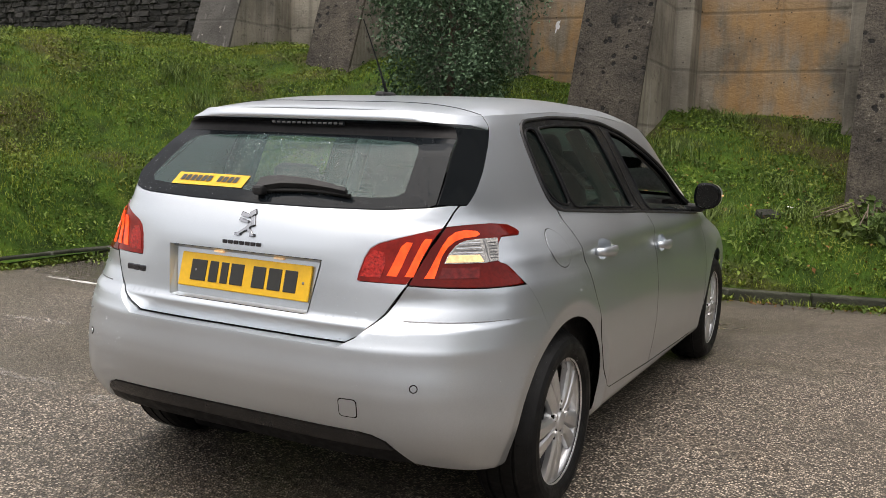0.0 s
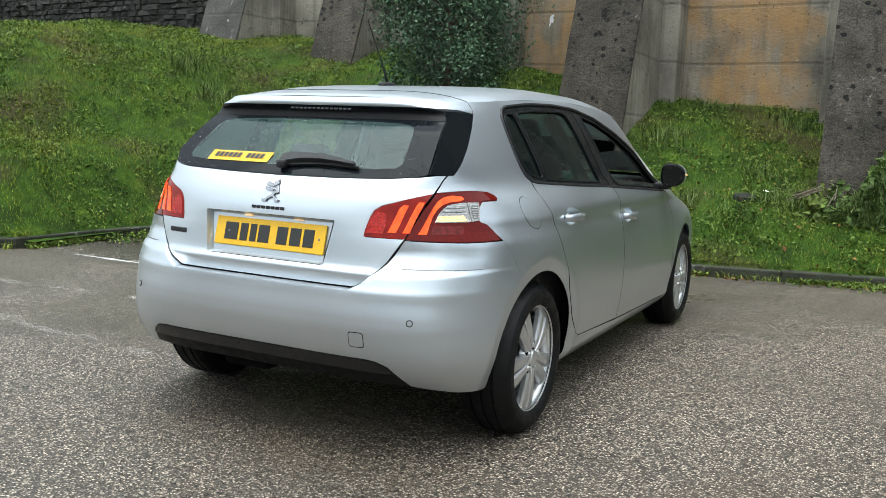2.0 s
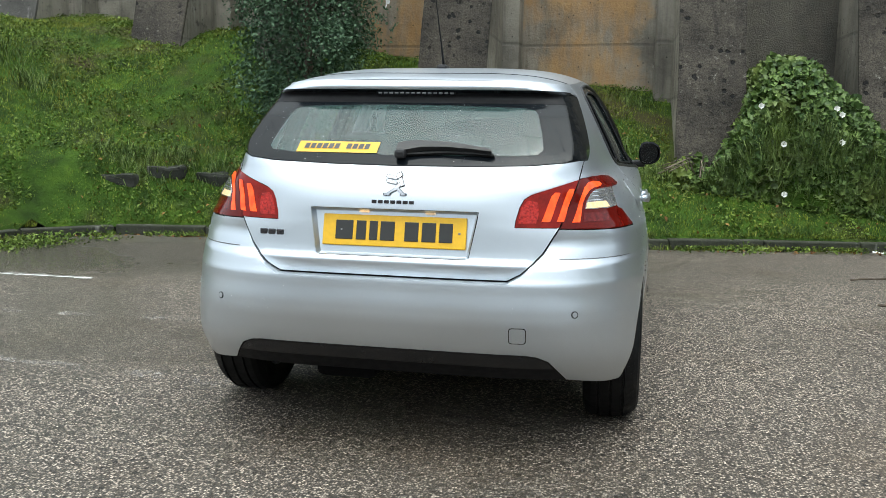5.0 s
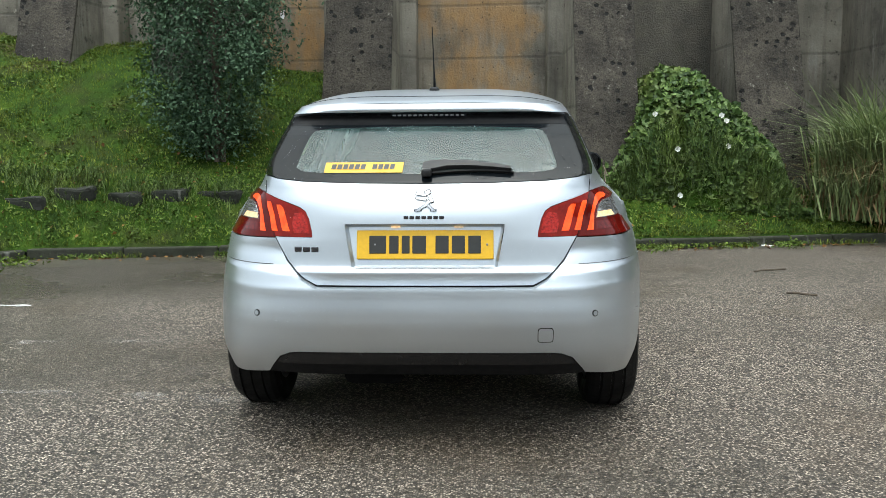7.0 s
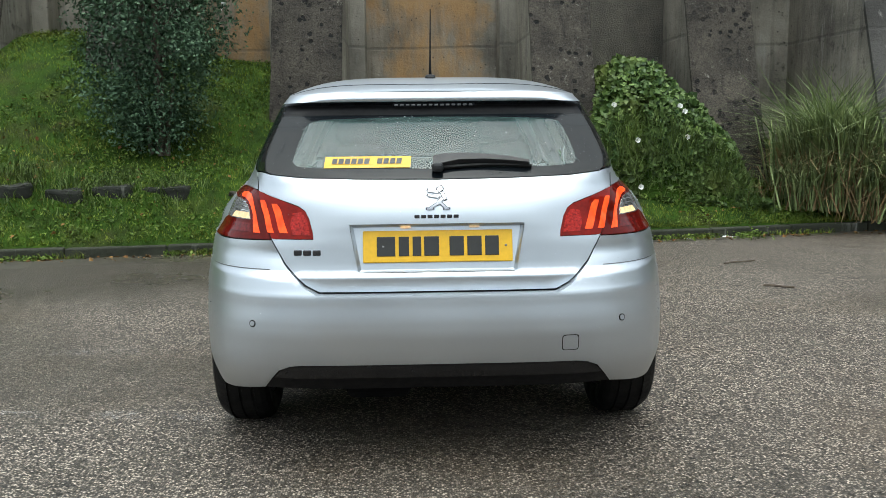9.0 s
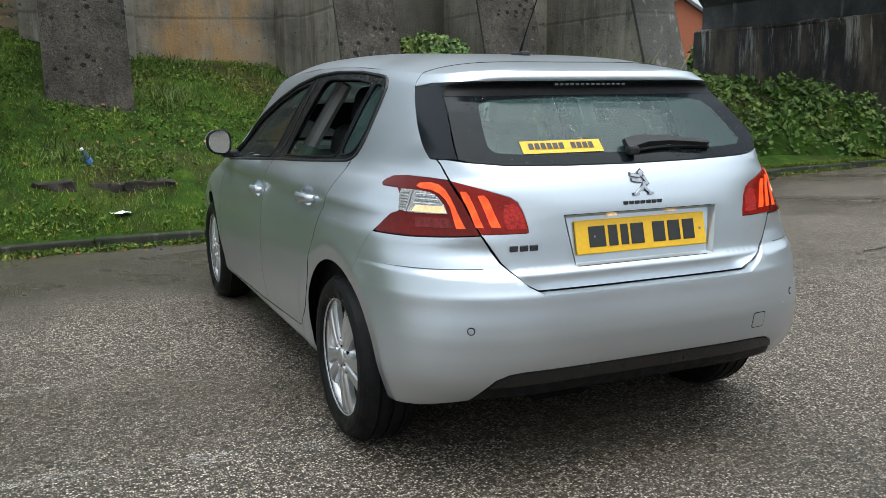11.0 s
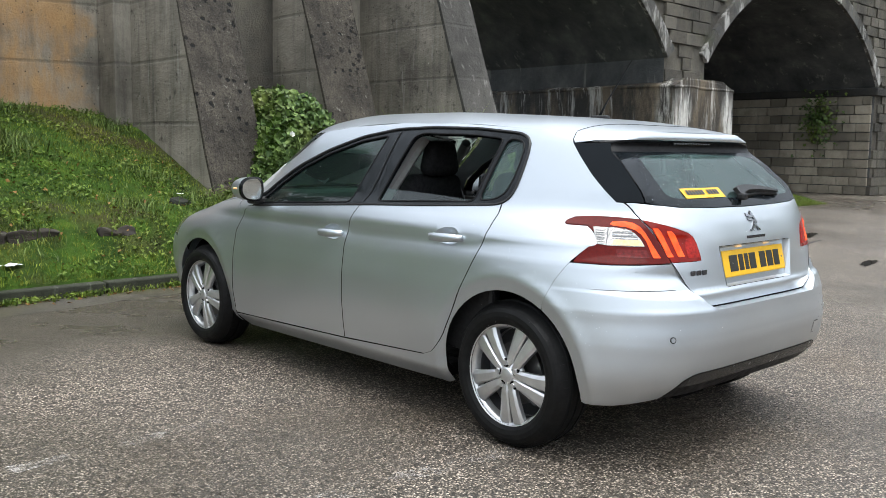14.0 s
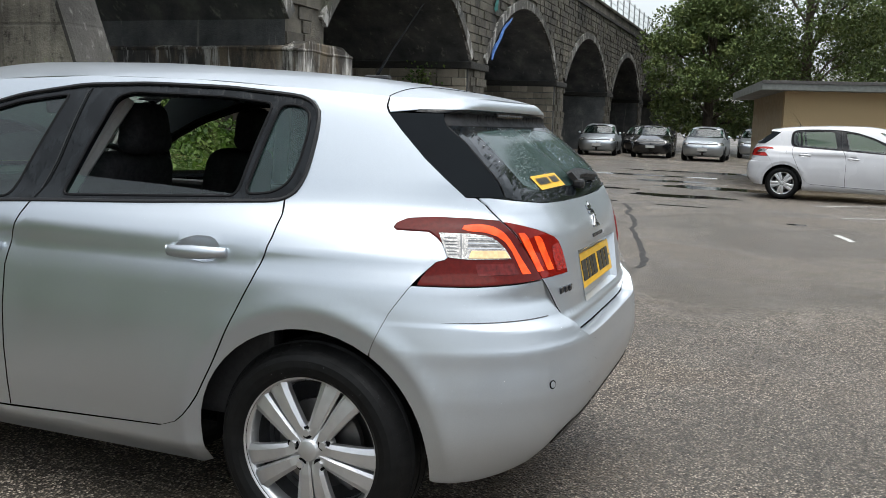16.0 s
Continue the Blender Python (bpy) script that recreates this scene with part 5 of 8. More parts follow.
        part("window_trim", tube(loop + loop[:1], 0.007, 6), BLACK_PLASTIC, wf, "black rubber window trim")
        for key, poly in holes.items():
            loop = []
            for q, z in flat(rounded(poly, 0.03), 0.03):
                n = normal_at(q, z)
                v = Vector(surf(q, z)) - n * 0.004
                loop.append((v.x * s, v.y, v.z))
            part("window_seal", tube(loop + loop[:1], 0.005, 6), DULL_BLACK, wf)
            poly = rounded(poly, 0.03)
            low = main and ((key == "rear" and s < 0) or (key == "front" and s > 0))
            if low:
                poly = ypts((0.935, 0.996), (0.916, 1.060), (0.576, 1.047), (0.311, 1.032), (0.312, 1.024)) if key == "rear" else ypts((1.138, 0.980), (1.130, 1.01), (1.89, 0.965), (1.92, 0.935), (1.77, 0.945))
            # the left corner pane takes the paler rear glass to stand for reflected sky
            g = panel("side_glass", patch(poly, (), 0.04, -0.010, 0.0, s), TINTED if key == "corner" and s < 0 else GLASS, wf, "lowered side glass" if low else "rain-spotted side glass")
            g.visible_shadow = False
        # door handles in scooped pockets
        for door, (hy, hz) in ((rd, HANDLES[0]), (fd, HANDLES[1])):
            rows = pocket(hy, hz)
            vs, fs, n = [], [], len(rows)
            for r, d in ((1.0, 0.0), (0.96, 0.004), (0.85, 0.010), (0.6, 0.016), (0.3, 0.019), (0.02, 0.0195)):
                for _, y, z in rows:
                    y2, z2 = hy + (y - hy) * r, hz + (z - hz) * r
                    q = find_q('y', y2, z2)
                    v = Vector(surf(q, z2)) - normal_at(q, z2) * d
                    vs.append((v.x * s, v.y, v.z))
            for k in range(5):
                for i in range(n):
                    fs.append((k * n + i, k * n + (i + 1) % n, k * n + n + (i + 1) % n, k * n + n + i))
            part("handle_pocket", (vs, fs), SILVER, door, smooth=True)
            vs, fs = [], []
            N = 12
            for i in range(N + 1):
                t = i / N
                yy = hy - 0.102 + 0.204 * t
                lift = 0.012 + 0.024 * math.sin(math.pi * min(1, max(0, t))) ** 0.5
                hh = 0.014 + 0.006 * math.sin(math.pi * t)
                xx = surf(find_q('y', yy, hz), hz)[0]
                zz = hz - 0.006 + 0.006 * (1 - t)
                for dx, dz in ((lift, -hh), (lift + 0.006, 0), (lift, hh), (lift - 0.012, hh * 0.8), (lift - 0.012, -hh * 0.8)):
                    vs.append(((xx + dx) * s, yy, zz + dz))
            for i in range(N):
                for k in range(5):
                    fs.append((5 * i + k, 5 * i + 5 + k, 5 * i + 5 + (k + 1) % 5, 5 * i + (k + 1) % 5))
            fs += [tuple(range(5)), tuple(5 * N + k for k in range(5))]
            part("door_handle", (vs, fs), SILVER, door, "silver pull handle", smooth=True)
        # tail lamps
        for which, poly in (("inner", inner), ("outer", outer)):
            lamp = panel("tail_lamp", patch(poly, (), 0.018, 0.004 if which == "outer" else 0.003, 0.012, s), (LIT_INNER if which == "inner" else LIT_RED) if main else LAMP_RED, gate_part if which == "inner" else car, "glossy red tail lamp with three glowing claws")
            if which == "inner":
                bars = [qpts((0.508, 0.848), (0.529, 0.848), (0.564, 0.892), (0.622, 0.957), (0.606, 0.957), (0.590, 0.945)),
                        qpts((0.463, 0.848), (0.488, 0.848), (0.526, 0.895), (0.568, 0.946), (0.553, 0.947), (0.535, 0.935))]
                facets = qpts((0.392, 0.842), (0.445, 0.842), (0.470, 0.880), (0.482, 0.915), (0.455, 0.920), (0.425, 0.895), (0.405, 0.865))
            else:
                bars = [qpts((0.554, 0.845), (0.579, 0.845), (0.600, 0.875), (0.624, 0.907), (0.650, 0.934), (0.676, 0.950), (0.705, 0.959), (0.742, 0.962), (0.756, 0.967), (0.752, 0.976), (0.72, 0.980), (0.692, 0.975), (0.665, 0.961), (0.640, 0.940), (0.598, 0.893))]
                facets = qpts((0.59, 0.846), (0.694, 0.846), (0.708, 0.876), (0.612, 0.876))
            for poly2 in bars:
                panel("claw", patch(poly2, (), 0.012, 0.0062, 0.003, s), LAMP_GLOW, lamp, "lit red claw")
            panel("reflector", patch(facets, (), 0.012, 0.0055, 0.002, s), LAMP_RED if which == "inner" else LAMP_DARK, lamp)
            if which == "outer":
                white = qpts((0.622, 0.888), (0.648, 0.918), (0.672, 0.938), (0.702, 0.951), (0.74, 0.955), (0.803, 0.955), (0.792, 0.930), (0.774, 0.893), (0.73, 0.888))
                panel("clear_lens", patch(white, (), 0.012, 0.0062, 0.003, s), LAMP_CLEAR, lamp, "clear faceted reversing lens")
                amber = qpts((0.626, 0.890), (0.645, 0.911), (0.725, 0.911), (0.728, 0.891))
                panel("indicator", patch(amber, (), 0.012, 0.0075, 0.002, s), LAMP_AMBER, lamp, "pale amber indicator")
                rib = qpts((0.743, 0.891), (0.745, 0.891), (0.758, 0.953), (0.755, 0.953))
                panel("rib", patch(rib, (), 0.012, 0.0078, 0.002, s), ALLOY_DARK, lamp)
                for k in range(5):
                    za = 0.9165 + 0.0068 * k
                    qa = 0.656 + 0.0068 * k
                    facet = qpts((qa, za), (0.7355 + 0.0012 * k, za), (0.736 + 0.0012 * k, za + 0.0018), (qa + 0.002, za + 0.0018))
                    panel("facet", patch(facet, (), 0.014, 0.0078, 0.001, s), ALLOY_DARK if k % 2 else CHROME, lamp)
                for k in range(6):
                    za = 0.900 + 0.0085 * k
                    facet = qpts((0.754 + 0.002 * k, za), (0.775 + 0.0032 * k, za), (0.776 + 0.0032 * k, za + 0.0016), (0.7545 + 0.002 * k, za + 0.0016))
                    panel("facet", patch(facet, (), 0.014, 0.0078, 0.001, s), ALLOY_DARK, lamp)
        # door mirror
        mir = empty("door_mirror")
        mir.parent = car
        rings, bm = [], bmesh.new()
        for t in np.linspace(0, 1, 9):
            yy = 1.90 + 0.17 * t
            sc = 1.0 if t < 0.25 else math.sqrt(max(0.02, 1 - ((t - 0.25) / 0.76) ** 2))
            ring = []
            for k in range(18):
                a = 2 * math.pi * k / 18
                ex = math.copysign(abs(math.cos(a)) ** 0.72, math.cos(a)) * 0.063 * sc
                ez = math.copysign(abs(math.sin(a)) ** 0.8, math.sin(a)) * (0.066 - 0.010 * math.cos(a)) * sc
                ring.append(bm.verts.new((s * (0.933 + ex), yy + 0.05 * (ex / 0.094) * 0.5, 1.012 + ez)))
            rings.append(ring)
        for a, b in zip(rings, rings[1:]):
            for i in range(18):
                bm.faces.new((a[i], a[(i + 1) % 18], b[(i + 1) % 18], b[i]))
        bm.faces.new(rings[-1])
        inner_ring = [bm.verts.new((s * 0.933 + (v.co.x - s * 0.933) * 0.90, v.co.y + 0.018, 1.012 + (v.co.z - 1.012) * 0.90)) for v in rings[0]]
        for i in range(18):
            bm.faces.new((rings[0][i], inner_ring[i], inner_ring[(i + 1) % 18], rings[0][(i + 1) % 18]))
        bm.faces.new(inner_ring)
        part("mirror_shell", bm, SILVER, mir, "silver mirror cap", smooth=True)
        bm = bmesh.new()
        loop = []
        for k in range(18):
            a = 2 * math.pi * k / 18
            ex = math.copysign(abs(math.cos(a)) ** 0.72, math.cos(a)) * 0.056
            ez = math.copysign(abs(math.sin(a)) ** 0.8, math.sin(a)) * (0.058 - 0.009 * math.cos(a))
            loop.append(bm.verts.new((s * (0.933 + ex), 1.905 + 0.05 * (ex / 0.094) * 0.5, 1.012 + ez)))
        bm.faces.new(loop)
        part("mirror_glass", bm, MIRROR_FACE if s > 0 else MIRROR_CLEAR, mir, "mirror glass speckled with rain" if s > 0 else "clear mirror glass")
        vs, fs = [], []
        for k in range(18):
            a = 2 * math.pi * k / 18
            for f, dy in ((0.0645, 0.0), (0.0645, 0.018), (0.0555, -0.004), (0.0555, 0.03)):
                ex = math.copysign(abs(math.cos(a)) ** 0.72, math.cos(a)) * f
                ez = math.copysign(abs(math.sin(a)) ** 0.8, math.sin(a)) * (f * 1.05 - 0.010 * math.cos(a))
                vs.append((s * (0.933 + ex), 1.896 + dy + 0.05 * (ex / 0.094) * 0.5, 1.012 + ez))
        for k in range(18):
            j = (k + 1) % 18
            for a, b in ((0, 1), (2, 0), (3, 2)):
                fs.append((4 * k + a, 4 * j + a, 4 * j + b, 4 * k + b))
        part("mirror_rim", (vs, fs), BLACK_GLOSS, mir)
        part("repeater", box(min(s * 0.955, s * 1.001), max(s * 0.955, s * 1.001), 1.955, 1.990, 1.010, 1.020, 0.004), LAMP_AMBER, mir, "amber indicator strip")
        part("mirror_arm", box(min(s * 0.77, s * 0.91), max(s * 0.77, s * 0.91), 1.92, 2.0, 0.925, 0.965, 0.012), BLACK_PLASTIC, mir)
        for hub in HUBS:
            wh = build_wheel("wheel", hub, s)
            wh.parent = car
            # wheel well, coloured near black for the shade inside
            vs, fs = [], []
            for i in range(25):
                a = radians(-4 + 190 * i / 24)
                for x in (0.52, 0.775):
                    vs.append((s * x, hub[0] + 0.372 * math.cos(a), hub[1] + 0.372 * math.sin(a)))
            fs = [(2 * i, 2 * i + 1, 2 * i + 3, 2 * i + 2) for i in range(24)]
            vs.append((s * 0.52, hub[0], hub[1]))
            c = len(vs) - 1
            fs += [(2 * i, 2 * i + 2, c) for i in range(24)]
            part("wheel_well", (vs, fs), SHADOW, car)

    # fuel flap on the right-hand side, a thin curved gap
    flap = [('y', -0.03 + 0.072 * math.cos(a), 0.905 + 0.062 * math.sin(a) * (1 + 0.15 * math.cos(a))) for a in np.linspace(0, 2 * math.pi, 29)[:-1]]
    flap_in = [('y', -0.03 + 0.0695 * math.cos(a), 0.905 + 0.0595 * math.sin(a) * (1 + 0.15 * math.cos(a))) for a in np.linspace(0, 2 * math.pi, 29)[:-1]]
    panel("flap_gap", patch(flap, (), 0.02, 0.0006, 0.0, 1), SHADOW, car)
    panel("fuel_flap", patch(flap_in, (), 0.02, 0.0016, 0.003, 1), SILVER, car)

    # roof with the spoiler's lip
    edge_z = Curve([(-0.42, 1.327), (-0.22, 1.327), (-0.14, 1.330), (0.2, 1.352), (0.6, 1.374), (1.0, 1.379), (1.4, 1.362), (1.62, 1.335), (2.0, 1.30)])
    mid_z = Curve([(-0.32, 1.331), (-0.27, 1.347), (-0.12, 1.374), (0.1, 1.403), (0.5, 1.428), (1.0, 1.446), (1.4, 1.445), (1.7, 1.415), (1.9, 1.37)])

    def roof_point(u, y):
        ze = edge_z(y)
        xe = surf(find_q('y', y, ze), ze)[0]
        return Vector((u * xe, y, ze + (mid_z(y) - ze) * (1 - abs(u) ** 4.5)))
    ys = np.concatenate([np.linspace(-0.2935, -0.2, 9), np.arange(-0.17, 1.86, 0.05), [1.88]])
    us = np.sin(np.linspace(-1, 1, 41) * math.pi / 2)
    vs = [roof_point(u, y) for y in ys for u in us]
    fs = [(j * 41 + i, j * 41 + i + 1, (j + 1) * 41 + i + 1, (j + 1) * 41 + i) for j in range(len(ys) - 1) for i in range(40)]
    roof = part("roof", (vs, fs), SILVER, car, "wet silver roof", smooth=True)
    part("spoiler_gap", tube([roof_point(u, -0.092 - 0.045 * (1 - u * u)) for u in np.linspace(-0.99, 0.99, 41)], 0.0018, 5), SHADOW, roof)
    lip = xpts((0.0, 1.302), (0.45, 1.302), (0.50, 1.3015)) + ypts((-0.20, 1.299), (-0.15, 1.293), (-0.1125, 1.2885), (-0.1015, 1.305), (-0.0985, 1.331), (-0.16, 1.3298), (-0.22, 1.3290)) + xpts((0.50, 1.3310), (0.45, 1.3350), (0.36, 1.3385), (0.0, 1.3405))
    panel("spoiler", patch(lip, (), 0.012, 0.0, 0.004), SILVER, car, "silver roof spoiler edge")
    under = xpts((0.0, 1.292), (0.45, 1.290), (0.51, 1.288)) + ypts((-0.19, 1.2895), (-0.195, 1.2975)) + xpts((0.50, 1.3005), (0.45, 1.3010), (0.0, 1.3010))
    panel("spoiler_underside", patch(under, (), 0.012, 0.0, 0.0), BLACK_GLOSS, car)

    # aerial
    aer = empty("aerial")
    aer.parent = car
    part("aerial_base", box(-0.022, 0.022, 0.16, 0.26, 1.398, 1.425, 0.010), BLACK_PLASTIC, aer)
    part("aerial_rod", tube([(0, 0.215, 1.42), (0, 0.165, 1.50), (0, 0.035, 1.68)], 0.004, 8, [0.007, 0.0035, 0.002]), DULL_BLACK, aer, "thin black roof aerial")

    # nose: bonnet, windscreen, front bumper, head lamps
    bonnet = ypts((2.235, 0.953), (2.45, 0.923), (2.67, 0.883), (2.96, 0.800)) + [('y', 3.14, 0.785), ('y', 3.235, 0.795)]
    bonnet = [(find_q(*p), p[2]) for p in bonnet]

    def free_patch(name, outline_q, material, label="", step=0.05):
        pts, edges = list(outline_q), [(i, (i + 1) % len(outline_q)) for i in range(len(outline_q))]
        qs, zs = [p[0] for p in pts], [p[1] for p in pts]
        for iq in np.arange(min(qs), max(qs), step):
            for iz in np.arange(min(zs), max(zs), step * 0.4):
                if inside((iq, iz), outline_q):
                    pts.append((float(iq), float(iz)))
        res = delaunay_2d_cdt([Vector(p) for p in pts], edges, [], 1, 1e-6)
        vs, fs = [], []
        co = [tuple(v) for v in res[0]]
        for s in (1, -1):
            b = len(vs)
            for q, z in co:
                p = surf(q, z)
                vs.append((p[0] * s, p[1], p[2]))
            fs += [tuple(b + i for i in (f if s > 0 else f[::-1])) for f in res[2] if inside((sum(co[i][0] for i in f) / len(f), sum(co[i][1] for i in f) / len(f)), outline_q)]
        return part(name, (vs, fs), material, car, label, smooth=True)
    free_patch("bonnet", bonnet + [(Q3, 0.795)] + [(Q3, z) for z in (0.85, 0.92, 0.98)] + [(find_q('y', 2.25, 0.985), 0.985)], SILVER, "silver bonnet")
    free_patch("windscreen", [(Q3, 1.0), (Q3, 1.1), (Q3, 1.2), (Q3, 1.3), (Q3, 1.345), (find_q('y', 1.66, 1.335), 1.335), (find_q('y', 1.80, 1.225), 1.225), (find_q('y', 1.98, 1.10), 1.10), (find_q('y', 2.13, 1.0), 1.0)], GLASS, "raked windscreen").visible_shadow = False
    free_patch("cowl", [(Q3, 0.98), (Q3, 1.003), (find_q('y', 2.13, 1.003), 1.003), (find_q('y', 2.20, 0.935), 0.935), (find_q('y', 2.25, 0.98), 0.98)], BLACK_PLASTIC)
    front = [(find_q('y', y, z), z) for y, z in ((2.985, 0.20), (2.995, 0.312), (3.025, 0.655))] + [(find_q('y', 3.15, 0.66), 0.66), (Q3, 0.66), (Q3, 0.2)]
    free_patch("front_bumper", front, SILVER, "silver front bumper")
    head = [(find_q('y', y, z), z) for y, z in ((3.03, 0.665), (2.965, 0.79), (3.14, 0.78), (3.235, 0.79))] + [(Q3 - 0.35, 0.79), (Q3 - 0.35, 0.665)]
    free_patch("head_lamp", head, LAMP_CLEAR, "clear head lamps")
    free_patch("nose_panel", [(Q3 - 0.345, 0.742), (Q3 - 0.345, 0.79), (Q3, 0.79), (Q3, 0.742)], SILVER)
    free_patch("grille", [(Q3 - 0.345, 0.690), (Q3 - 0.345, 0.74), (Q3, 0.74), (Q3, 0.690)], BLACK_PLASTIC)
    free_patch("nose_panel", [(Q3 - 0.345, 0.665), (Q3 - 0.345, 0.688), (Q3, 0.688), (Q3, 0.665)], SILVER)

    # black sheets added behind the panels as the gaps' shade, and the floor pan
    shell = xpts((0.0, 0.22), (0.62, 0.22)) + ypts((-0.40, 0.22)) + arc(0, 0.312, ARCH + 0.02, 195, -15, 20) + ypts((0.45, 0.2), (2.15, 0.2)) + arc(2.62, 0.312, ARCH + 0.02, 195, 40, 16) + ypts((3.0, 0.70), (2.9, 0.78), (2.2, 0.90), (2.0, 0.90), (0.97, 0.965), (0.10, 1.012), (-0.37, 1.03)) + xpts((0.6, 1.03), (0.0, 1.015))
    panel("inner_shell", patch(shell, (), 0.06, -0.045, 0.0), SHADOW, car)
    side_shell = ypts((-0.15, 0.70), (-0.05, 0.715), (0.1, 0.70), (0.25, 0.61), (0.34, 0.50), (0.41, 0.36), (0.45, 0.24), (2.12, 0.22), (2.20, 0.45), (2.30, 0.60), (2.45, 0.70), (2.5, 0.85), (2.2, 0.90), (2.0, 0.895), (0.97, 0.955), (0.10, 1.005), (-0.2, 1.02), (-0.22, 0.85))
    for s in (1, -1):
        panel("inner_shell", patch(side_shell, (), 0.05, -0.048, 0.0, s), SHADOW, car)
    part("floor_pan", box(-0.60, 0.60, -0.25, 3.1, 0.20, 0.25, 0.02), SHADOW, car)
    part("boot_floor", box(-0.55, 0.55, -0.54, -0.2, 0.29, 0.34, 0.02), SHADOW, car)
    # side floors added to keep light off the ground under the car
    for s in (1, -1):
        part("sill_floor", box(min(s * 0.60, s * 0.80), max(s * 0.60, s * 0.80), 0.46, 2.16, 0.19, 0.25, 0.02), SHADOW, car)
    part("exhaust_box", box(-0.34, -0.10, -0.50, -0.25, 0.21, 0.29, 0.03), SHADOW, car)
    part("rear_axle", tube([(-0.7, 0.02, 0.27), (0.7, 0.02, 0.27)], 0.035, 10), SHADOW, car)
    part("headlining", box(-0.56, 0.56, 0.2, 1.65, 1.335, 1.342, 0.002), CABIN_GREY, car, "pale headlining")
    part("parcel_shelf", box(-0.62, 0.62, -0.50, -0.06, 0.965, 0.985, 0.008), SEAT_CLOTH, car, "dark parcel shelf")
    part("dashboard", box(-0.72, 0.72, 1.90, 2.30, 0.72, 0.985, 0.06, 3), DASH_BLACK, car, "black dashboard")
    for s in (1, -1):
        seat = empty("front_seat")
        seat.parent = car
        part("seat_base", box(s * 0.36 - 0.26, s * 0.36 + 0.26, 1.15, 1.70, 0.40, 0.58, 0.06, 3), SEAT_CLOTH, seat)
        bm = box(s * 0.36 - 0.25, s * 0.36 + 0.25, 1.06, 1.20, 0.52, 1.12, 0.06, 3)
        for v in bm.verts:
            v.co.y -= 0.30 * (v.co.z - 0.52) * 0.55
            v.co.x = s * 0.36 + (v.co.x - s * 0.36) * (1 - 0.28 * max(0, v.co.z - 0.80) / 0.3)
        part("backrest", bm, SEAT_CLOTH, seat, "charcoal cloth backrest", smooth=True)
        bm = box(s * 0.36 - 0.118, s * 0.36 + 0.118, 0.92, 1.02, 1.11, 1.295, 0.045, 4)
        for v in bm.verts:
            v.co.x = s * 0.36 + (v.co.x - s * 0.36) * (1 - 0.24 * max(0, v.co.z - 1.16) / 0.1)
        part("headrest", bm, SEAT_CLOTH, seat, "charcoal headrest", smooth=True)
        bm = box(s * 0.30 - 0.10, s * 0.30 + 0.10, 0.0, 0.09, 1.0, 1.135, 0.04, 3)
        part("rear_headrest", bm, SEAT_CLOTH, car, smooth=True)
        # inner trim of the pillars
        part("pillar_trim", tube([(s * 0.70, 1.05, 0.96), (s * 0.52, 0.92, 1.31)], 0.035, 8), TRIM_GREY, car, "pale pillar trim")
        part("pillar_trim", tube([(s * 0.55, 1.70, 1.29), (s * 0.67, 1.95, 1.12), (s * 0.74, 2.12, 0.98)], 0.03, 8), TRIM_GREY, car, "pale pillar trim")
        part("door_card", box(min(s * 0.74, s * 0.80), max(s * 0.74, s * 0.80), 0.15, 2.0, 0.35, 0.93, 0.02), DASH_BLACK, car)
    part("rear_bench", box(-0.62, 0.62, 0.10, 0.62, 0.36, 0.56, 0.06, 3), SEAT_CLOTH, car)
    part("rear_seatback", box(-0.64, 0.64, -0.04, 0.12, 0.50, 0.99, 0.05, 3), SEAT_CLOTH, car, "dark folding rear seatback")
    ring = [(0.36 + 0.185 * math.cos(a), 1.72 + 0.07 * math.sin(a), 0.93 + 0.172 * math.sin(a)) for a in np.linspace(0, 2 * math.pi, 33)]
    wheel = part("steering_wheel", tube(ring, 0.014, 8), DASH_BLACK, car, "black steering wheel")
    part("spoke", box(0.20, 0.52, 1.71, 1.74, 0.90, 0.95, 0.012), DASH_BLACK, wheel)
    part("rear_view_mirror", box(-0.11, 0.11, 1.66, 1.69, 1.245, 1.305, 0.015), DASH_BLACK, car)
    for x0, z0, z1, mt in ((0.26, 0.44, 0.55, PLATE_WHITE), (0.62, 0.24, 0.40, BLACK_PLASTIC)):
        vs = []
        for x in np.linspace(-x0, x0, 9):
            for z in (z0, z1):
                vs.append((x, nose_f(z) + 0.012 - 0.25 * x * x, z))
        part("front_plate" if z0 > 0.4 else "lower_intake", (vs, [(2 * i, 2 * i + 2, 2 * i + 3, 2 * i + 1) for i in range(8)]), mt, car)
    DETAIL[0] = 1.0
    car.matrix_basis = Matrix.Translation((0.012, 0, 0.0))
    return car


CAR = build_hatchback("rain-beaded silver five-door hatchback parked with tail lights lit", SILVER_PAINT)

# ---- masonry of the viaduct ----
def rough_block(seed):
    """A unit stone with worn edges and an uneven face."""
    bm = bmesh.new()
    bmesh.ops.create_cube(bm, size=1)
    bmesh.ops.bevel(bm, geom=bm.edges[:], offset=0.035, segments=1, affect='EDGES')
    for v in bm.verts:
        v.co += noise.noise_vector(v.co * 2.3 + Vector((seed * 3.7, seed, 0))) * 0.028
    me = bpy.data.meshes.new("stone")
    bmesh.ops.recalc_face_normals(bm, faces=bm.faces)
    bm.to_mesh(me)
    bm.free()
    return me


BLOCKS = [rough_block(i) for i in range(6)]
for b in BLOCKS:
    b.materials.append(STONE)
INNER_BLOCKS = [rough_block(i + 20) for i in range(5)]
for b in INNER_BLOCKS:
    b.materials.append(INNER_STONE)
PALE_BLOCKS = [rough_block(i + 10) for i in range(4)]
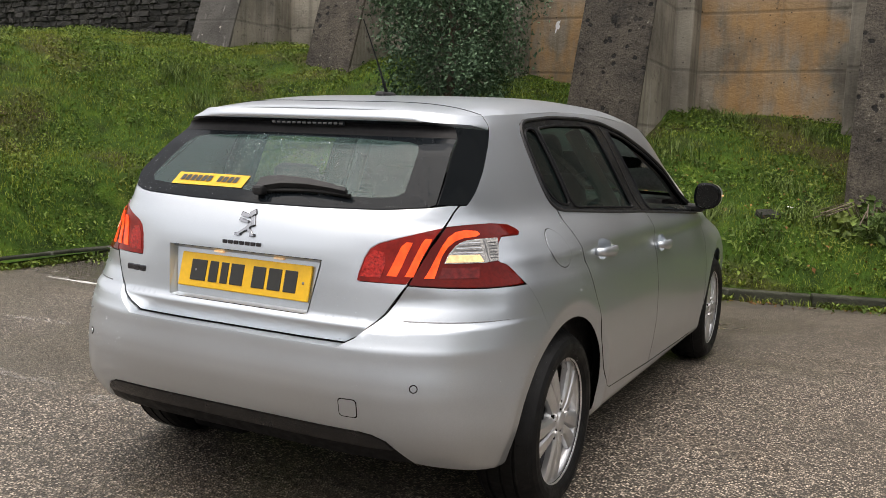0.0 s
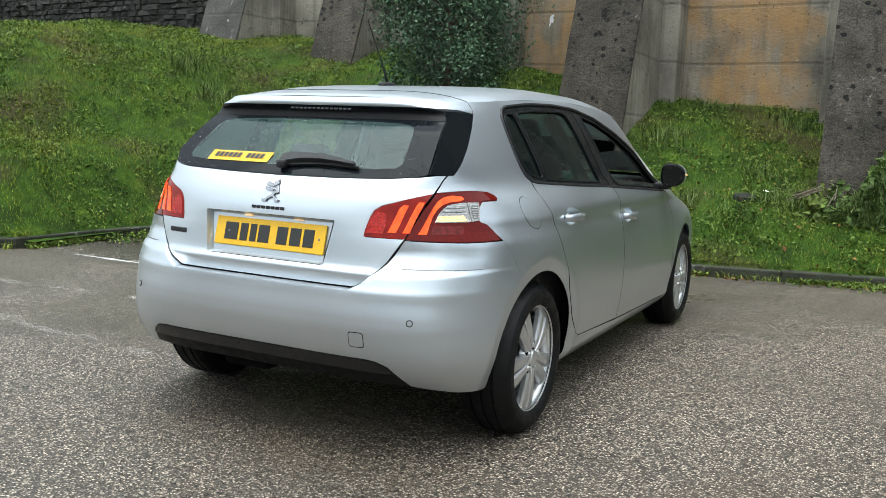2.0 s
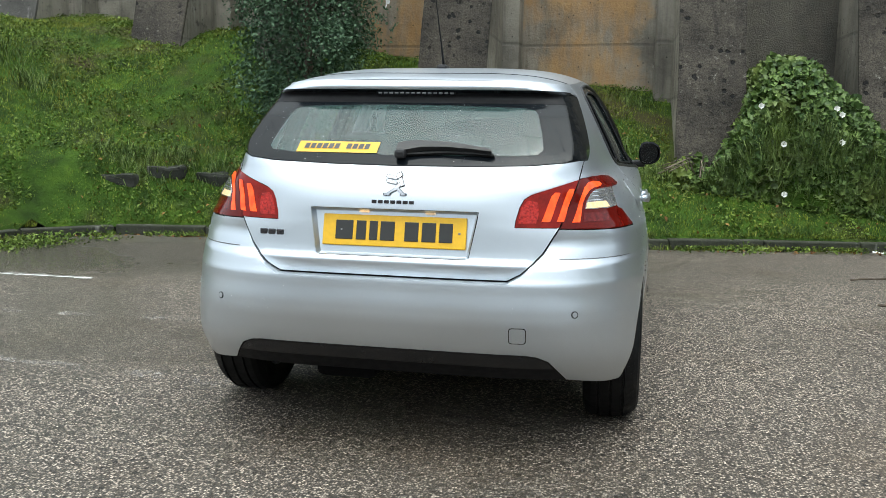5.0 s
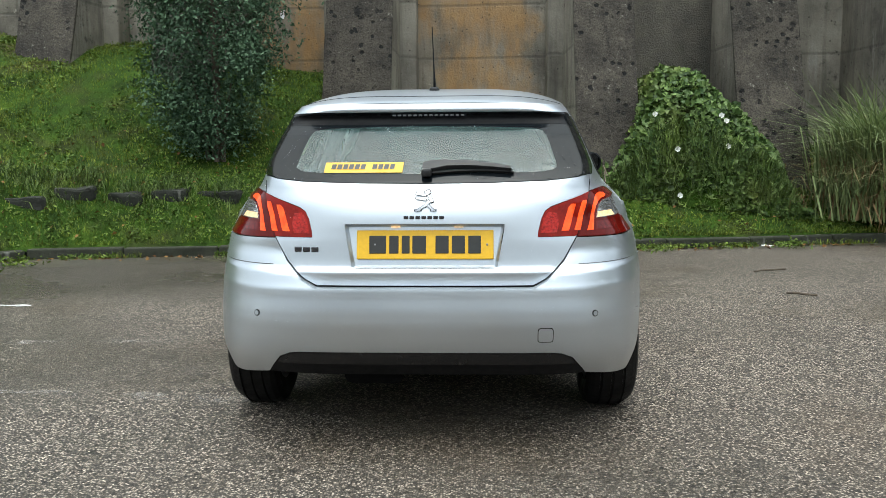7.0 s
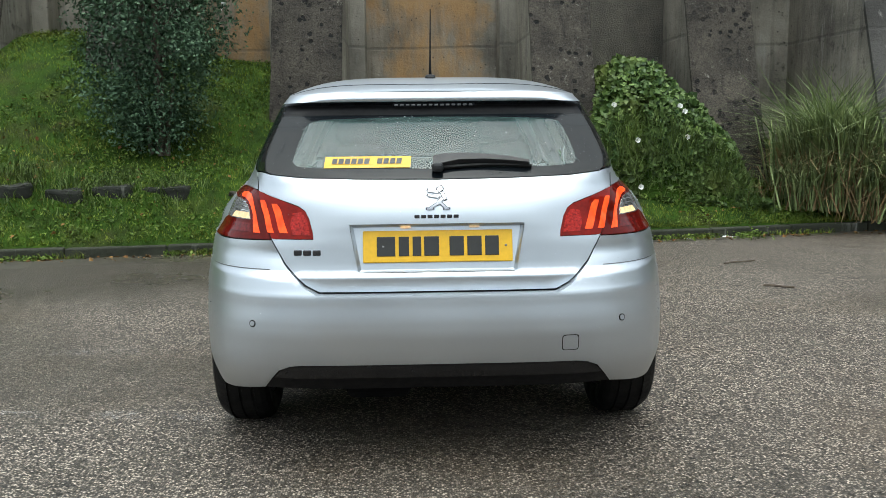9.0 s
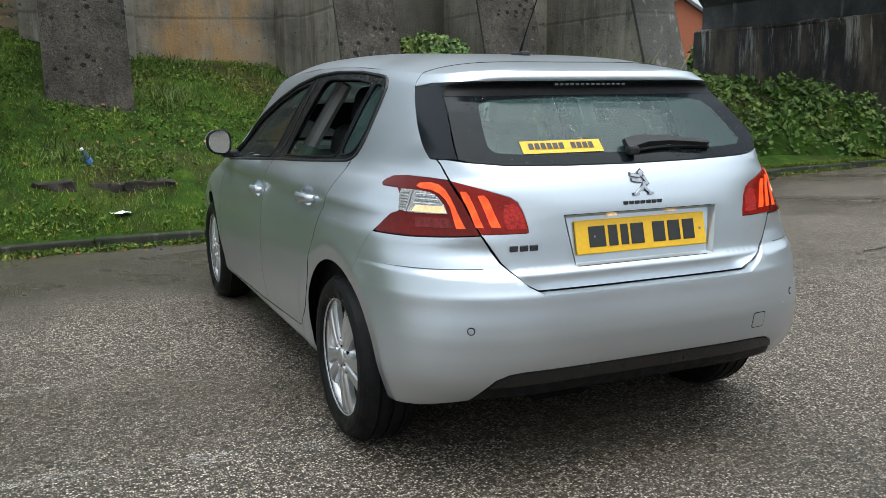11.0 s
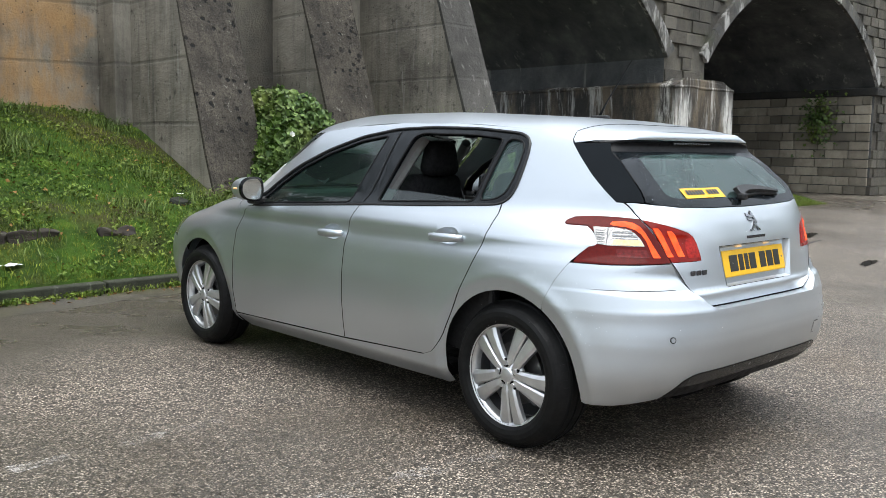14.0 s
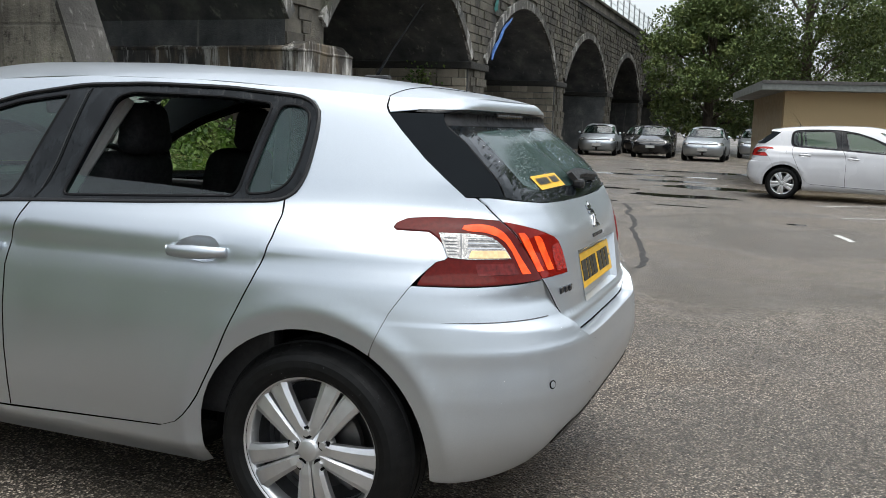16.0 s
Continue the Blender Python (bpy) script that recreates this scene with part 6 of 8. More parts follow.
for b in PALE_BLOCKS:
    b.materials.append(PALE_STONE)
rng = random.Random(5)


def lay_stone(parent, centre, size, turn=None, kinds=BLOCKS):
    ob = new("stone", rng.choice(kinds))
    ob.parent = parent
    m = Matrix.Translation(centre)
    if turn is not None:
        m = m @ turn
    ob.matrix_basis = m @ Matrix.Diagonal((*size, 1))
    return ob


def courses(u0, u1, z0, z1, height=0.32, length=0.55):
    """Rows of (u, z, width, height) of coursed masonry."""
    out = []
    rows = max(1, round((z1 - z0) / height))
    h = (z1 - z0) / rows
    for r in range(rows):
        u = u0 - rng.uniform(0, length * 0.6)
        while u < u1:
            w = length * rng.uniform(0.65, 1.5)
            a, b = max(u, u0), min(u + w, u1)
            if b - a > 0.08:
                out.append(((a + b) / 2, z0 + (r + 0.5) * h, b - a, h))
            u += w
    return out


def under_arch(x, z, grow=0.0):
    for a, b in zip(PIERS, PIERS[1:]):
        lo, hi = a + HALF, b - HALF
        if lo - grow < x < hi + grow:
            if z < SPRING:
                return True
            c, half, rise = (lo + hi) / 2, (hi - lo) / 2, CROWN - SPRING
            r = (half * half + rise * rise) / (2 * rise)
            if (x - c) ** 2 + (z - (CROWN - r)) ** 2 < (r + grow) ** 2:
                return True
    return False


def build_masonry():
    front_v, front_f, inner_v, inner_f = [], [], [], []

    def joined_box(c, s, joined_v=front_v, joined_f=front_f):
        b = len(joined_v)
        jig = [rng.uniform(0.9, 1.0) for _ in range(8)]
        k = 0
        for dx in (-0.5, 0.5):
            for dy in (-0.5, 0.5):
                for dz in (-0.5, 0.5):
                    joined_v.append((c[0] + dx * s[0] * jig[k], c[1] + dy * s[1], c[2] + dz * s[2] * jig[k]))
                    k += 1
        for f in ((0, 1, 3, 2), (4, 6, 7, 5), (0, 4, 5, 1), (2, 3, 7, 6), (0, 2, 6, 4), (1, 5, 7, 3)):
            joined_f.append(tuple(b + i for i in f))
    made = 0
    # spandrels and pier fronts
    for x, z, w, h in courses(11.2, 72.0, 0.0, TOP - 0.55, 0.27, 0.46):
        if under_arch(x, z, 0.40 if z > SPRING - 0.2 else 0.02) or under_arch(x - w * 0.3, z, 0.36 if z > SPRING - 0.2 else 0.0) or under_arch(x + w * 0.3, z, 0.36 if z > SPRING - 0.2 else 0.0):
            continue
        if x < 15.2 and z < 2.75:
            continue
        d = 0.10 + 0.05 * rng.random()
        c = (x, FACE - d / 2 + 0.06, z)
        if x < 27.0 and made < 190:
            lay_stone(VIADUCT, c, (w - 0.02, d, h - 0.02))
            made += 1
        else:
            joined_box(c, (w - 0.025, d, h - 0.025))
    # faces of the second and third piers that look down the car park
    for px in (PIERS[2], PIERS[3]):
        for y, z, w, h in courses(FACE + 0.05, BACK, 0.0, SPRING - 0.25, 0.27, 0.52):
            d = 0.10 + 0.06 * rng.random()
            c = (px - HALF + 0.06 - d / 2, y, z)
            if px == PIERS[2] and made < 330:
                lay_stone(VIADUCT, c, (d, w - 0.02, h - 0.02), None, INNER_BLOCKS)
                made += 1
            else:
                joined_box(c, (d, w - 0.02, h - 0.02), inner_v, inner_f)
    for made_v, made_f, mt in ((front_v, front_f, STONE_JOINED), (inner_v, inner_f, INNER_JOINED)):
        ob = part("stone_course", (made_v, made_f), mt, VIADUCT)
        ob["kind"] = "stuff"
    # rings of voussoirs
    for n, (a, b) in enumerate(zip(PIERS, PIERS[1:])):
        lo, hi = a + HALF, b - HALF
        c, half, rise = (lo + hi) / 2, (hi - lo) / 2, CROWN - SPRING
        r = (half * half + rise * rise) / (2 * rise)
        zc, t0 = CROWN - r, math.asin(half / r)
        count = 46
        for i in range(count):
            t = -t0 + 2 * t0 * (i + 0.5) / count
            if n > 4:
                break
            lay_stone(VIADUCT, (c + (r + 0.16) * math.sin(t), FACE - 0.03, zc + (r + 0.16) * math.cos(t)), (2 * (r + 0.2) * t0 / count * 0.99, 0.13, 0.31), Matrix.Rotation(t, 4, 'Y'), PALE_BLOCKS)
    # string courses at the springing and under the parapet, coping
    for p in PIERS[2:]:
        part("string_course", box(p - HALF - 0.10, p + HALF + 0.10, FACE - 0.12, BACK + 0.1, SPRING - 0.25, SPRING - 0.02, 0.03), DARK_STONE, VIADUCT)
    part("parapet_band", box(PIERS[0], PIERS[-1], FACE - 0.14, FACE + 0.3, TOP - 0.62, TOP - 0.45, 0.03), DARK_STONE, VIADUCT)
    part("coping", box(PIERS[0], PIERS[-1], FACE - 0.10, FACE + 0.4, TOP - 0.02, TOP + 0.14, 0.04), STONE_JOINED, VIADUCT)
    # jacket of the first pier: concrete with a sloped cap
    jk = tagged(empty("pier_jacket"), "brown concrete pier casing streaked with white lime", "pier", kind="structure")
    x0, x1, y0, y1, zt = 12.75, 15.12, 7.95, 14.7, 2.62
    out = [(x0, 0.0), (x1, 0.0), (x1, zt), (x1 - 0.5, zt + 0.16), (x0 + 0.4, zt + 0.16), (x0, zt)]
    bm = prism(out, y1 - y0, lambda u, v, d: (u, y0 + d, v))
    bmesh.ops.subdivide_edges(bm, edges=bm.edges[:], cuts=7, use_grid_fill=True)
    for v in bm.verts:
        v.co += noise.noise_vector(v.co * 2.0) * 0.035
    part("casing", bm, LIMED, jk)
    bm = box(x0 - 0.015, x1 + 0.015, y0 - 0.015, y1, zt - 0.05, zt + 0.02, 0.03)
    roughen(bm, 2.5, 0.03, 3, 3)
    part("ledge", bm, LIMED, jk)
    # fence on the parapet
    fence = tagged(empty("railway_fence"), "pale metal mesh fence along the viaduct parapet", "fence", kind="structure")
    for x in np.arange(30, 82, 2.0):
        part("post", tube([(x, FACE + 0.2, TOP), (x, FACE + 0.2, TOP + 1.5)], 0.045, 6), FENCE_GREY, fence)
    for z in (0.25, 0.6, 0.95, 1.35):
        part("rail", tube([(30, FACE + 0.2, TOP + z), (81, FACE + 0.2, TOP + z)], 0.022, 6), FENCE_GREY, fence)
    # raked abutment at the end of the wall
    ab = tagged(empty("abutment"), "grey raking concrete abutment at the end of the wall", "abutment", kind="structure")
    out = [(9.4, -0.3), (5.72, -0.3), (8.75, 7.9), (9.4, 7.9)]
    bm = prism(out, 0.62, lambda u, v, d: (5.2 + d, u, v))
    bmesh.ops.subdivide_edges(bm, edges=bm.edges[:], cuts=11, use_grid_fill=True)
    for v in bm.verts:
        v.co += noise.noise_vector(v.co * 2.6) * 0.012
    part("abutment_body", bm, CHEEK, ab, "board-marked concrete flanks")
    bm = prism([(5.68, -0.3), (8.71, 7.9), (8.76, 7.9), (5.73, -0.3)], 0.63, lambda u, v, d: (5.195 + d, u, v))
    bmesh.ops.subdivide_edges(bm, edges=bm.edges[:], cuts=13, use_grid_fill=True)
    for v in bm.verts:
        v.co += noise.noise_vector(v.co * 2.6) * 0.012
    part("raking_face", bm, GREY_CONCRETE, ab, "dark wet raking face")
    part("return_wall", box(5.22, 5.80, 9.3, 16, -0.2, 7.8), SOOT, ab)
    # blue and green sheeting caught along the second arch
    lo, hi = PIERS[2] + HALF, PIERS[3] - HALF
    c, half, rise = (lo + hi) / 2, (hi - lo) / 2, CROWN - SPRING
    r = (half * half + rise * rise) / (2 * rise)
    strip = []
    for t in np.linspace(-0.86, -0.42, 9):
        strip.append((c + (r - 0.05) * math.sin(t), FACE - 0.16 + 0.03 * math.sin(t * 30), CROWN - r + (r - 0.05) * math.cos(t)))
    tagged(part("tarpaulin_strip", tube(strip, 0.05, 6, [0.03, 0.06, 0.07, 0.05, 0.06, 0.05, 0.06, 0.04, 0.02]), BLUE_SHEET), "torn blue plastic sheet hanging along the arch", "sheet")
    for bx, bz in ((24.6, 6.1), (26.3, 5.95)):
        vs, fs = [], []
        for i in range(5):
            for j in range(7):
                u, v = i / 4, j / 6
                vs.append((bx + (u - 0.5) * (0.5 - 0.2 * v) + 0.1 * math.sin(v * 5), FACE - 0.14 - 0.05 * math.sin(u * 9 + v * 4), bz - v * 0.9 - 0.1 * math.sin(u * 7)))
        for i in range(4):
            for j in range(6):
                fs.append((i * 7 + j, i * 7 + j + 1, i * 7 + j + 8, i * 7 + j + 7))
        tagged(part("netting_scrap", (vs, fs), GREEN_SHEET, smooth=True), "torn green netting hanging on the viaduct", "netting", group="scraps of netting on the viaduct")


FENCE_GREY = plain("galvanised_fence", (0.45, 0.46, 0.47), 0.5, 0.6)
BLUE_SHEET = plain("blue_plastic_sheet", (0.03, 0.10, 0.30), 0.5, grain=8, vary=0.3)
GREEN_SHEET = plain("green_netting", (0.03, 0.13, 0.12), 0.7, grain=12, vary=0.4)
build_masonry()

# west end: coursed rubble facing on the dark wall
def build_rubble():
    r2 = random.Random(9)
    vs, fs = [], []
    for x, z, w, h in courses(-18, -8.5, 1.6, 4.6, 0.105, 0.21):
        d = 0.05 + 0.05 * r2.random()
        y = wall_y(x) - 0.32 - d / 2 + 0.03
        b = len(vs)
        for dx in (-0.5, 0.5):
            for dy in (-0.5, 0.5):
                for dz in (-0.5, 0.5):
                    k = 0.72 if dy < 0 else 1.06
                    vs.append((x + dx * w * k + r2.uniform(-0.018, 0.018), y + dy * d + r2.uniform(-0.02, 0.02), z + dz * h * k + r2.uniform(-0.016, 0.016)))
        for f in ((0, 1, 3, 2), (4, 6, 7, 5), (0, 4, 5, 1), (2, 3, 7, 6), (0, 2, 6, 4), (1, 5, 7, 3)):
            fs.append(tuple(b + i for i in f))
    tagged(part("rubble_facing", (vs, fs), DARK_STONE), "dark rubble stones of the old wall", "stonework", kind="stuff")


build_rubble()

# ---- plants ----
GRASS = make_leaf("meadow_grass", (0.060, 0.092, 0.010), (0.250, 0.305, 0.038), 0.72)
TUFT = make_leaf("dark_tuft_grass", (0.042, 0.075, 0.017), (0.165, 0.225, 0.065), 0.1)
WEED = make_leaf("broad_weed_leaf", (0.050, 0.092, 0.014), (0.165, 0.235, 0.038), 0.35)
SHRUB = make_leaf("evergreen_leaf", (0.016, 0.042, 0.020), (0.125, 0.205, 0.115), 0.0, 0.35)
BIND = make_leaf("bindweed_leaf", (0.030, 0.064, 0.018), (0.135, 0.205, 0.055), 0.35, 0.35)
BRAMBLE = make_leaf("bramble_leaf", (0.020, 0.050, 0.011), (0.095, 0.155, 0.030), 0.25)
TREE_LEAF = make_leaf("broadleaf_crown", (0.085, 0.120, 0.045), (0.19, 0.24, 0.085), 0.4)
REED = make_leaf("reed_grass", (0.065, 0.10, 0.035), (0.30, 0.36, 0.15), 0.0)
STRAW = make_leaf("dead_reed", (0.14, 0.09, 0.04), (0.34, 0.25, 0.13), 0.0, 0.7)
FALLEN = make_leaf("fallen_leaf", (0.10, 0.04, 0.012), (0.26, 0.15, 0.05), 0.0, 0.6)
PETAL = plain("white_petal", (0.8, 0.8, 0.77), 0.6, vary=0.05)
BARK = plain("grey_brown_bark", (0.09, 0.07, 0.05), 0.85, grain=18, vary=0.4, bump=0.6)


def leaves_mesh(name, places, sizes, material, rs, lift=0.3, broad=0.55, out=None, droop=0.25):
    """Many small folded leaves, each its own island: places (n, 3), sizes (n). out: the way each faces."""
    n = len(places)
    d = rs.normal(size=(n, 3))
    if out is not None:
        d = d * 0.75 + np.asarray(out)
    d[:, 2] += lift
    d /= np.linalg.norm(d, axis=1)[:, None] + 1e-9
    t = np.cross(d, rs.normal(size=(n, 3)))
    t /= np.linalg.norm(t, axis=1)[:, None] + 1e-9
    s = np.cross(d, t)
    L, W = sizes[:, None], (sizes * broad)[:, None]
    p = np.asarray(places)
    base, tip = p - t * L * 0.5, p + t * L * 0.5 - d * L * droop
    a, b = p + s * W * 0.5 - t * L * 0.08 + d * W * 0.12, p - s * W * 0.5 - t * L * 0.08 + d * W * 0.12
    vs = np.stack([base, a, tip, b], 1).reshape(-1, 3)
    me = bpy.data.meshes.new(name)
    me.vertices.add(4 * n)
    me.vertices.foreach_set("co", vs.astype(np.float32).ravel())
    idx = np.arange(4 * n).reshape(n, 4)
    tri = np.stack([idx[:, [0, 1, 2]], idx[:, [0, 2, 3]]], 1).reshape(-1)
    me.loops.add(6 * n)
    me.loops.foreach_set("vertex_index", tri.astype(np.int32))
    me.polygons.add(2 * n)
    me.polygons.foreach_set("loop_start", np.arange(0, 6 * n, 3, dtype=np.int32))
    me.update(calc_edges=True)
    me.materials.append(material)
    return me


def blades_mesh(name, roots, lengths, widths, material, rs, bend=0.5, lean=0.35):
    """Bent grass blades of three joints."""
    n = len(roots)
    a = rs.uniform(0, 2 * math.pi, n)
    side = np.stack([np.cos(a), np.sin(a), np.zeros(n)], 1)
    b = rs.uniform(0, 2 * math.pi, n)
    way = np.stack([np.cos(b), np.sin(b), np.zeros(n)], 1)
    up = np.array([0, 0, 1.0])
    k = rs.uniform(0.2, 1.0, n)[:, None]
    L, W = lengths[:, None], widths[:, None]
    r = np.asarray(roots)
    m1 = r + up * L * 0.5 + way * L * lean * k * 0.5
    tip = r + up * L * (1 - bend * k * 0.7) + way * L * (lean + bend) * k
    vs = np.stack([r - side * W / 2, r + side * W / 2, m1 + side * W * 0.45, m1 - side * W * 0.45, tip], 1).reshape(-1, 3)
    me = bpy.data.meshes.new(name)
    me.vertices.add(5 * n)
    me.vertices.foreach_set("co", vs.astype(np.float32).ravel())
    idx = np.arange(5 * n).reshape(n, 5)
    tri = np.stack([idx[:, [0, 1, 2]], idx[:, [0, 2, 3]], idx[:, [3, 2, 4]]], 1).reshape(-1)
    me.loops.add(9 * n)
    me.loops.foreach_set("vertex_index", tri.astype(np.int32))
    me.polygons.add(3 * n)
    me.polygons.foreach_set("loop_start", np.arange(0, 9 * n, 3, dtype=np.int32))
    me.update(calc_edges=True)
    me.materials.append(material)
    return me


FOOTPRINTS = [(-8.55, -7.65, 7.2), (-6.0, -5.15, 6.95), (-4.15, -3.25, 6.95), (-1.8, -0.85, 6.55), (1.3, 2.12, 6.25), (3.25, 4.15, 6.5), (5.15, 5.85, 5.8)]


def free_spot(x, y):
    if any(a < x < b and y > f + 0.36 * max(0.0, bank_height(x, y)) + 0.02 for a, b, f in FOOTPRINTS):
        return False
    return True


def kerb_y(x):
    return float(np.interp(x, [p[0] for p in KERB_LINE[4:]], [p[1] for p in KERB_LINE[4:]]))


def bank_spots(n, rs, x0=-11.5, x1=6.8, near=0.14):
    out = []
    while len(out) < n:
        x = rs.uniform(x0, x1)
        if x < -4.9:
            y = rs.uniform(1.0, 9.3)
            if y < 5 and (x > -5.05 or y < np.interp(x, (-30, -6.5, -4.95), (0.6, 1.0, 2.1)) + 0.14):
                continue
        else:
            y = kerb_y(x) + near + (wall_y(x) - kerb_y(x) - near - 0.02) * rs.uniform(0, 1) ** 1.15
        if free_spot(x, y):
            out.append((x, y, bank_height(x, y)))
    return np.array(out)


def build_turf():
    rs = np.random.RandomState(3)
    p = np.concatenate([bank_spots(72000, rs), bank_spots(46000, rs, -9.5, -4.9)])
    patchy = np.array([noise.noise((x * 0.9, y * 0.9, 7.0)) for x, y, z in p])
    L = rs.uniform(0.03, 0.065, len(p)) * (1 + 0.6 * np.clip(patchy, -0.5, 1))
    tagged(part("grass", blades_mesh("grass", p - [0, 0, 0.01], L, rs.uniform(0.004, 0.009, len(p)), GRASS, rs)), "wet green grass on the bank", "grass", kind="stuff")
    p = np.concatenate([bank_spots(40000, rs), bank_spots(9000, rs, -9.0, -4.9)])
    keep = np.array([noise.noise((x * 1.4, y * 1.4, 2.0)) > -0.12 for x, y, z in p])
    p = p[keep]
    tagged(part("weeds", leaves_mesh("weeds", p + np.c_[np.zeros((len(p), 2)), rs.uniform(0.01, 0.06, len(p))], rs.uniform(0.02, 0.055, len(p)), WEED, rs, 1.1)), "clover and small weeds in the grass", "weeds", kind="stuff")
    # longer tufts
    roots, lens = [], []
    for cx, cy, n, l in ((-6.9, 6.3, 260, 0.27), (-6.2, 6.0, 200, 0.25), (-0.5, 7.3, 160, 0.32), (0.75, 6.75, 120, 0.22), (-3.9, 5.3, 260, 0.2), (-3.35, 5.25, 260, 0.2), (-2.45, 5.35, 220, 0.2), (-4.6, 5.15, 230, 0.2), (-2.95, 5.3, 220, 0.18), (-4.2, 5.12, 200, 0.18), (-1.0, 5.4, 120, 0.18), (0.2, 5.9, 120, 0.2), (1.1, 6.0, 150, 0.24), (0.7, 5.5, 110, 0.18), (-1.6, 5.9, 120, 0.2), (0.9, 8.3, 120, 0.25), (-0.2, 8.6, 160, 0.22), (-3.0, 8.4, 140, 0.25)):
        for _ in range(n):
            x, y = cx + rs.normal() * 0.16, cy + rs.normal() * 0.12
            roots.append((x, y, bank_height(x, y) - 0.01))
            lens.append(l * rs.uniform(0.5, 1.1))
    tagged(part("grass_tufts", blades_mesh("grass_tufts", np.array(roots), np.array(lens), rs.uniform(0.005, 0.011, len(roots)), TUFT, rs, 0.85, 0.7)), "longer tufts of grass on the bank", "grass", kind="stuff")
    # weeds growing at the foot of the kerb
    pts = []
    for (ax, ay), (bx, by) in zip(KERB_LINE[2:], KERB_LINE[3:]):
        length = math.hypot(bx - ax, by - ay)
        nx, ny = (by - ay) / length, -(bx - ax) / length
        for _ in range(int(length * 420)):
            t = rs.uniform()
            x, y = ax + (bx - ax) * t, ay + (by - ay) * t
            if noise.noise((x * 1.7, y * 1.7, 11.0)) < -0.12:
                continue
            o = abs(rs.normal()) * 0.07 - 0.02
            pts.append((x + nx * o, y + ny * o, rs.uniform(0.005, 0.05)))
    for cx, cy, n in ((-4.72, 3.05, 120), (-4.52, 3.25, 260), (-4.42, 3.5, 260), (-4.35, 3.75, 160), (-4.1, 4.05, 120), (1.9, 4.95, 90), (3.4, 5.25, 110)):
        for _ in range(n):
            pts.append((cx + rs.normal() * 0.12, cy + rs.normal() * 0.10, abs(rs.normal()) * 0.045 + 0.008))
    roots = []
    for (ax, ay), (bx, by) in zip(KERB_LINE[1:], KERB_LINE[2:]):
        length = math.hypot(bx - ax, by - ay)
        nx, ny = (by - ay) / length, -(bx - ax) / length
        for _ in range(int(length * 420)):
            t = rs.uniform()
            x, y = ax + (bx - ax) * t, ay + (by - ay) * t
            front = noise.noise((x * 1.3, y * 1.3, 21.0)) > 0.0 and rs.uniform() < 0.4
            o = 0.01 + abs(rs.normal()) * 0.03 if front else -0.13 - abs(rs.normal()) * 0.03
            roots.append((x + nx * o, y + ny * o, 0.0 if front else 0.09))
    roots = np.array(roots)
    tagged(part("kerb_grass", blades_mesh("kerb_grass", roots, rs.uniform(0.04, 0.11, len(roots)), rs.uniform(0.004, 0.009, len(roots)), GRASS, rs, 0.8, 0.7)), "grass hanging over the kerb", "grass", kind="stuff")
    pts = np.array(pts)
    tagged(part("kerb_weeds", leaves_mesh("kerb_weeds", pts, rs.uniform(0.02, 0.05, len(pts)), WEED, rs, 0.9)), "small weeds growing along the kerb", "weeds", kind="stuff")
    pts = []
    for _ in range(420):
        x = rs.uniform(-4.5, 9)
        pts.append((x, kerb_y(x) - abs(rs.normal()) * 0.10 - 0.01, 0.006 + rs.uniform(0, 0.01)))
    for _ in range(520):
        x = rs.uniform(-5, 5)
        y = kerb_y(x) + rs.uniform(0.15, 2.5)
        pts.append((x, y, bank_height(x, y) + 0.04))
    pts = np.array(pts)
    tagged(part("fallen_leaves", leaves_mesh("fallen_leaves", pts, rs.uniform(0.025, 0.06, len(pts)), FALLEN, rs, 2.5, 0.7)), "brown fallen leaves along the kerb", "leaves", kind="stuff")


def build_verge():
    """The grassy strip in front of the viaduct's piers."""
    rs = np.random.RandomState(77)
    xs = np.linspace(11.0, 18.5, 30)

    def edge(x):
        return 6.95 + 0.035 * max(0, x - 15) + 0.15 * noise.noise((x * 0.8, 0, 3))

    def height(x, y):
        t = min(1.0, max(0.0, (y - edge(x)) / 1.1))
        return 0.20 * t * t * (3 - 2 * t) + 0.02 * noise.noise((x * 2, y * 2, 1)) * t
    vs, fs = [], []
    for x in xs:
        for k in range(9):
            y = edge(x) + 1.5 * k / 8
            vs.append((x, y, height(x, y) - (0.02 if k == 0 else 0)))
    for i in range(len(xs) - 1):
        for k in range(8):
            a = i * 9 + k
            fs.append((a, a + 9, a + 10, a + 1))
    tagged(part("verge", (vs, fs), SOIL), "low grassy verge at the foot of the viaduct", "verge", kind="structure")
    x = 11.0 + 7.3 * rs.uniform(0, 1, 9000) ** 1.25
    pts = np.array([(a, b, height(a, b)) for a, b in ((u, edge(u) + 0.02 + 1.4 * rs.uniform() ** 1.2) for u in x)])
    tagged(part("verge_grass", blades_mesh("verge_grass", pts, rs.uniform(0.035, 0.10, len(pts)), rs.uniform(0.007, 0.013, len(pts)), GRASS, rs)), "grass growing along the viaduct", "grass", kind="stuff")


build_verge()


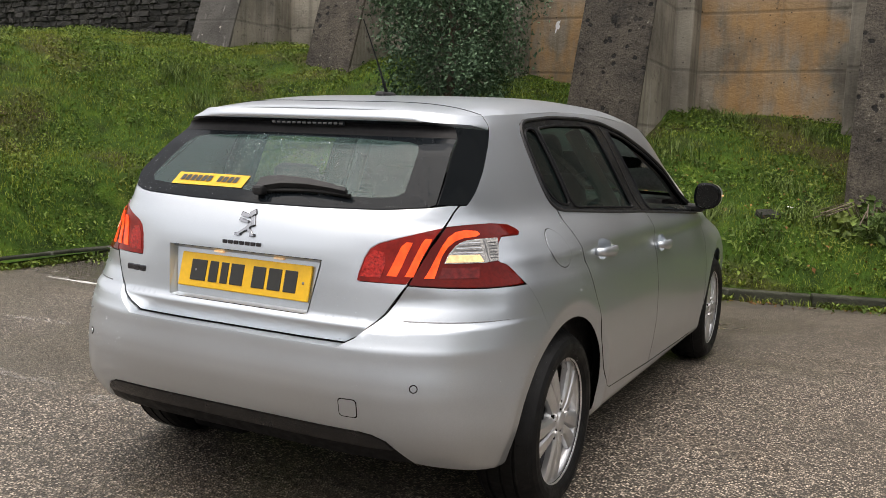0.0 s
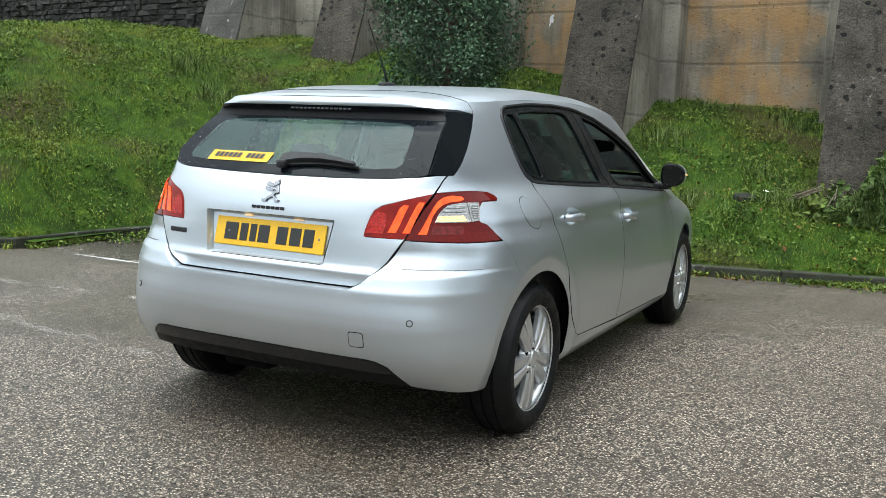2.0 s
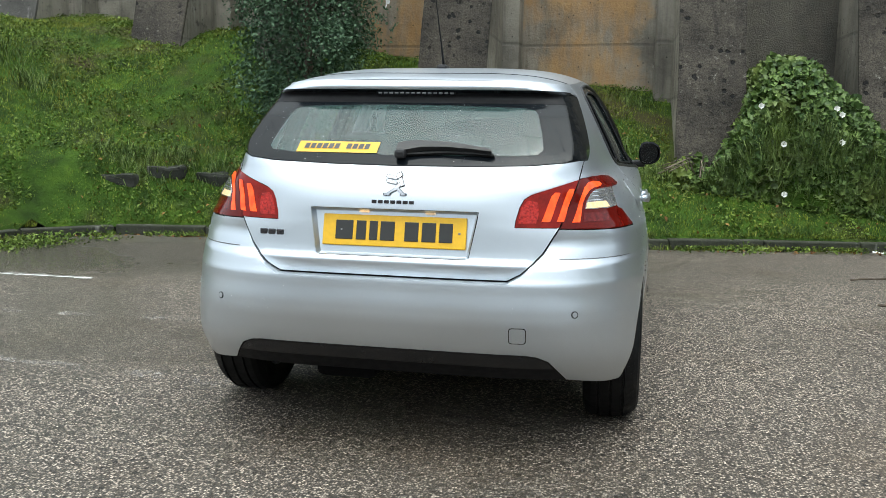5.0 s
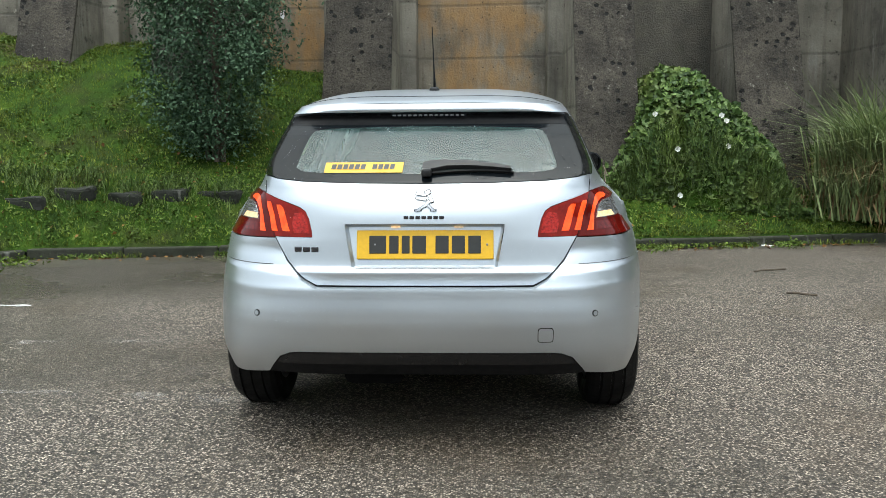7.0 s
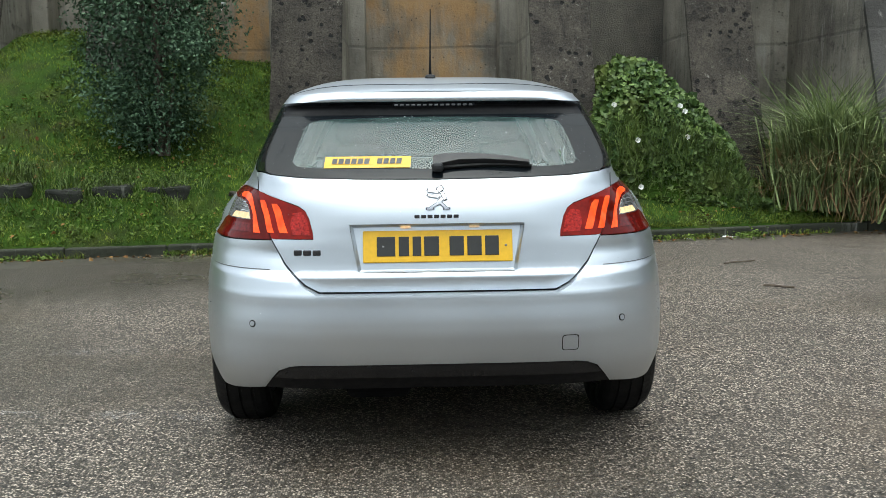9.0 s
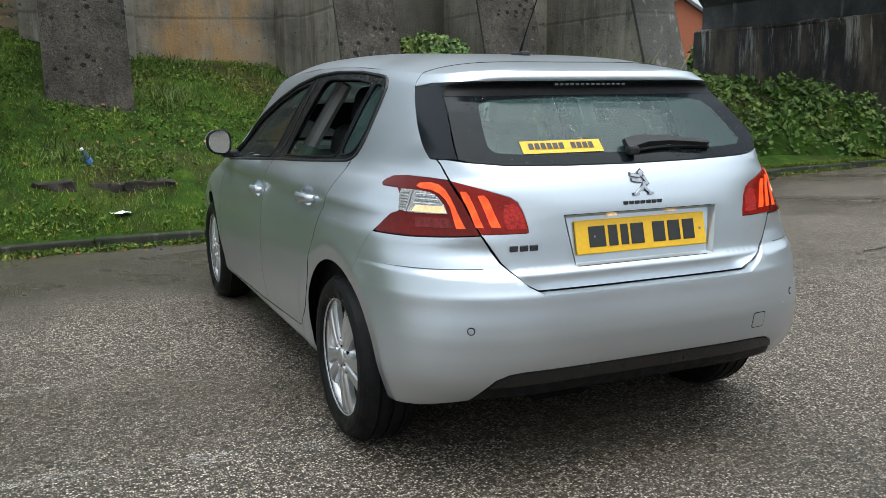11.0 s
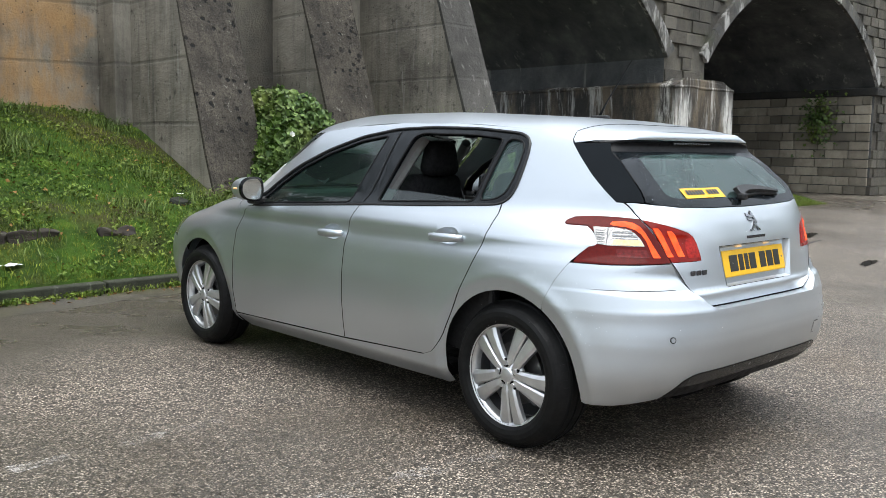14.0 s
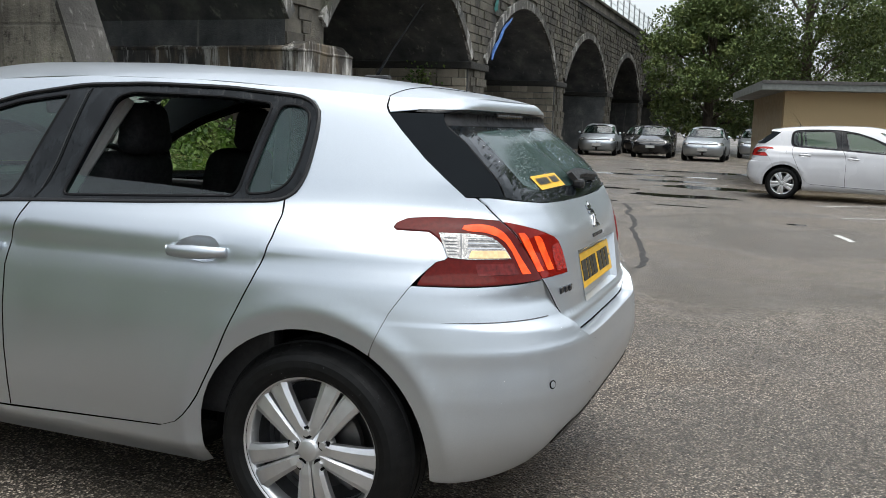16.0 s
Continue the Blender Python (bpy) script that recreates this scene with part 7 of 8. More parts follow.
def build_shrub():
    """A dense upright evergreen shrub on a short trunk."""
    rs = np.random.RandomState(8)
    root = tagged(empty("evergreen_shrub", Matrix.Translation((-2.83, 6.25, 0))), "tall dark evergreen shrub on the grassy bank", "shrub")
    base = bank_height(-2.83, 6.25) - 0.05
    part("trunk", tube([(0.02, 0, base), (0.0, 0.02, base + 0.25), (0.03, 0.0, base + 0.9), (0.0, 0.0, 3.2)], 0.05, 8, [0.075, 0.055, 0.045, 0.02]), BARK, root, "thin bare trunk")
    for dx, dy in ((0.09, -0.05), (-0.08, -0.06), (0.03, -0.10)):
        part("stem", tube([(dx, dy, base), (dx * 1.2, dy, base + 0.3), (dx * 2.5, dy * 2, base + 0.9)], 0.02, 6, [0.03, 0.022, 0.01]), BARK, root)
    half = smooth_table([(0.9, 0.10), (1.1, 0.30), (1.4, 0.50), (2.0, 0.68), (2.5, 0.82), (3.1, 0.84), (3.7, 0.70), (4.3, 0.35), (4.6, 0.02)])
    tips = []
    for i in range(300):
        z = rs.uniform(1.08, 4.4)
        a = rs.uniform(0, 2 * math.pi)
        r = half(z) * rs.uniform(0.7, 1.06) * (1 + 0.16 * math.sin(3 * a + z * 2.5))
        tips.append((r * math.cos(a), r * math.sin(a), z))
    for i, t in enumerate(tips[:26]):
        z0 = max(base + 0.2, t[2] - 0.45)
        part("limb", tube([(0, 0, z0), (t[0] * 0.45, t[1] * 0.45, (z0 + t[2]) / 2 + 0.05), t], 0.012, 5, [0.018, 0.011, 0.004]), BARK, root)
    pts, out = [], []
    for t in tips:
        c = Vector(t)
        for _ in range(105):
            p = c + Vector(rs.normal(size=3)) * 0.112
            pts.append(p)
            out.append((c.x, c.y, 0.25))
    for _ in range(9000):
        z = rs.uniform(1.25, 4.3)
        a, r = rs.uniform(0, 2 * math.pi), half(z) * rs.uniform(0.3, 0.9)
        pts.append((r * math.cos(a), r * math.sin(a), z))
        out.append((math.cos(a), math.sin(a), 0.2))
    pts = np.array(pts)
    part("crown", leaves_mesh("crown", pts, rs.uniform(0.034, 0.062, len(pts)), SHRUB, rs, 0.35, 0.5, np.array(out)), None, root, "crown of small dark leaves")


def build_mound():
    """Bindweed smothering a heap between two buttresses."""
    rs = np.random.RandomState(12)
    root = tagged(empty("bindweed_mound"), "mound of heart-leaved bindweed with white flowers", "climbing plant")
    top = smooth_table([(1.45, 0.12), (1.60, 0.45), (1.75, 0.85), (1.98, 1.25), (2.15, 1.66), (2.35, 1.84), (2.62, 1.86), (2.85, 1.72), (3.05, 1.48), (3.3, 1.30), (3.5, 1.08), (3.68, 0.75), (3.80, 0.42), (3.92, 0.15)])

    def height(x, y):
        back = min(1.0, max(0.0, (y - 5.86) / 0.66)) ** 0.5
        return min(bank_height(x, y) + max(0.0, top(x) - bank_height(x, 6.6)) * back, max(top(x), bank_height(x, y) - 0.05))
    vs, fs = [], []
    nx, ny = 40, 26
    for i in range(nx + 1):
        for j in range(ny + 1):
            x, y = 1.5 + 2.45 * i / nx, 5.8 + 2.4 * j / ny
            vs.append((x, y, height(x, y) - 0.08 + 0.06 * noise.noise((x * 4, y * 4, 0))))
    for i in range(nx):
        for j in range(ny):
            a = i * (ny + 1) + j
            fs.append((a, a + ny + 1, a + ny + 2, a + 1))
    tagged(part("mound_core", (vs, fs), SOIL, root, smooth=True), kind="stuff")
    pts, out = [], []
    for _ in range(9500):
        x, y = rs.uniform(1.5, 3.95), 5.83 + 2.1 * rs.uniform() ** 2.0
        lump = 0.13 * noise.noise((x * 3.3, y * 3.3, 4.0)) + 0.05 * noise.noise((x * 8, y * 8, 6.0))
        pts.append((x, y, height(x, y) + lump + rs.uniform(-0.05, 0.05)))
        out.append((0, -0.9, 0.6))
    pts = np.array(pts)
    part("leaf_cover", leaves_mesh("leaf_cover", pts, rs.uniform(0.04, 0.105, len(pts)), BIND, rs, 0.3, 0.85, np.array(out)), None, root, "heart-shaped green leaves")
    roots = np.array([(rs.uniform(1.6, 3.75), rs.uniform(5.84, 6.12), 0) for _ in range(2100)])
    roots[:, 2] = [height(x, y) - 0.03 for x, y, z in roots]
    tagged(part("foliage", blades_mesh("blades", roots, rs.uniform(0.14, 0.34, len(roots)), rs.uniform(0.006, 0.012, len(roots)), TUFT, rs, 0.9, 0.6), None, root, "grass blades growing through"), kind="stuff")
    for x, z in ((2.16, 1.38), (2.90, 1.36), (2.95, 1.30), (2.36, 1.0), (2.93, 1.02), (2.38, 0.50)):
        y = 5.86
        while height(x, y) < z - 0.02 and y < 7:
            y += 0.02
        bm = bmesh.new()
        bmesh.ops.create_cone(bm, cap_ends=False, segments=10, radius1=0.005, radius2=0.030, depth=0.045)
        for v in bm.verts:
            if v.co.z > 0:
                v.co.z += 0.012 * math.sin(5 * math.atan2(v.co.y, v.co.x))
        part("flower", bm, PETAL, root, "white trumpet flower", m=Matrix.Translation((x, y - 0.09, z)) @ Matrix.Rotation(radians(65 + 20 * rs.uniform()), 4, 'X'))


def build_reeds():
    rs = np.random.RandomState(14)
    for cx, cy, n, l in ((4.75, 6.4, 1700, 1.6), (5.1, 5.98, 800, 1.15), (4.45, 6.1, 600, 0.9)):
        root = tagged(empty("reed_clump", Matrix.Translation((cx, cy, bank_height(cx, cy) - 0.03))), "arching clump of tall pale reed grass", "grass", group="reed clumps beside the abutment")
        p = np.c_[rs.normal(size=(n, 2)) * [0.22, 0.2], np.zeros(n)]
        tagged(part("foliage", blades_mesh("blades", p, l * rs.uniform(0.55, 1.15, n), rs.uniform(0.012, 0.024, n), REED, rs, 0.85, 0.36), None, root, "long arching blades"), kind="stuff")
        p = np.c_[rs.normal(size=(n // 2, 2)) * [0.30, 0.26], np.zeros(n // 2)]
        tagged(part("dead_foliage", blades_mesh("dead_blades", p, l * rs.uniform(0.35, 0.7, n // 2), rs.uniform(0.009, 0.016, n // 2), STRAW, rs, 1.0, 0.7), None, root, "straw-coloured dead blades"), kind="stuff")


def bramble_bank(name, label, box3, n, seed, size=(0.06, 0.14), material=None, flat_ground=False):
    """A low tangled thicket: (x0, x1, y0, y1, height)."""
    rs = np.random.RandomState(seed)
    x0, x1, y0, y1, h = box3
    root = tagged(empty(name), label, "bush")

    def height(x, y):
        e = min(1, (x - x0) / 0.6, (x1 - x) / 0.6, (y - y0) / 0.5, (y1 - y + 0.8) / 0.8)
        return (0.0 if flat_ground else bank_height(x, y)) + h * max(0.0, e) ** 0.6 * (0.72 + 0.45 * noise.noise((x * 1.1, y * 1.1, seed)) + 0.2 * noise.noise((x * 3, y * 3, seed)))
    vs, fs = [], []
    nx, ny = max(8, int((x1 - x0) * 5)), max(8, int((y1 - y0) * 5))
    for i in range(nx + 1):
        for j in range(ny + 1):
            x, y = x0 + (x1 - x0) * i / nx, y0 + (y1 - y0) * j / ny
            vs.append((x, y, height(x, y) - 0.10))
    for i in range(nx):
        for j in range(ny):
            a = i * (ny + 1) + j
            fs.append((a, a + ny + 1, a + ny + 2, a + 1))
    part("thicket", (vs, fs), SOIL, root, smooth=True)
    pts = []
    for _ in range(n):
        x, y = rs.uniform(x0, x1), rs.uniform(y0, y1)
        pts.append((x, y, height(x, y) + rs.uniform(-0.08, 0.10)))
    pts = np.array(pts)
    part("foliage", leaves_mesh("leaves", pts, rs.uniform(size[0], size[1], n), material or BRAMBLE, rs, 0.6, 0.7, np.tile((-0.2, -0.7, 0.5), (n, 1))), None, root)
    for i in range(14):
        x, y = rs.uniform(x0 + 0.3, x1 - 0.3), rs.uniform(y0 + 0.2, y1 - 0.2)
        z = height(x, y)
        a = rs.uniform(0, 6.3)
        part("stem", tube([(x, y, z - 0.2), (x + 0.2 * math.cos(a), y + 0.2 * math.sin(a), z + 0.12), (x + 0.5 * math.cos(a), y + 0.5 * math.sin(a), z + 0.02)], 0.006, 5), BARK, root)


def build_tree(x, y, h, spread, seed, n=5200, trunk=0.28, low=0.25):
    """A broadleaf tree: tapered trunk, limbs, and a crown of separate leaf clumps with gaps."""
    rs = np.random.RandomState(seed)
    root = tagged(empty("tree", Matrix.Translation((x, y, 0))), "leafy broadleaf tree behind the car park", "tree", group="trees behind the car park")
    part("trunk", tube([(0, 0, -0.1), (0.1, 0.05, h * 0.2), (0.0, 0.15, h * 0.5), (0.1, 0.0, h * 0.9)], trunk, 9, [trunk * 1.3, trunk, trunk * 0.7, 0.05]), BARK, root)
    clumps = []
    for i in range(110):
        z = h * (low + (1 - low) * rs.uniform() ** 0.8)
        f = math.sin(math.pi * min(1, (z / h - low * 0.6) / (1 - low * 0.6)) ** 0.8) ** 0.6
        a = rs.uniform(0, 2 * math.pi)
        r = spread * f * rs.uniform(0.45, 1.05)
        clumps.append((r * math.cos(a), r * math.sin(a), z, spread * rs.uniform(0.13, 0.26)))
    for c in clumps[:18]:
        part("limb", tube([(0, 0, c[2] * 0.6), (c[0] * 0.5, c[1] * 0.5, c[2] * 0.85), c[:3]], 0.06, 5, [0.09, 0.06, 0.02]), BARK, root)
    pts = []
    for c in clumps:
        k = n * 8 // (5 * len(clumps))
        v = rs.normal(size=(k, 3))
        v /= np.linalg.norm(v, axis=1)[:, None]
        pts.append(np.array(c[:3]) + v * (c[3] * rs.uniform(0.55, 1.1, k))[:, None] * [1.15, 1.15, 0.75])
    pts = np.concatenate(pts)
    part("crown", leaves_mesh("crown", pts, rs.uniform(0.12, 0.27, len(pts)), TREE_LEAF, rs, 0.7, 0.6), None, root, "crown of dense green leaf clumps")


build_turf()
build_shrub()
build_mound()
build_reeds()
bramble_bank("bramble_thicket", "tangled bramble thicket under the dark arch", (6.3, 12.2, 7.9, 10.2, 1.15), 5200, 21)
bramble_bank("bramble_thicket", "low bramble growth at the foot of the pier", (14.9, 15.9, 8.4, 10.5, 0.7), 700, 22)
bramble_bank("bramble_thicket", "dark low brambles at the buttress foot", (1.3, 1.85, 5.8, 6.4, 0.3), 300, 23, (0.05, 0.1))
bramble_bank("bramble_thicket", "overgrown shrubs behind the arch", (6.5, 20, 15.5, 19.0, 2.2), 3500, 24, (0.12, 0.26), flat_ground=True)
for t in ((52, -2.0, 17, 6.5, 1, 30000), (47, -10, 19, 7.5, 2, 30000), (61, 3.5, 15, 5.5, 3, 12000), (66, -8, 20, 8, 4, 26000), (40, -19, 18, 7.5, 5, 22000), (52, -28, 20, 9, 6, 8000), (50, 3.0, 9, 3.8, 7, 18000)):
    build_tree(t[0], t[1], t[2], t[3], t[4], t[5], 0.3, 0.12)
# an unseen wall added behind the filming side, to darken the tail's reflections
tagged(part("wall_south", box(-45, 60, -30.6, -30.0, 0, 7.0), DARK_RENDER), "plain grey wall closing the car park", "wall", kind="structure")

# ---- hut, house, parked cars ----
BRICK = plain("orange_house_brick", (0.36, 0.12, 0.06), 0.85, grain=30, vary=0.3, bump=0.4)
SLATE = plain("slate_roof", (0.10, 0.10, 0.11), 0.6, grain=20, vary=0.3)
WHITE_WALL = plain("white_house_render", (0.72, 0.72, 0.70), 0.8, grain=10, vary=0.06)
PANE = plain("dark_window_pane", (0.05, 0.06, 0.07), 0.06, vary=0.2, bump=0.0)


def build_hut():
    m = Matrix.Translation((19.0, -1.1, 0)) @ Matrix.Rotation(radians(8), 4, 'Z')
    hut = tagged(empty("flat_roofed_hut", m), "low flat-roofed hut with tan pebble-dashed walls", "hut")
    part("dashed_wall", box(0.0, 0.25, -11, 0.0, 0, 2.22), DASH, hut, "pebble-dashed tan wall")
    part("side_wall", box(0.25, 6.3, -0.25, 0.004, 0, 2.22), SMOOTH_RENDER, hut, "plain tan side wall")
    part("back_wall", box(6.0, 6.3, -11, -0.25, 0, 2.22), SMOOTH_RENDER, hut)
    part("end_wall", box(0.25, 6.0, -11, -10.75, 0, 2.22), SMOOTH_RENDER, hut)
    part("plinth", box(-0.02, 0.0, -11, 0.02, 0, 0.16), KERB, hut)
    part("roof", box(-0.45, 6.8, -11.4, 0.55, 2.30, 2.40, 0.015), FELT, hut, "thin flat felt roof")
    part("fascia", box(-0.47, -0.44, -11.4, 0.56, 2.22, 2.42, 0.005), FASCIA, hut, "grey fascia board")
    part("fascia", box(-0.44, 6.8, 0.55, 0.58, 2.22, 2.42, 0.005), FASCIA, hut)
    part("soffit_board", box(-0.44, 6.78, -11.38, 0.55, 2.222, 2.30), FASCIA, hut)
    part("trim", box(-0.50, -0.47, -11.4, 0.58, 2.36, 2.43, 0.004), FELT, hut)


def build_house(x, y, w, d, h, wall, label, turn=0.0):
    house = tagged(empty("house", Matrix.Translation((x, y, 0)) @ Matrix.Rotation(turn, 4, 'Z')), label, "house")
    out = [(-w / 2, 0), (w / 2, 0), (w / 2, h), (0, h + w * 0.33), (-w / 2, h)]
    part("wall", prism(out, d, lambda u, v, t: (u, t, v)), wall, house)
    for s in (1, -1):
        bm = prism([(0, h + w * 0.33 + 0.02), (s * (w / 2 + 0.3), h - 0.19), (s * (w / 2 + 0.3), h - 0.02), (0, h + w * 0.33 + 0.2)], d + 0.5, lambda u, v, t: (u, t - 0.25, v))
        part("roof", bm, SLATE, house)
    for wx in (-w * 0.25, w * 0.25):
        for wz in (1.0, 3.4):
            if wz + 1.2 < h + 0.3:
                win = part("window", box(wx - 0.5, wx + 0.5, -0.05, 0.06, wz, wz + 1.2, 0.01), WHITE_WALL, house, "white-framed window")
                part("pane", box(wx - 0.42, wx + 0.42, -0.062, -0.045, wz + 0.08, wz + 1.12), PANE, win)
                part("sill", box(wx - 0.55, wx + 0.55, -0.12, 0.0, wz - 0.06, wz), WHITE_WALL, win)
    part("chimney", box(-0.35, 0.35, d * 0.4, d * 0.4 + 0.6, h + w * 0.2, h + w * 0.33 + 0.9), BRICK, house)


build_hut()
build_house(27.2, 33.5, 5.5, 8, 3.9, BRICK, "orange brick gabled house beyond the arch", radians(-20))
build_house(23.5, 44, 8, 8, 6.5, WHITE_WALL, "white rendered house beyond the arch", radians(-20))

WHITE_PAINT = plain("wet_white_paint", (0.60, 0.60, 0.62), 0.25, grain=4, vary=0.03, bump=0.0, Coat_Weight=0.8)
GREY_PAINT = make_silver("wet_steel_grey_paint", (0.42, 0.45, 0.48))
BLACK_PAINT = plain("wet_black_paint", (0.008, 0.008, 0.009), 0.12, vary=0.2, bump=0.0, Coat_Weight=1.0)
pale = build_hatchback("pale silver-white hatchback parked beside the hut", WHITE_PAINT, False, "parked cars")
pale.matrix_basis = Matrix.Translation((16.3, -1.25, 0)) @ Matrix.Rotation(radians(180 - 4), 4, 'Z')
grey = build_hatchback("steel grey hatchback parked in a row facing outward", GREY_PAINT, False, "parked cars")
grey.matrix_basis = Matrix.Translation((40.6, 7.15, 0)) @ Matrix.Rotation(radians(96), 4, 'Z')
black = build_hatchback("black hatchback parked in a row facing outward", BLACK_PAINT, False, "parked cars")
black.matrix_basis = Matrix.Translation((40.4, 4.55, 0)) @ Matrix.Rotation(radians(93), 4, 'Z')
tagged(copy_thing(grey, Matrix.Translation((38.6, 2.0, 0)) @ Matrix.Rotation(radians(90), 4, 'Z')), "grey-blue hatchback parked in a row facing outward")
tagged(copy_thing(black, Matrix.Translation((45.8, 5.9, 0)) @ Matrix.Rotation(radians(94), 4, 'Z')), "black car parked in the second row")
tagged(copy_thing(grey, Matrix.Translation((45.5, 0.2, 0)) @ Matrix.Rotation(radians(92), 4, 'Z')), "grey car parked behind the row")
tagged(copy_thing(black, Matrix.Translation((46.0, 2.6, 0)) @ Matrix.Rotation(radians(92), 4, 'Z')), "black car parked behind the row")
tagged(copy_thing(pale, Matrix.Translation((32.1, 12.75, 0)) @ Matrix.Rotation(radians(143), 4, 'Z')), "white car parked nose out under the arch")
tagged(copy_thing(grey, Matrix.Translation((34.35, 12.2, 0)) @ Matrix.Rotation(radians(166), 4, 'Z')), "grey car parked nose out under the arch")

# ---- marks on the ground, litter, drops ----
PUDDLE = plain("standing_rain_water", (0.012, 0.012, 0.012), 0.03, vary=0.1, bump=0.0)
TAR = plain("black_tar_seam", (0.016, 0.014, 0.013), 0.75, vary=0.3)
PLASTIC = plain("white_litter_plastic", (0.75, 0.76, 0.78), 0.4, vary=0.05)
BOTTLE = make_glass("clear_bottle_plastic", (0.8, 0.86, 0.9), 0.1, 0.25)
BLUE_LABEL = plain("blue_bottle_label", (0.12, 0.25, 0.55), 0.5)
SLAB = make_concrete("mossy_dark_stone", (0.012, 0.014, 0.010), (0.055, 0.056, 0.048), boards=False)
WOOD = plain("rotten_timber", (0.026, 0.020, 0.014), 0.85, grain=14, vary=0.4, bump=0.6)


def blob(name, label, category, x, y, rx, ry, material, seed, turn=0.0, z=0.004, n=40, kind=""):
    """A flat patch with an uneven edge, as thin as water."""
    vs = [(x, y, z)]
    for i in range(n):
        a = 2 * math.pi * i / n
        k = 1 + 0.45 * noise.noise((math.cos(a) * 1.7, math.sin(a) * 1.7, seed)) + 0.2 * noise.noise((math.cos(a) * 5, math.sin(a) * 5, seed))
        u, v = rx * k * math.cos(a), ry * k * math.sin(a)
        vs.append((x + u * math.cos(turn) - v * math.sin(turn), y + u * math.sin(turn) + v * math.cos(turn), z))
    fs = [(0, 1 + i, 1 + (i + 1) % n) for i in range(n)]
    tagged(part(name, (vs, fs), material), label, category, kind=kind)


for i, (x, y, rx, ry, tn) in enumerate(((14.6, 0.7, 1.1, 0.35, 1.5), (17.5, 0.2, 1.3, 0.5, 1.4), (19.5, 1.3, 1.0, 0.35, 1.5), (12.9, 2.2, 0.7, 0.3, 1.2), (22, 2.5, 2.2, 0.4, 1.5), (25, 0.6, 2.4, 0.5, 1.5), (10.3, -1.45, 0.16, 0.07, 1.3), (12.3, 0.3, 0.5, 0.06, 1.45), (16, 2.9, 1.2, 0.25, 1.5), (7.6, 2.9, 0.5, 0.10, 0.3), (7.0, 1.6, 0.35, 0.07, 0.2), (9.8, 3.6, 0.5, 0.09, 0.3))):
    blob("puddle", "shallow rain puddle on the tarmac", "puddle", x, y, rx, ry, PUDDLE, i * 3.1, tn, kind="structure")


def seam(points, width, label="dark tar seam across the tarmac"):
    pts = []
    for a, b in zip(points, points[1:]):
        for t in np.linspace(0, 1, 30)[:-1]:
            pts.append((a[0] + (b[0] - a[0]) * t, a[1] + (b[1] - a[1]) * t))
    vs, fs = [], []
    for i, (x, y) in enumerate(pts):
        w = width * (0.5 + 0.9 * abs(noise.noise((x * 2, y * 2, 1.0))) + 0.25)
        dx, dy = pts[min(i + 1, len(pts) - 1)][0] - pts[max(i - 1, 0)][0], pts[min(i + 1, len(pts) - 1)][1] - pts[max(i - 1, 0)][1]
        l = math.hypot(dx, dy)
        o = 0.07 * noise.noise((x * 1.1, y * 1.1, 5.0)) + 0.035 * noise.noise((x * 6, y * 6, 2.0))
        nx, ny = -dy / l, dx / l
        vs += [(x + nx * (o + w), y + ny * (o + w), 0.004), (x + nx * (o - w), y + ny * (o - w), 0.004)]
    fs = [(2 * i, 2 * i + 2, 2 * i + 3, 2 * i + 1) for i in range(len(pts) - 1)]
    tagged(part("tar_seam", (vs, fs), TAR), label, "tar seam", kind="structure")


seam([(12.1, 1.25), (11.0, 1.0), (9.0, 0.62), (6.5, 0.15), (5.1, -0.1)], 0.035)
seam([(12.15, 1.7), (12.0, 0.9), (11.9, 0.0), (12.0, -1.2)], 0.008)
seam([(9.2, 3.15), (8.0, 2.9), (7.0, 2.72)], 0.02)
seam([(5.2, 2.3), (4.6, 2.05), (4.0, 1.95)], 0.018)
for pts in (((14.05, -1.75), (14.9, -3.1)), ((11.8, -2.1), (12.6, -3.4)), ((18.6, 1.0), (19.0, 0.0)), ((8.6, -2.05), (9.3, -1.9))):
    (ax, ay), (bx, by) = pts
    l = math.hypot(bx - ax, by - ay)
    nx, ny = -(by - ay) / l * 0.04, (bx - ax) / l * 0.04
    tagged(part("parking_line", ([(ax + nx, ay + ny, 0.004), (ax - nx, ay - ny, 0.004), (bx - nx, by - ny, 0.004), (bx + nx, by + ny, 0.004)], [(0, 1, 2, 3)]), WHITE_LINE), "worn white parking bay line", "road marking", kind="structure", group="worn bay lines")
for ax, bx in ((-4.37, -3.66), (-3.62, -2.99)):
    vs, fs = [], []
    for i, x in enumerate(np.linspace(ax, bx, 9)):
        w = 0.032 * (0.35 + abs(noise.noise((x * 7, 0.0, 2.0))) * 1.6)
        vs += [(x, 2.155 + w, 0.004), (x, 2.155 - w, 0.004)]
    fs = [(2 * i, 2 * i + 2, 2 * i + 3, 2 * i + 1) for i in range(8)]
    tagged(part("parking_line", (vs, fs), WHITE_LINE), "flaking remains of a white bay line", "road marking", kind="structure", group="worn bay lines")


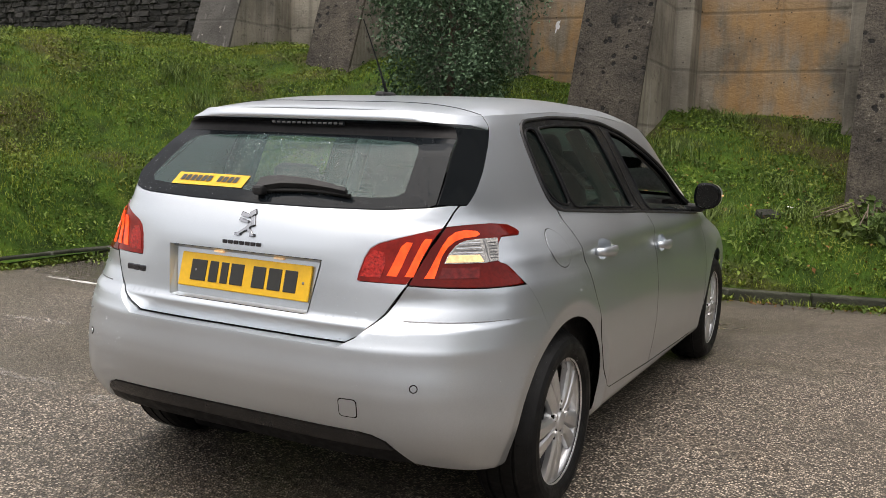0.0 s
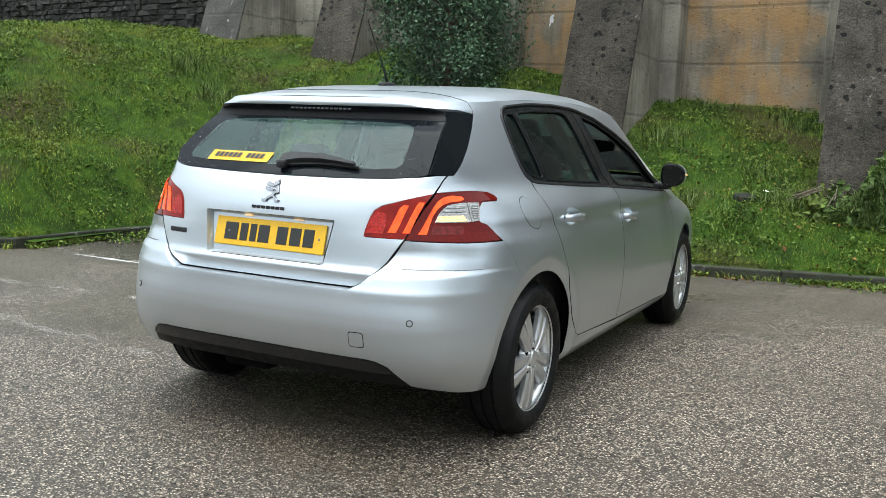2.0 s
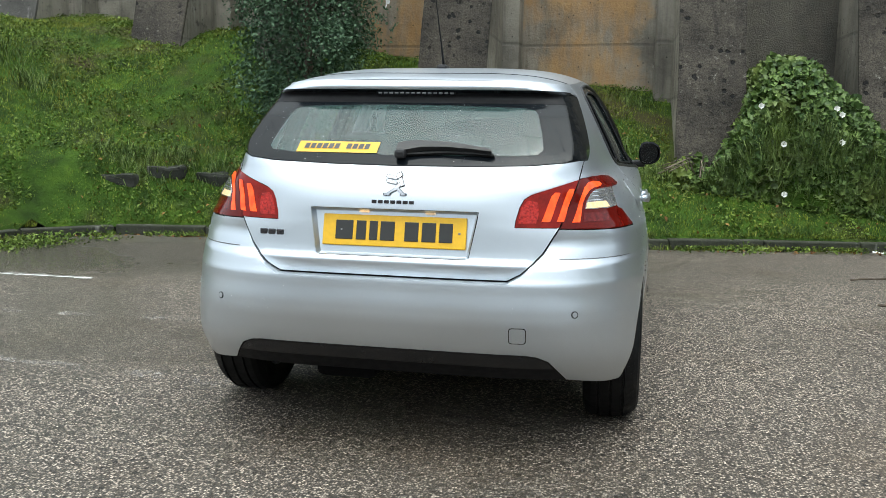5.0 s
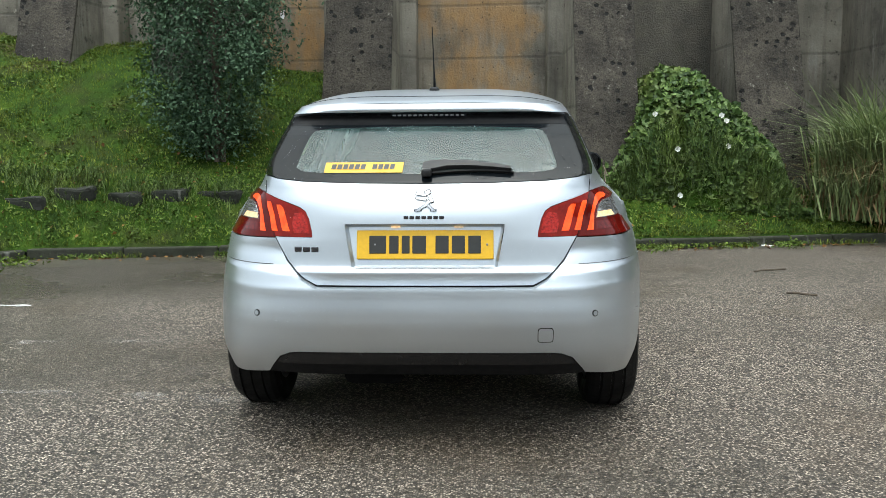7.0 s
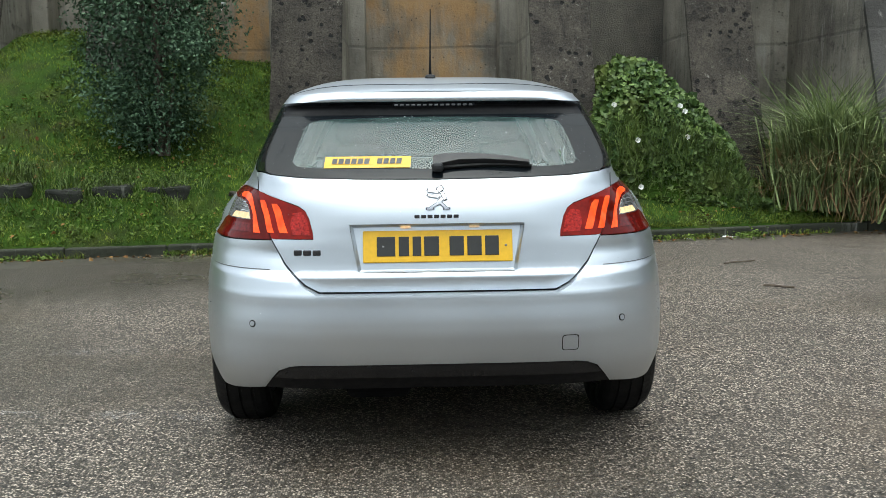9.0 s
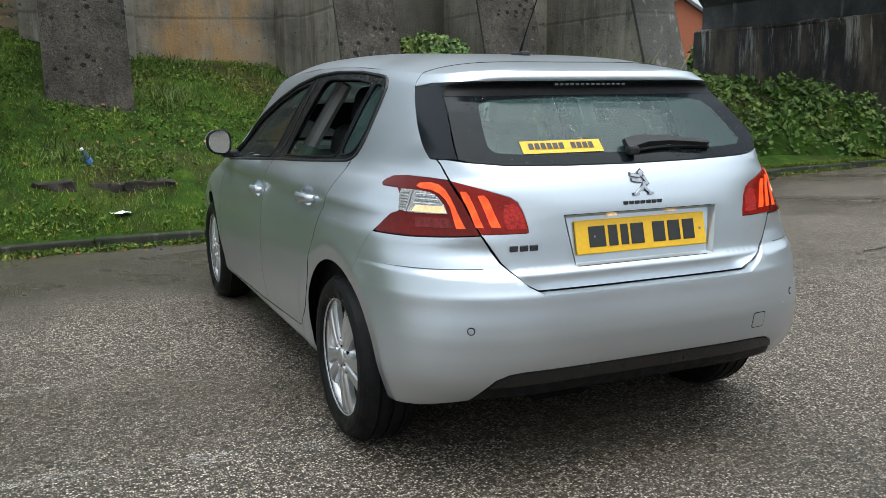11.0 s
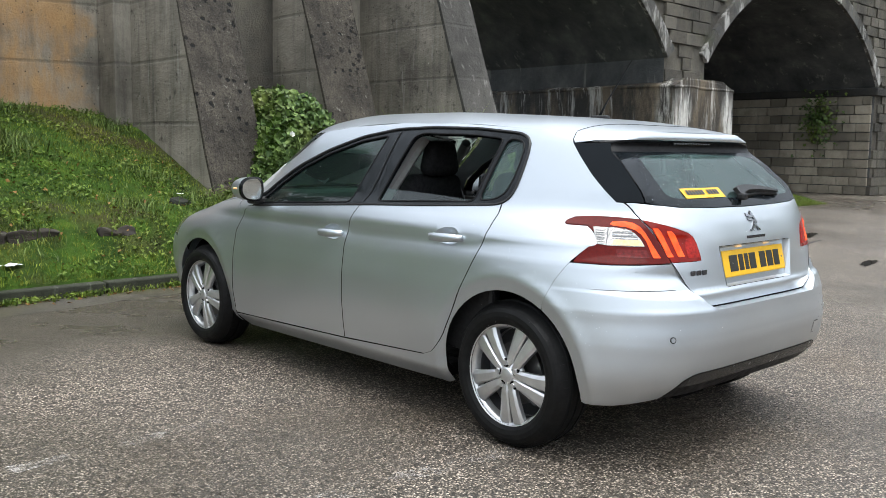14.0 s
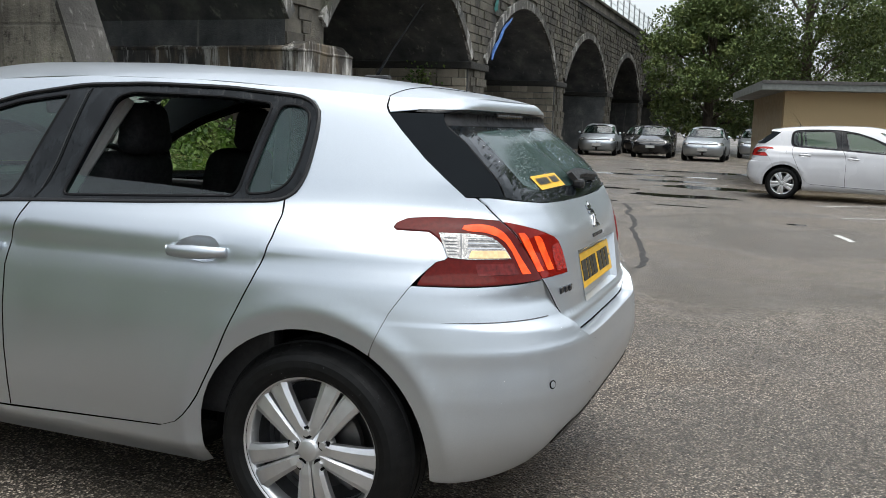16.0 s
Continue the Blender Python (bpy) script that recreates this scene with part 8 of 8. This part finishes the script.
def worn_line(points, width, material, name, label):
    """A ragged flat band along points."""
    vs, fs = [], []
    for i in range(len(points) - 1):
        (ax, ay), (bx, by) = points[i], points[i + 1]
        for t in np.linspace(0, 1, 24):
            x, y = ax + (bx - ax) * t, ay + (by - ay) * t
            w = width * (0.55 + 0.6 * abs(noise.noise((x * 4, y * 4, 9.0))) + 0.3 * noise.noise((x * 17, y * 17, 1.0)))
            l = math.hypot(bx - ax, by - ay)
            nx, ny = -(by - ay) / l, (bx - ax) / l
            vs += [(x + nx * w, y + ny * w, 0.004), (x - nx * w, y - ny * w, 0.004)]
    fs = [(2 * i, 2 * i + 2, 2 * i + 3, 2 * i + 1) for i in range(len(vs) // 2 - 1)]
    tagged(part(name, (vs, fs), material), label, "road marking", kind="structure")


def make_flaked():
    """Chippings with a last film of white paint."""
    k = Nodes("flaked_pale_paint")
    c = k.ramp(k.axis(0, k.cells(132, 'F1', "Color")), (0.0, (0.10, 0.09, 0.08)), (0.6, (0.34, 0.31, 0.28)), (1.0, (0.72, 0.69, 0.65)))
    a = k.math('MULTIPLY', k.ramp(k.noise(24, 5, 0.7), (0.44, 0.0), (0.58, 0.6)), k.spread(k.noise(3.5, 4, 0.65), 0.42, 0.60))
    return k.done(c, 0.7, 0.0, Alpha=a)


FLAKED = make_flaked()
worn_line([(-2.95, 0.16), (-1.6, 0.03), (-0.55, -0.10)], 0.07, FLAKED, "parking_line", "almost worn away pale bay line")
worn_line([(-3.9, 0.9), (-2.6, 1.05), (-1.5, 1.1)], 0.06, FLAKED, "parking_line", "almost worn away pale bay line")


def kerb_strip():
    """The smoother, darker strip of tarmac along the kerb."""
    vs, fs = [], []
    pts = []
    for (ax, ay), (bx, by) in zip(KERB_LINE[3:12], KERB_LINE[4:13]):
        for t in np.linspace(0, 1, 12)[:-1]:
            pts.append((ax + (bx - ax) * t, ay + (by - ay) * t))
    for x, y in pts:
        w = float(np.interp(x, (-1.0, 2.0), (0.42, 0.14))) + float(np.interp(x, (-1.0, 2.0), (0.12, 0.06))) * noise.noise((x * 0.9, y * 0.9, 8.0)) + 0.08 * noise.noise((x * 5, y * 5, 8.0))
        for k in range(4):
            vs.append((x + 0.14 * w * k / 3, y - 0.01 - w * k / 3, 0.004 - 0.003 * (k == 3)))
    for i in range(len(pts) - 1):
        for k in range(3):
            a = 4 * i + k
            fs.append((a, a + 1, a + 5, a + 4))
    tagged(part("tarmac_strip", (vs, fs), OLD_TARMAC), "smooth dark wet tarmac strip along the kerb", "tarmac", kind="structure")


kerb_strip()


def flat_stone(x, y, z, w, d, h, turn, seed, label="dark flat stone half sunk in the grassy bank", tilt=0.0):
    bm = bmesh.new()
    bmesh.ops.create_cube(bm, size=1, matrix=Matrix.Diagonal((w, d, h, 1)))
    bmesh.ops.subdivide_edges(bm, edges=bm.edges[:], cuts=4, use_grid_fill=True)
    for v in bm.verts:
        u = Vector((2 * v.co.x / w, 2 * v.co.y / d, 2 * v.co.z / h))
        k = max(1.0, (abs(u.x) ** 9 + abs(u.y) ** 9 + abs(u.z) ** 9) ** (1 / 9))
        v.co = Vector((v.co.x / k, v.co.y / k, v.co.z / k))
        v.co += noise.noise_vector(v.co * 7 + Vector((seed * 2.3, 0, 0))) * 0.022
    tagged(part("edging_stone", bm, SLAB, m=Matrix.Translation((x, y, z)) @ Matrix.Rotation(turn, 4, 'Z') @ Matrix.Rotation(tilt, 4, 'X')), label, "stone", group="old edging stones in the bank")


for i, (x, w) in enumerate(((-4.45, 0.40), (-4.0, 0.42), (-3.5, 0.34), (-3.05, 0.40), (-2.55, 0.46))):
    y = kerb_y(x) + 0.72
    flat_stone(x, y, bank_height(x, y) - 0.075 + 0.012 * (i % 2), w, 0.24, 0.15, 0.1 - 0.05 * i, i, tilt=0.12)
flat_stone(0.72, 6.05, bank_height(0.72, 6.05) - 0.02, 0.2, 0.16, 0.12, 0.5, 11, "small grey stone lying in the grass", 0.3)
for x, l, tn in ((-0.95, 0.42, 0.12), (-1.75, 0.36, -0.08), (-0.2, 0.34, 0.16), (-1.3, 0.25, -0.2)):
    y = kerb_y(x) + 0.66
    bm = box(-l / 2, l / 2, -0.06, 0.06, -0.07, 0.05, 0.015)
    roughen(bm, 9, 0.04, x, 4)
    tagged(part("rotten_timber", bm, WOOD, m=Matrix.Translation((x, y, bank_height(x, y) - 0.03)) @ Matrix.Rotation(tn, 4, 'Z')), "rotten timber edging sunk in the bank", "timber", group="rotten timbers in the bank")


def crumple(name, label, x, y, z, size, seed, material):
    bm = bmesh.new()
    bmesh.ops.create_grid(bm, x_segments=8, y_segments=6, size=0.5)
    for v in bm.verts:
        n = noise.noise_vector(v.co * 3.1 + Vector((seed, 0, 0)))
        v.co = Vector((v.co.x * size, v.co.y * size * 0.5, 0.0)) + n * size * 0.22
        v.co.z = abs(v.co.z) + 0.004
    tagged(part(name, bm, material, m=Matrix.Translation((x, y, z)) @ Matrix.Rotation(seed, 4, 'Z'), smooth=True), label, "litter", group="scraps of litter")


crumple("plastic_scrap", "white plastic scrap lying in the grass", -1.23, 5.08, bank_height(-1.23, 5.08) + 0.02, 0.14, 0.2, PLASTIC)
crumple("plastic_scrap", "white plastic scrap lying on the bank", 0.9, 6.4, bank_height(0.9, 6.4) + 0.02, 0.12, 1.2, PLASTIC)
crumple("plastic_scrap", "torn white plastic lying by the kerb", 3.2, kerb_y(3.2) - 0.05, 0.0, 0.13, 2.2, PLASTIC)
crumple("plastic_scrap", "torn white plastic lying by the kerb", 2.75, kerb_y(2.75) - 0.03, 0.0, 0.08, 3.0, PLASTIC)
crumple("plastic_scrap", "small pale scrap on the grass", 5.0, 5.95, bank_height(5.0, 5.95) + 0.02, 0.09, 3.4, PLASTIC)


def build_bottle():
    m = Matrix.Translation((-1.45, 5.76, bank_height(-1.45, 5.76) + 0.06)) @ Matrix.Rotation(radians(-25), 4, 'Y') @ Matrix.Rotation(radians(20), 4, 'X')
    b = tagged(empty("plastic_bottle", m), "clear crushed plastic bottle standing in the grass", "bottle")
    prof = [(0.0, -0.10), (0.030, -0.098), (0.033, -0.09), (0.033, 0.03), (0.028, 0.05), (0.014, 0.085), (0.013, 0.10), (0.0, 0.10)]

    def lathe(p):
        vs, fs = [], []
        for i in range(14):
            a = 2 * math.pi * i / 14
            vs += [(r * math.cos(a), r * math.sin(a), z) for r, z in p]
        n = len(p)
        for i in range(14):
            j = (i + 1) % 14
            fs += [(i * n + k, j * n + k, j * n + k + 1, i * n + k + 1) for k in range(n - 1)]
        return vs, fs
    part("bottle_body", lathe(prof), BOTTLE, b, smooth=True)
    part("label_band", lathe([(0.0345, -0.05), (0.0345, 0.0)]), BLUE_LABEL, b, smooth=True)
    part("cap", lathe([(0.0, 0.112), (0.015, 0.112), (0.015, 0.094), (0.0, 0.094)]), PLASTIC, b)


build_bottle()


def build_chip():
    """A pale scar on the wall where a piece has broken off."""
    bm = bmesh.new()
    bmesh.ops.create_circle(bm, cap_ends=True, segments=14, radius=0.5)
    for v in bm.verts:
        k = 0.75 + 0.8 * noise.noise(v.co * 5)
        v.co = (v.co.x * 0.08 * k, 0, v.co.y * 0.22 * k)
    tagged(part("wall_scar", bm, PLASTIC, m=Matrix.Translation((-2.68, wall_y(-2.68) - 0.004, 2.88)) @ Matrix.Rotation(0.3, 4, 'Y')), "pale scar on the wall", "scar", kind="structure")


build_chip()


def build_twig(points, thick):
    root = tagged(empty("twig"), "thin dark fallen twig on the wet tarmac", "twig", "twigs on the tarmac")
    line = [Vector((x, y, 0.008)) for x, y in points]
    part("stem", tube(line, thick, 5), BARK, root)


TWIGS = [(((2.56, 3.67), (2.66, 3.75), (2.75, 3.76), (2.87, 3.81)), 0.007), (((2.50, 2.67), (2.56, 2.66), (2.62, 2.61), (2.69, 2.57)), 0.009)]
for points, thick in TWIGS:
    build_twig(points, thick)


def build_ivy():
    rs = np.random.RandomState(40)
    root = tagged(empty("ivy_clump"), "green ivy clump growing on the stone pier", "climbing plant")
    c = np.array(IVY_AT)
    p = c + rs.normal(size=(420, 3)) * [0.10, 0.26, 0.42]
    p[:, 0] = c[0] - np.abs(rs.normal(size=420)) * 0.09
    part("foliage", leaves_mesh("leaves", p, rs.uniform(0.06, 0.14, 420), BIND, rs, 0.2, 0.8, np.tile((-1.0, -0.5, 0.2), (420, 1))), None, root)
    part("stem", tube([c + [0.03, 0, -0.6], c + [0.0, 0.05, 0], c + [0.03, 0.1, 0.4]], 0.012, 5), BARK, root)


IVY_AT = (23.90, 9.93, 2.2)
build_ivy()


def build_drops():
    """Rain beads on the filmed car's paint and glass."""
    rs = np.random.RandomState(50)
    dome = []
    for r, h in ((1.0, -0.2), (0.78, 0.5), (0.0, 0.75)):
        for k in range(7 if r > 0 else 1):
            a = 2 * math.pi * k / 7
            dome.append((r * math.cos(a), r * math.sin(a), h))
    faces = [(k, (k + 1) % 7, 7 + (k + 1) % 7, 7 + k) for k in range(7)] + [(7 + k, 7 + (k + 1) % 7, 14) for k in range(7)]
    vs, fs = [], []
    zones = [(0.05, 0.62, 0.88, 1.02, 200, "gate", 0.0016), (0.62, 1.25, 0.83, 1.03, 520, "", 0.0017), (0.3, 1.25, 0.5, 0.83, 1200, "bumper", 0.0020), (0.0, 0.64, 1.04, 1.25, 2300, "", 0.0020), (1.25, 2.4, 0.70, 0.99, 480, "", 0.0016), (1.0, 1.9, 1.04, 1.30, 200, "", 0.0010), (1.7, 2.75, 1.0, 1.30, 420, "", 0.0018)]
    for q0, q1, z0, z1, n, mode, size in zones:
        MODE[0] = mode
        for _ in range(n):
            q, z = rs.uniform(q0, q1), rs.uniform(z0, z1)
            if noise.noise((q * 5, z * 6, n)) < -0.15:
                continue
            s = 1 if rs.uniform() < 0.5 else -1
            if z > 1.0 and (1.40 < q < 2.08 and s < 0 or 2.10 < q < 3.1 and s > 0):
                continue
            p, nr = Vector(surf(q, z)), normal_at(q, z)
            p.x, nr.x = p.x * s, nr.x * s
            t = nr.orthogonal().normalized()
            b = nr.cross(t)
            r = size * rs.uniform(0.45, 1.5)
            o = len(vs)
            lift = 0.0038 if mode == "gate" and z < 1.0 and q > 0.37 else 0.0014
            for x, y, h in dome:
                vs.append(p + nr * (h * r + lift) + t * (x * r) + b * (y * r * rs.uniform(0.9, 1.2)))
            fs += [tuple(o + i for i in f) for f in faces]
    MODE[0] = ""
    ob = part("rain_bead", (vs, fs), WATER, CAR, "rain beads", smooth=True)
    ob["kind"] = "stuff"
    ob.visible_shadow = False


def make_water():
    k = Nodes("clear_rain_water")
    return k.done((0.95, 0.97, 1.0), 0.02, 0.0, Transmission_Weight=1.0, IOR=1.33)


WATER = make_water()
build_drops()
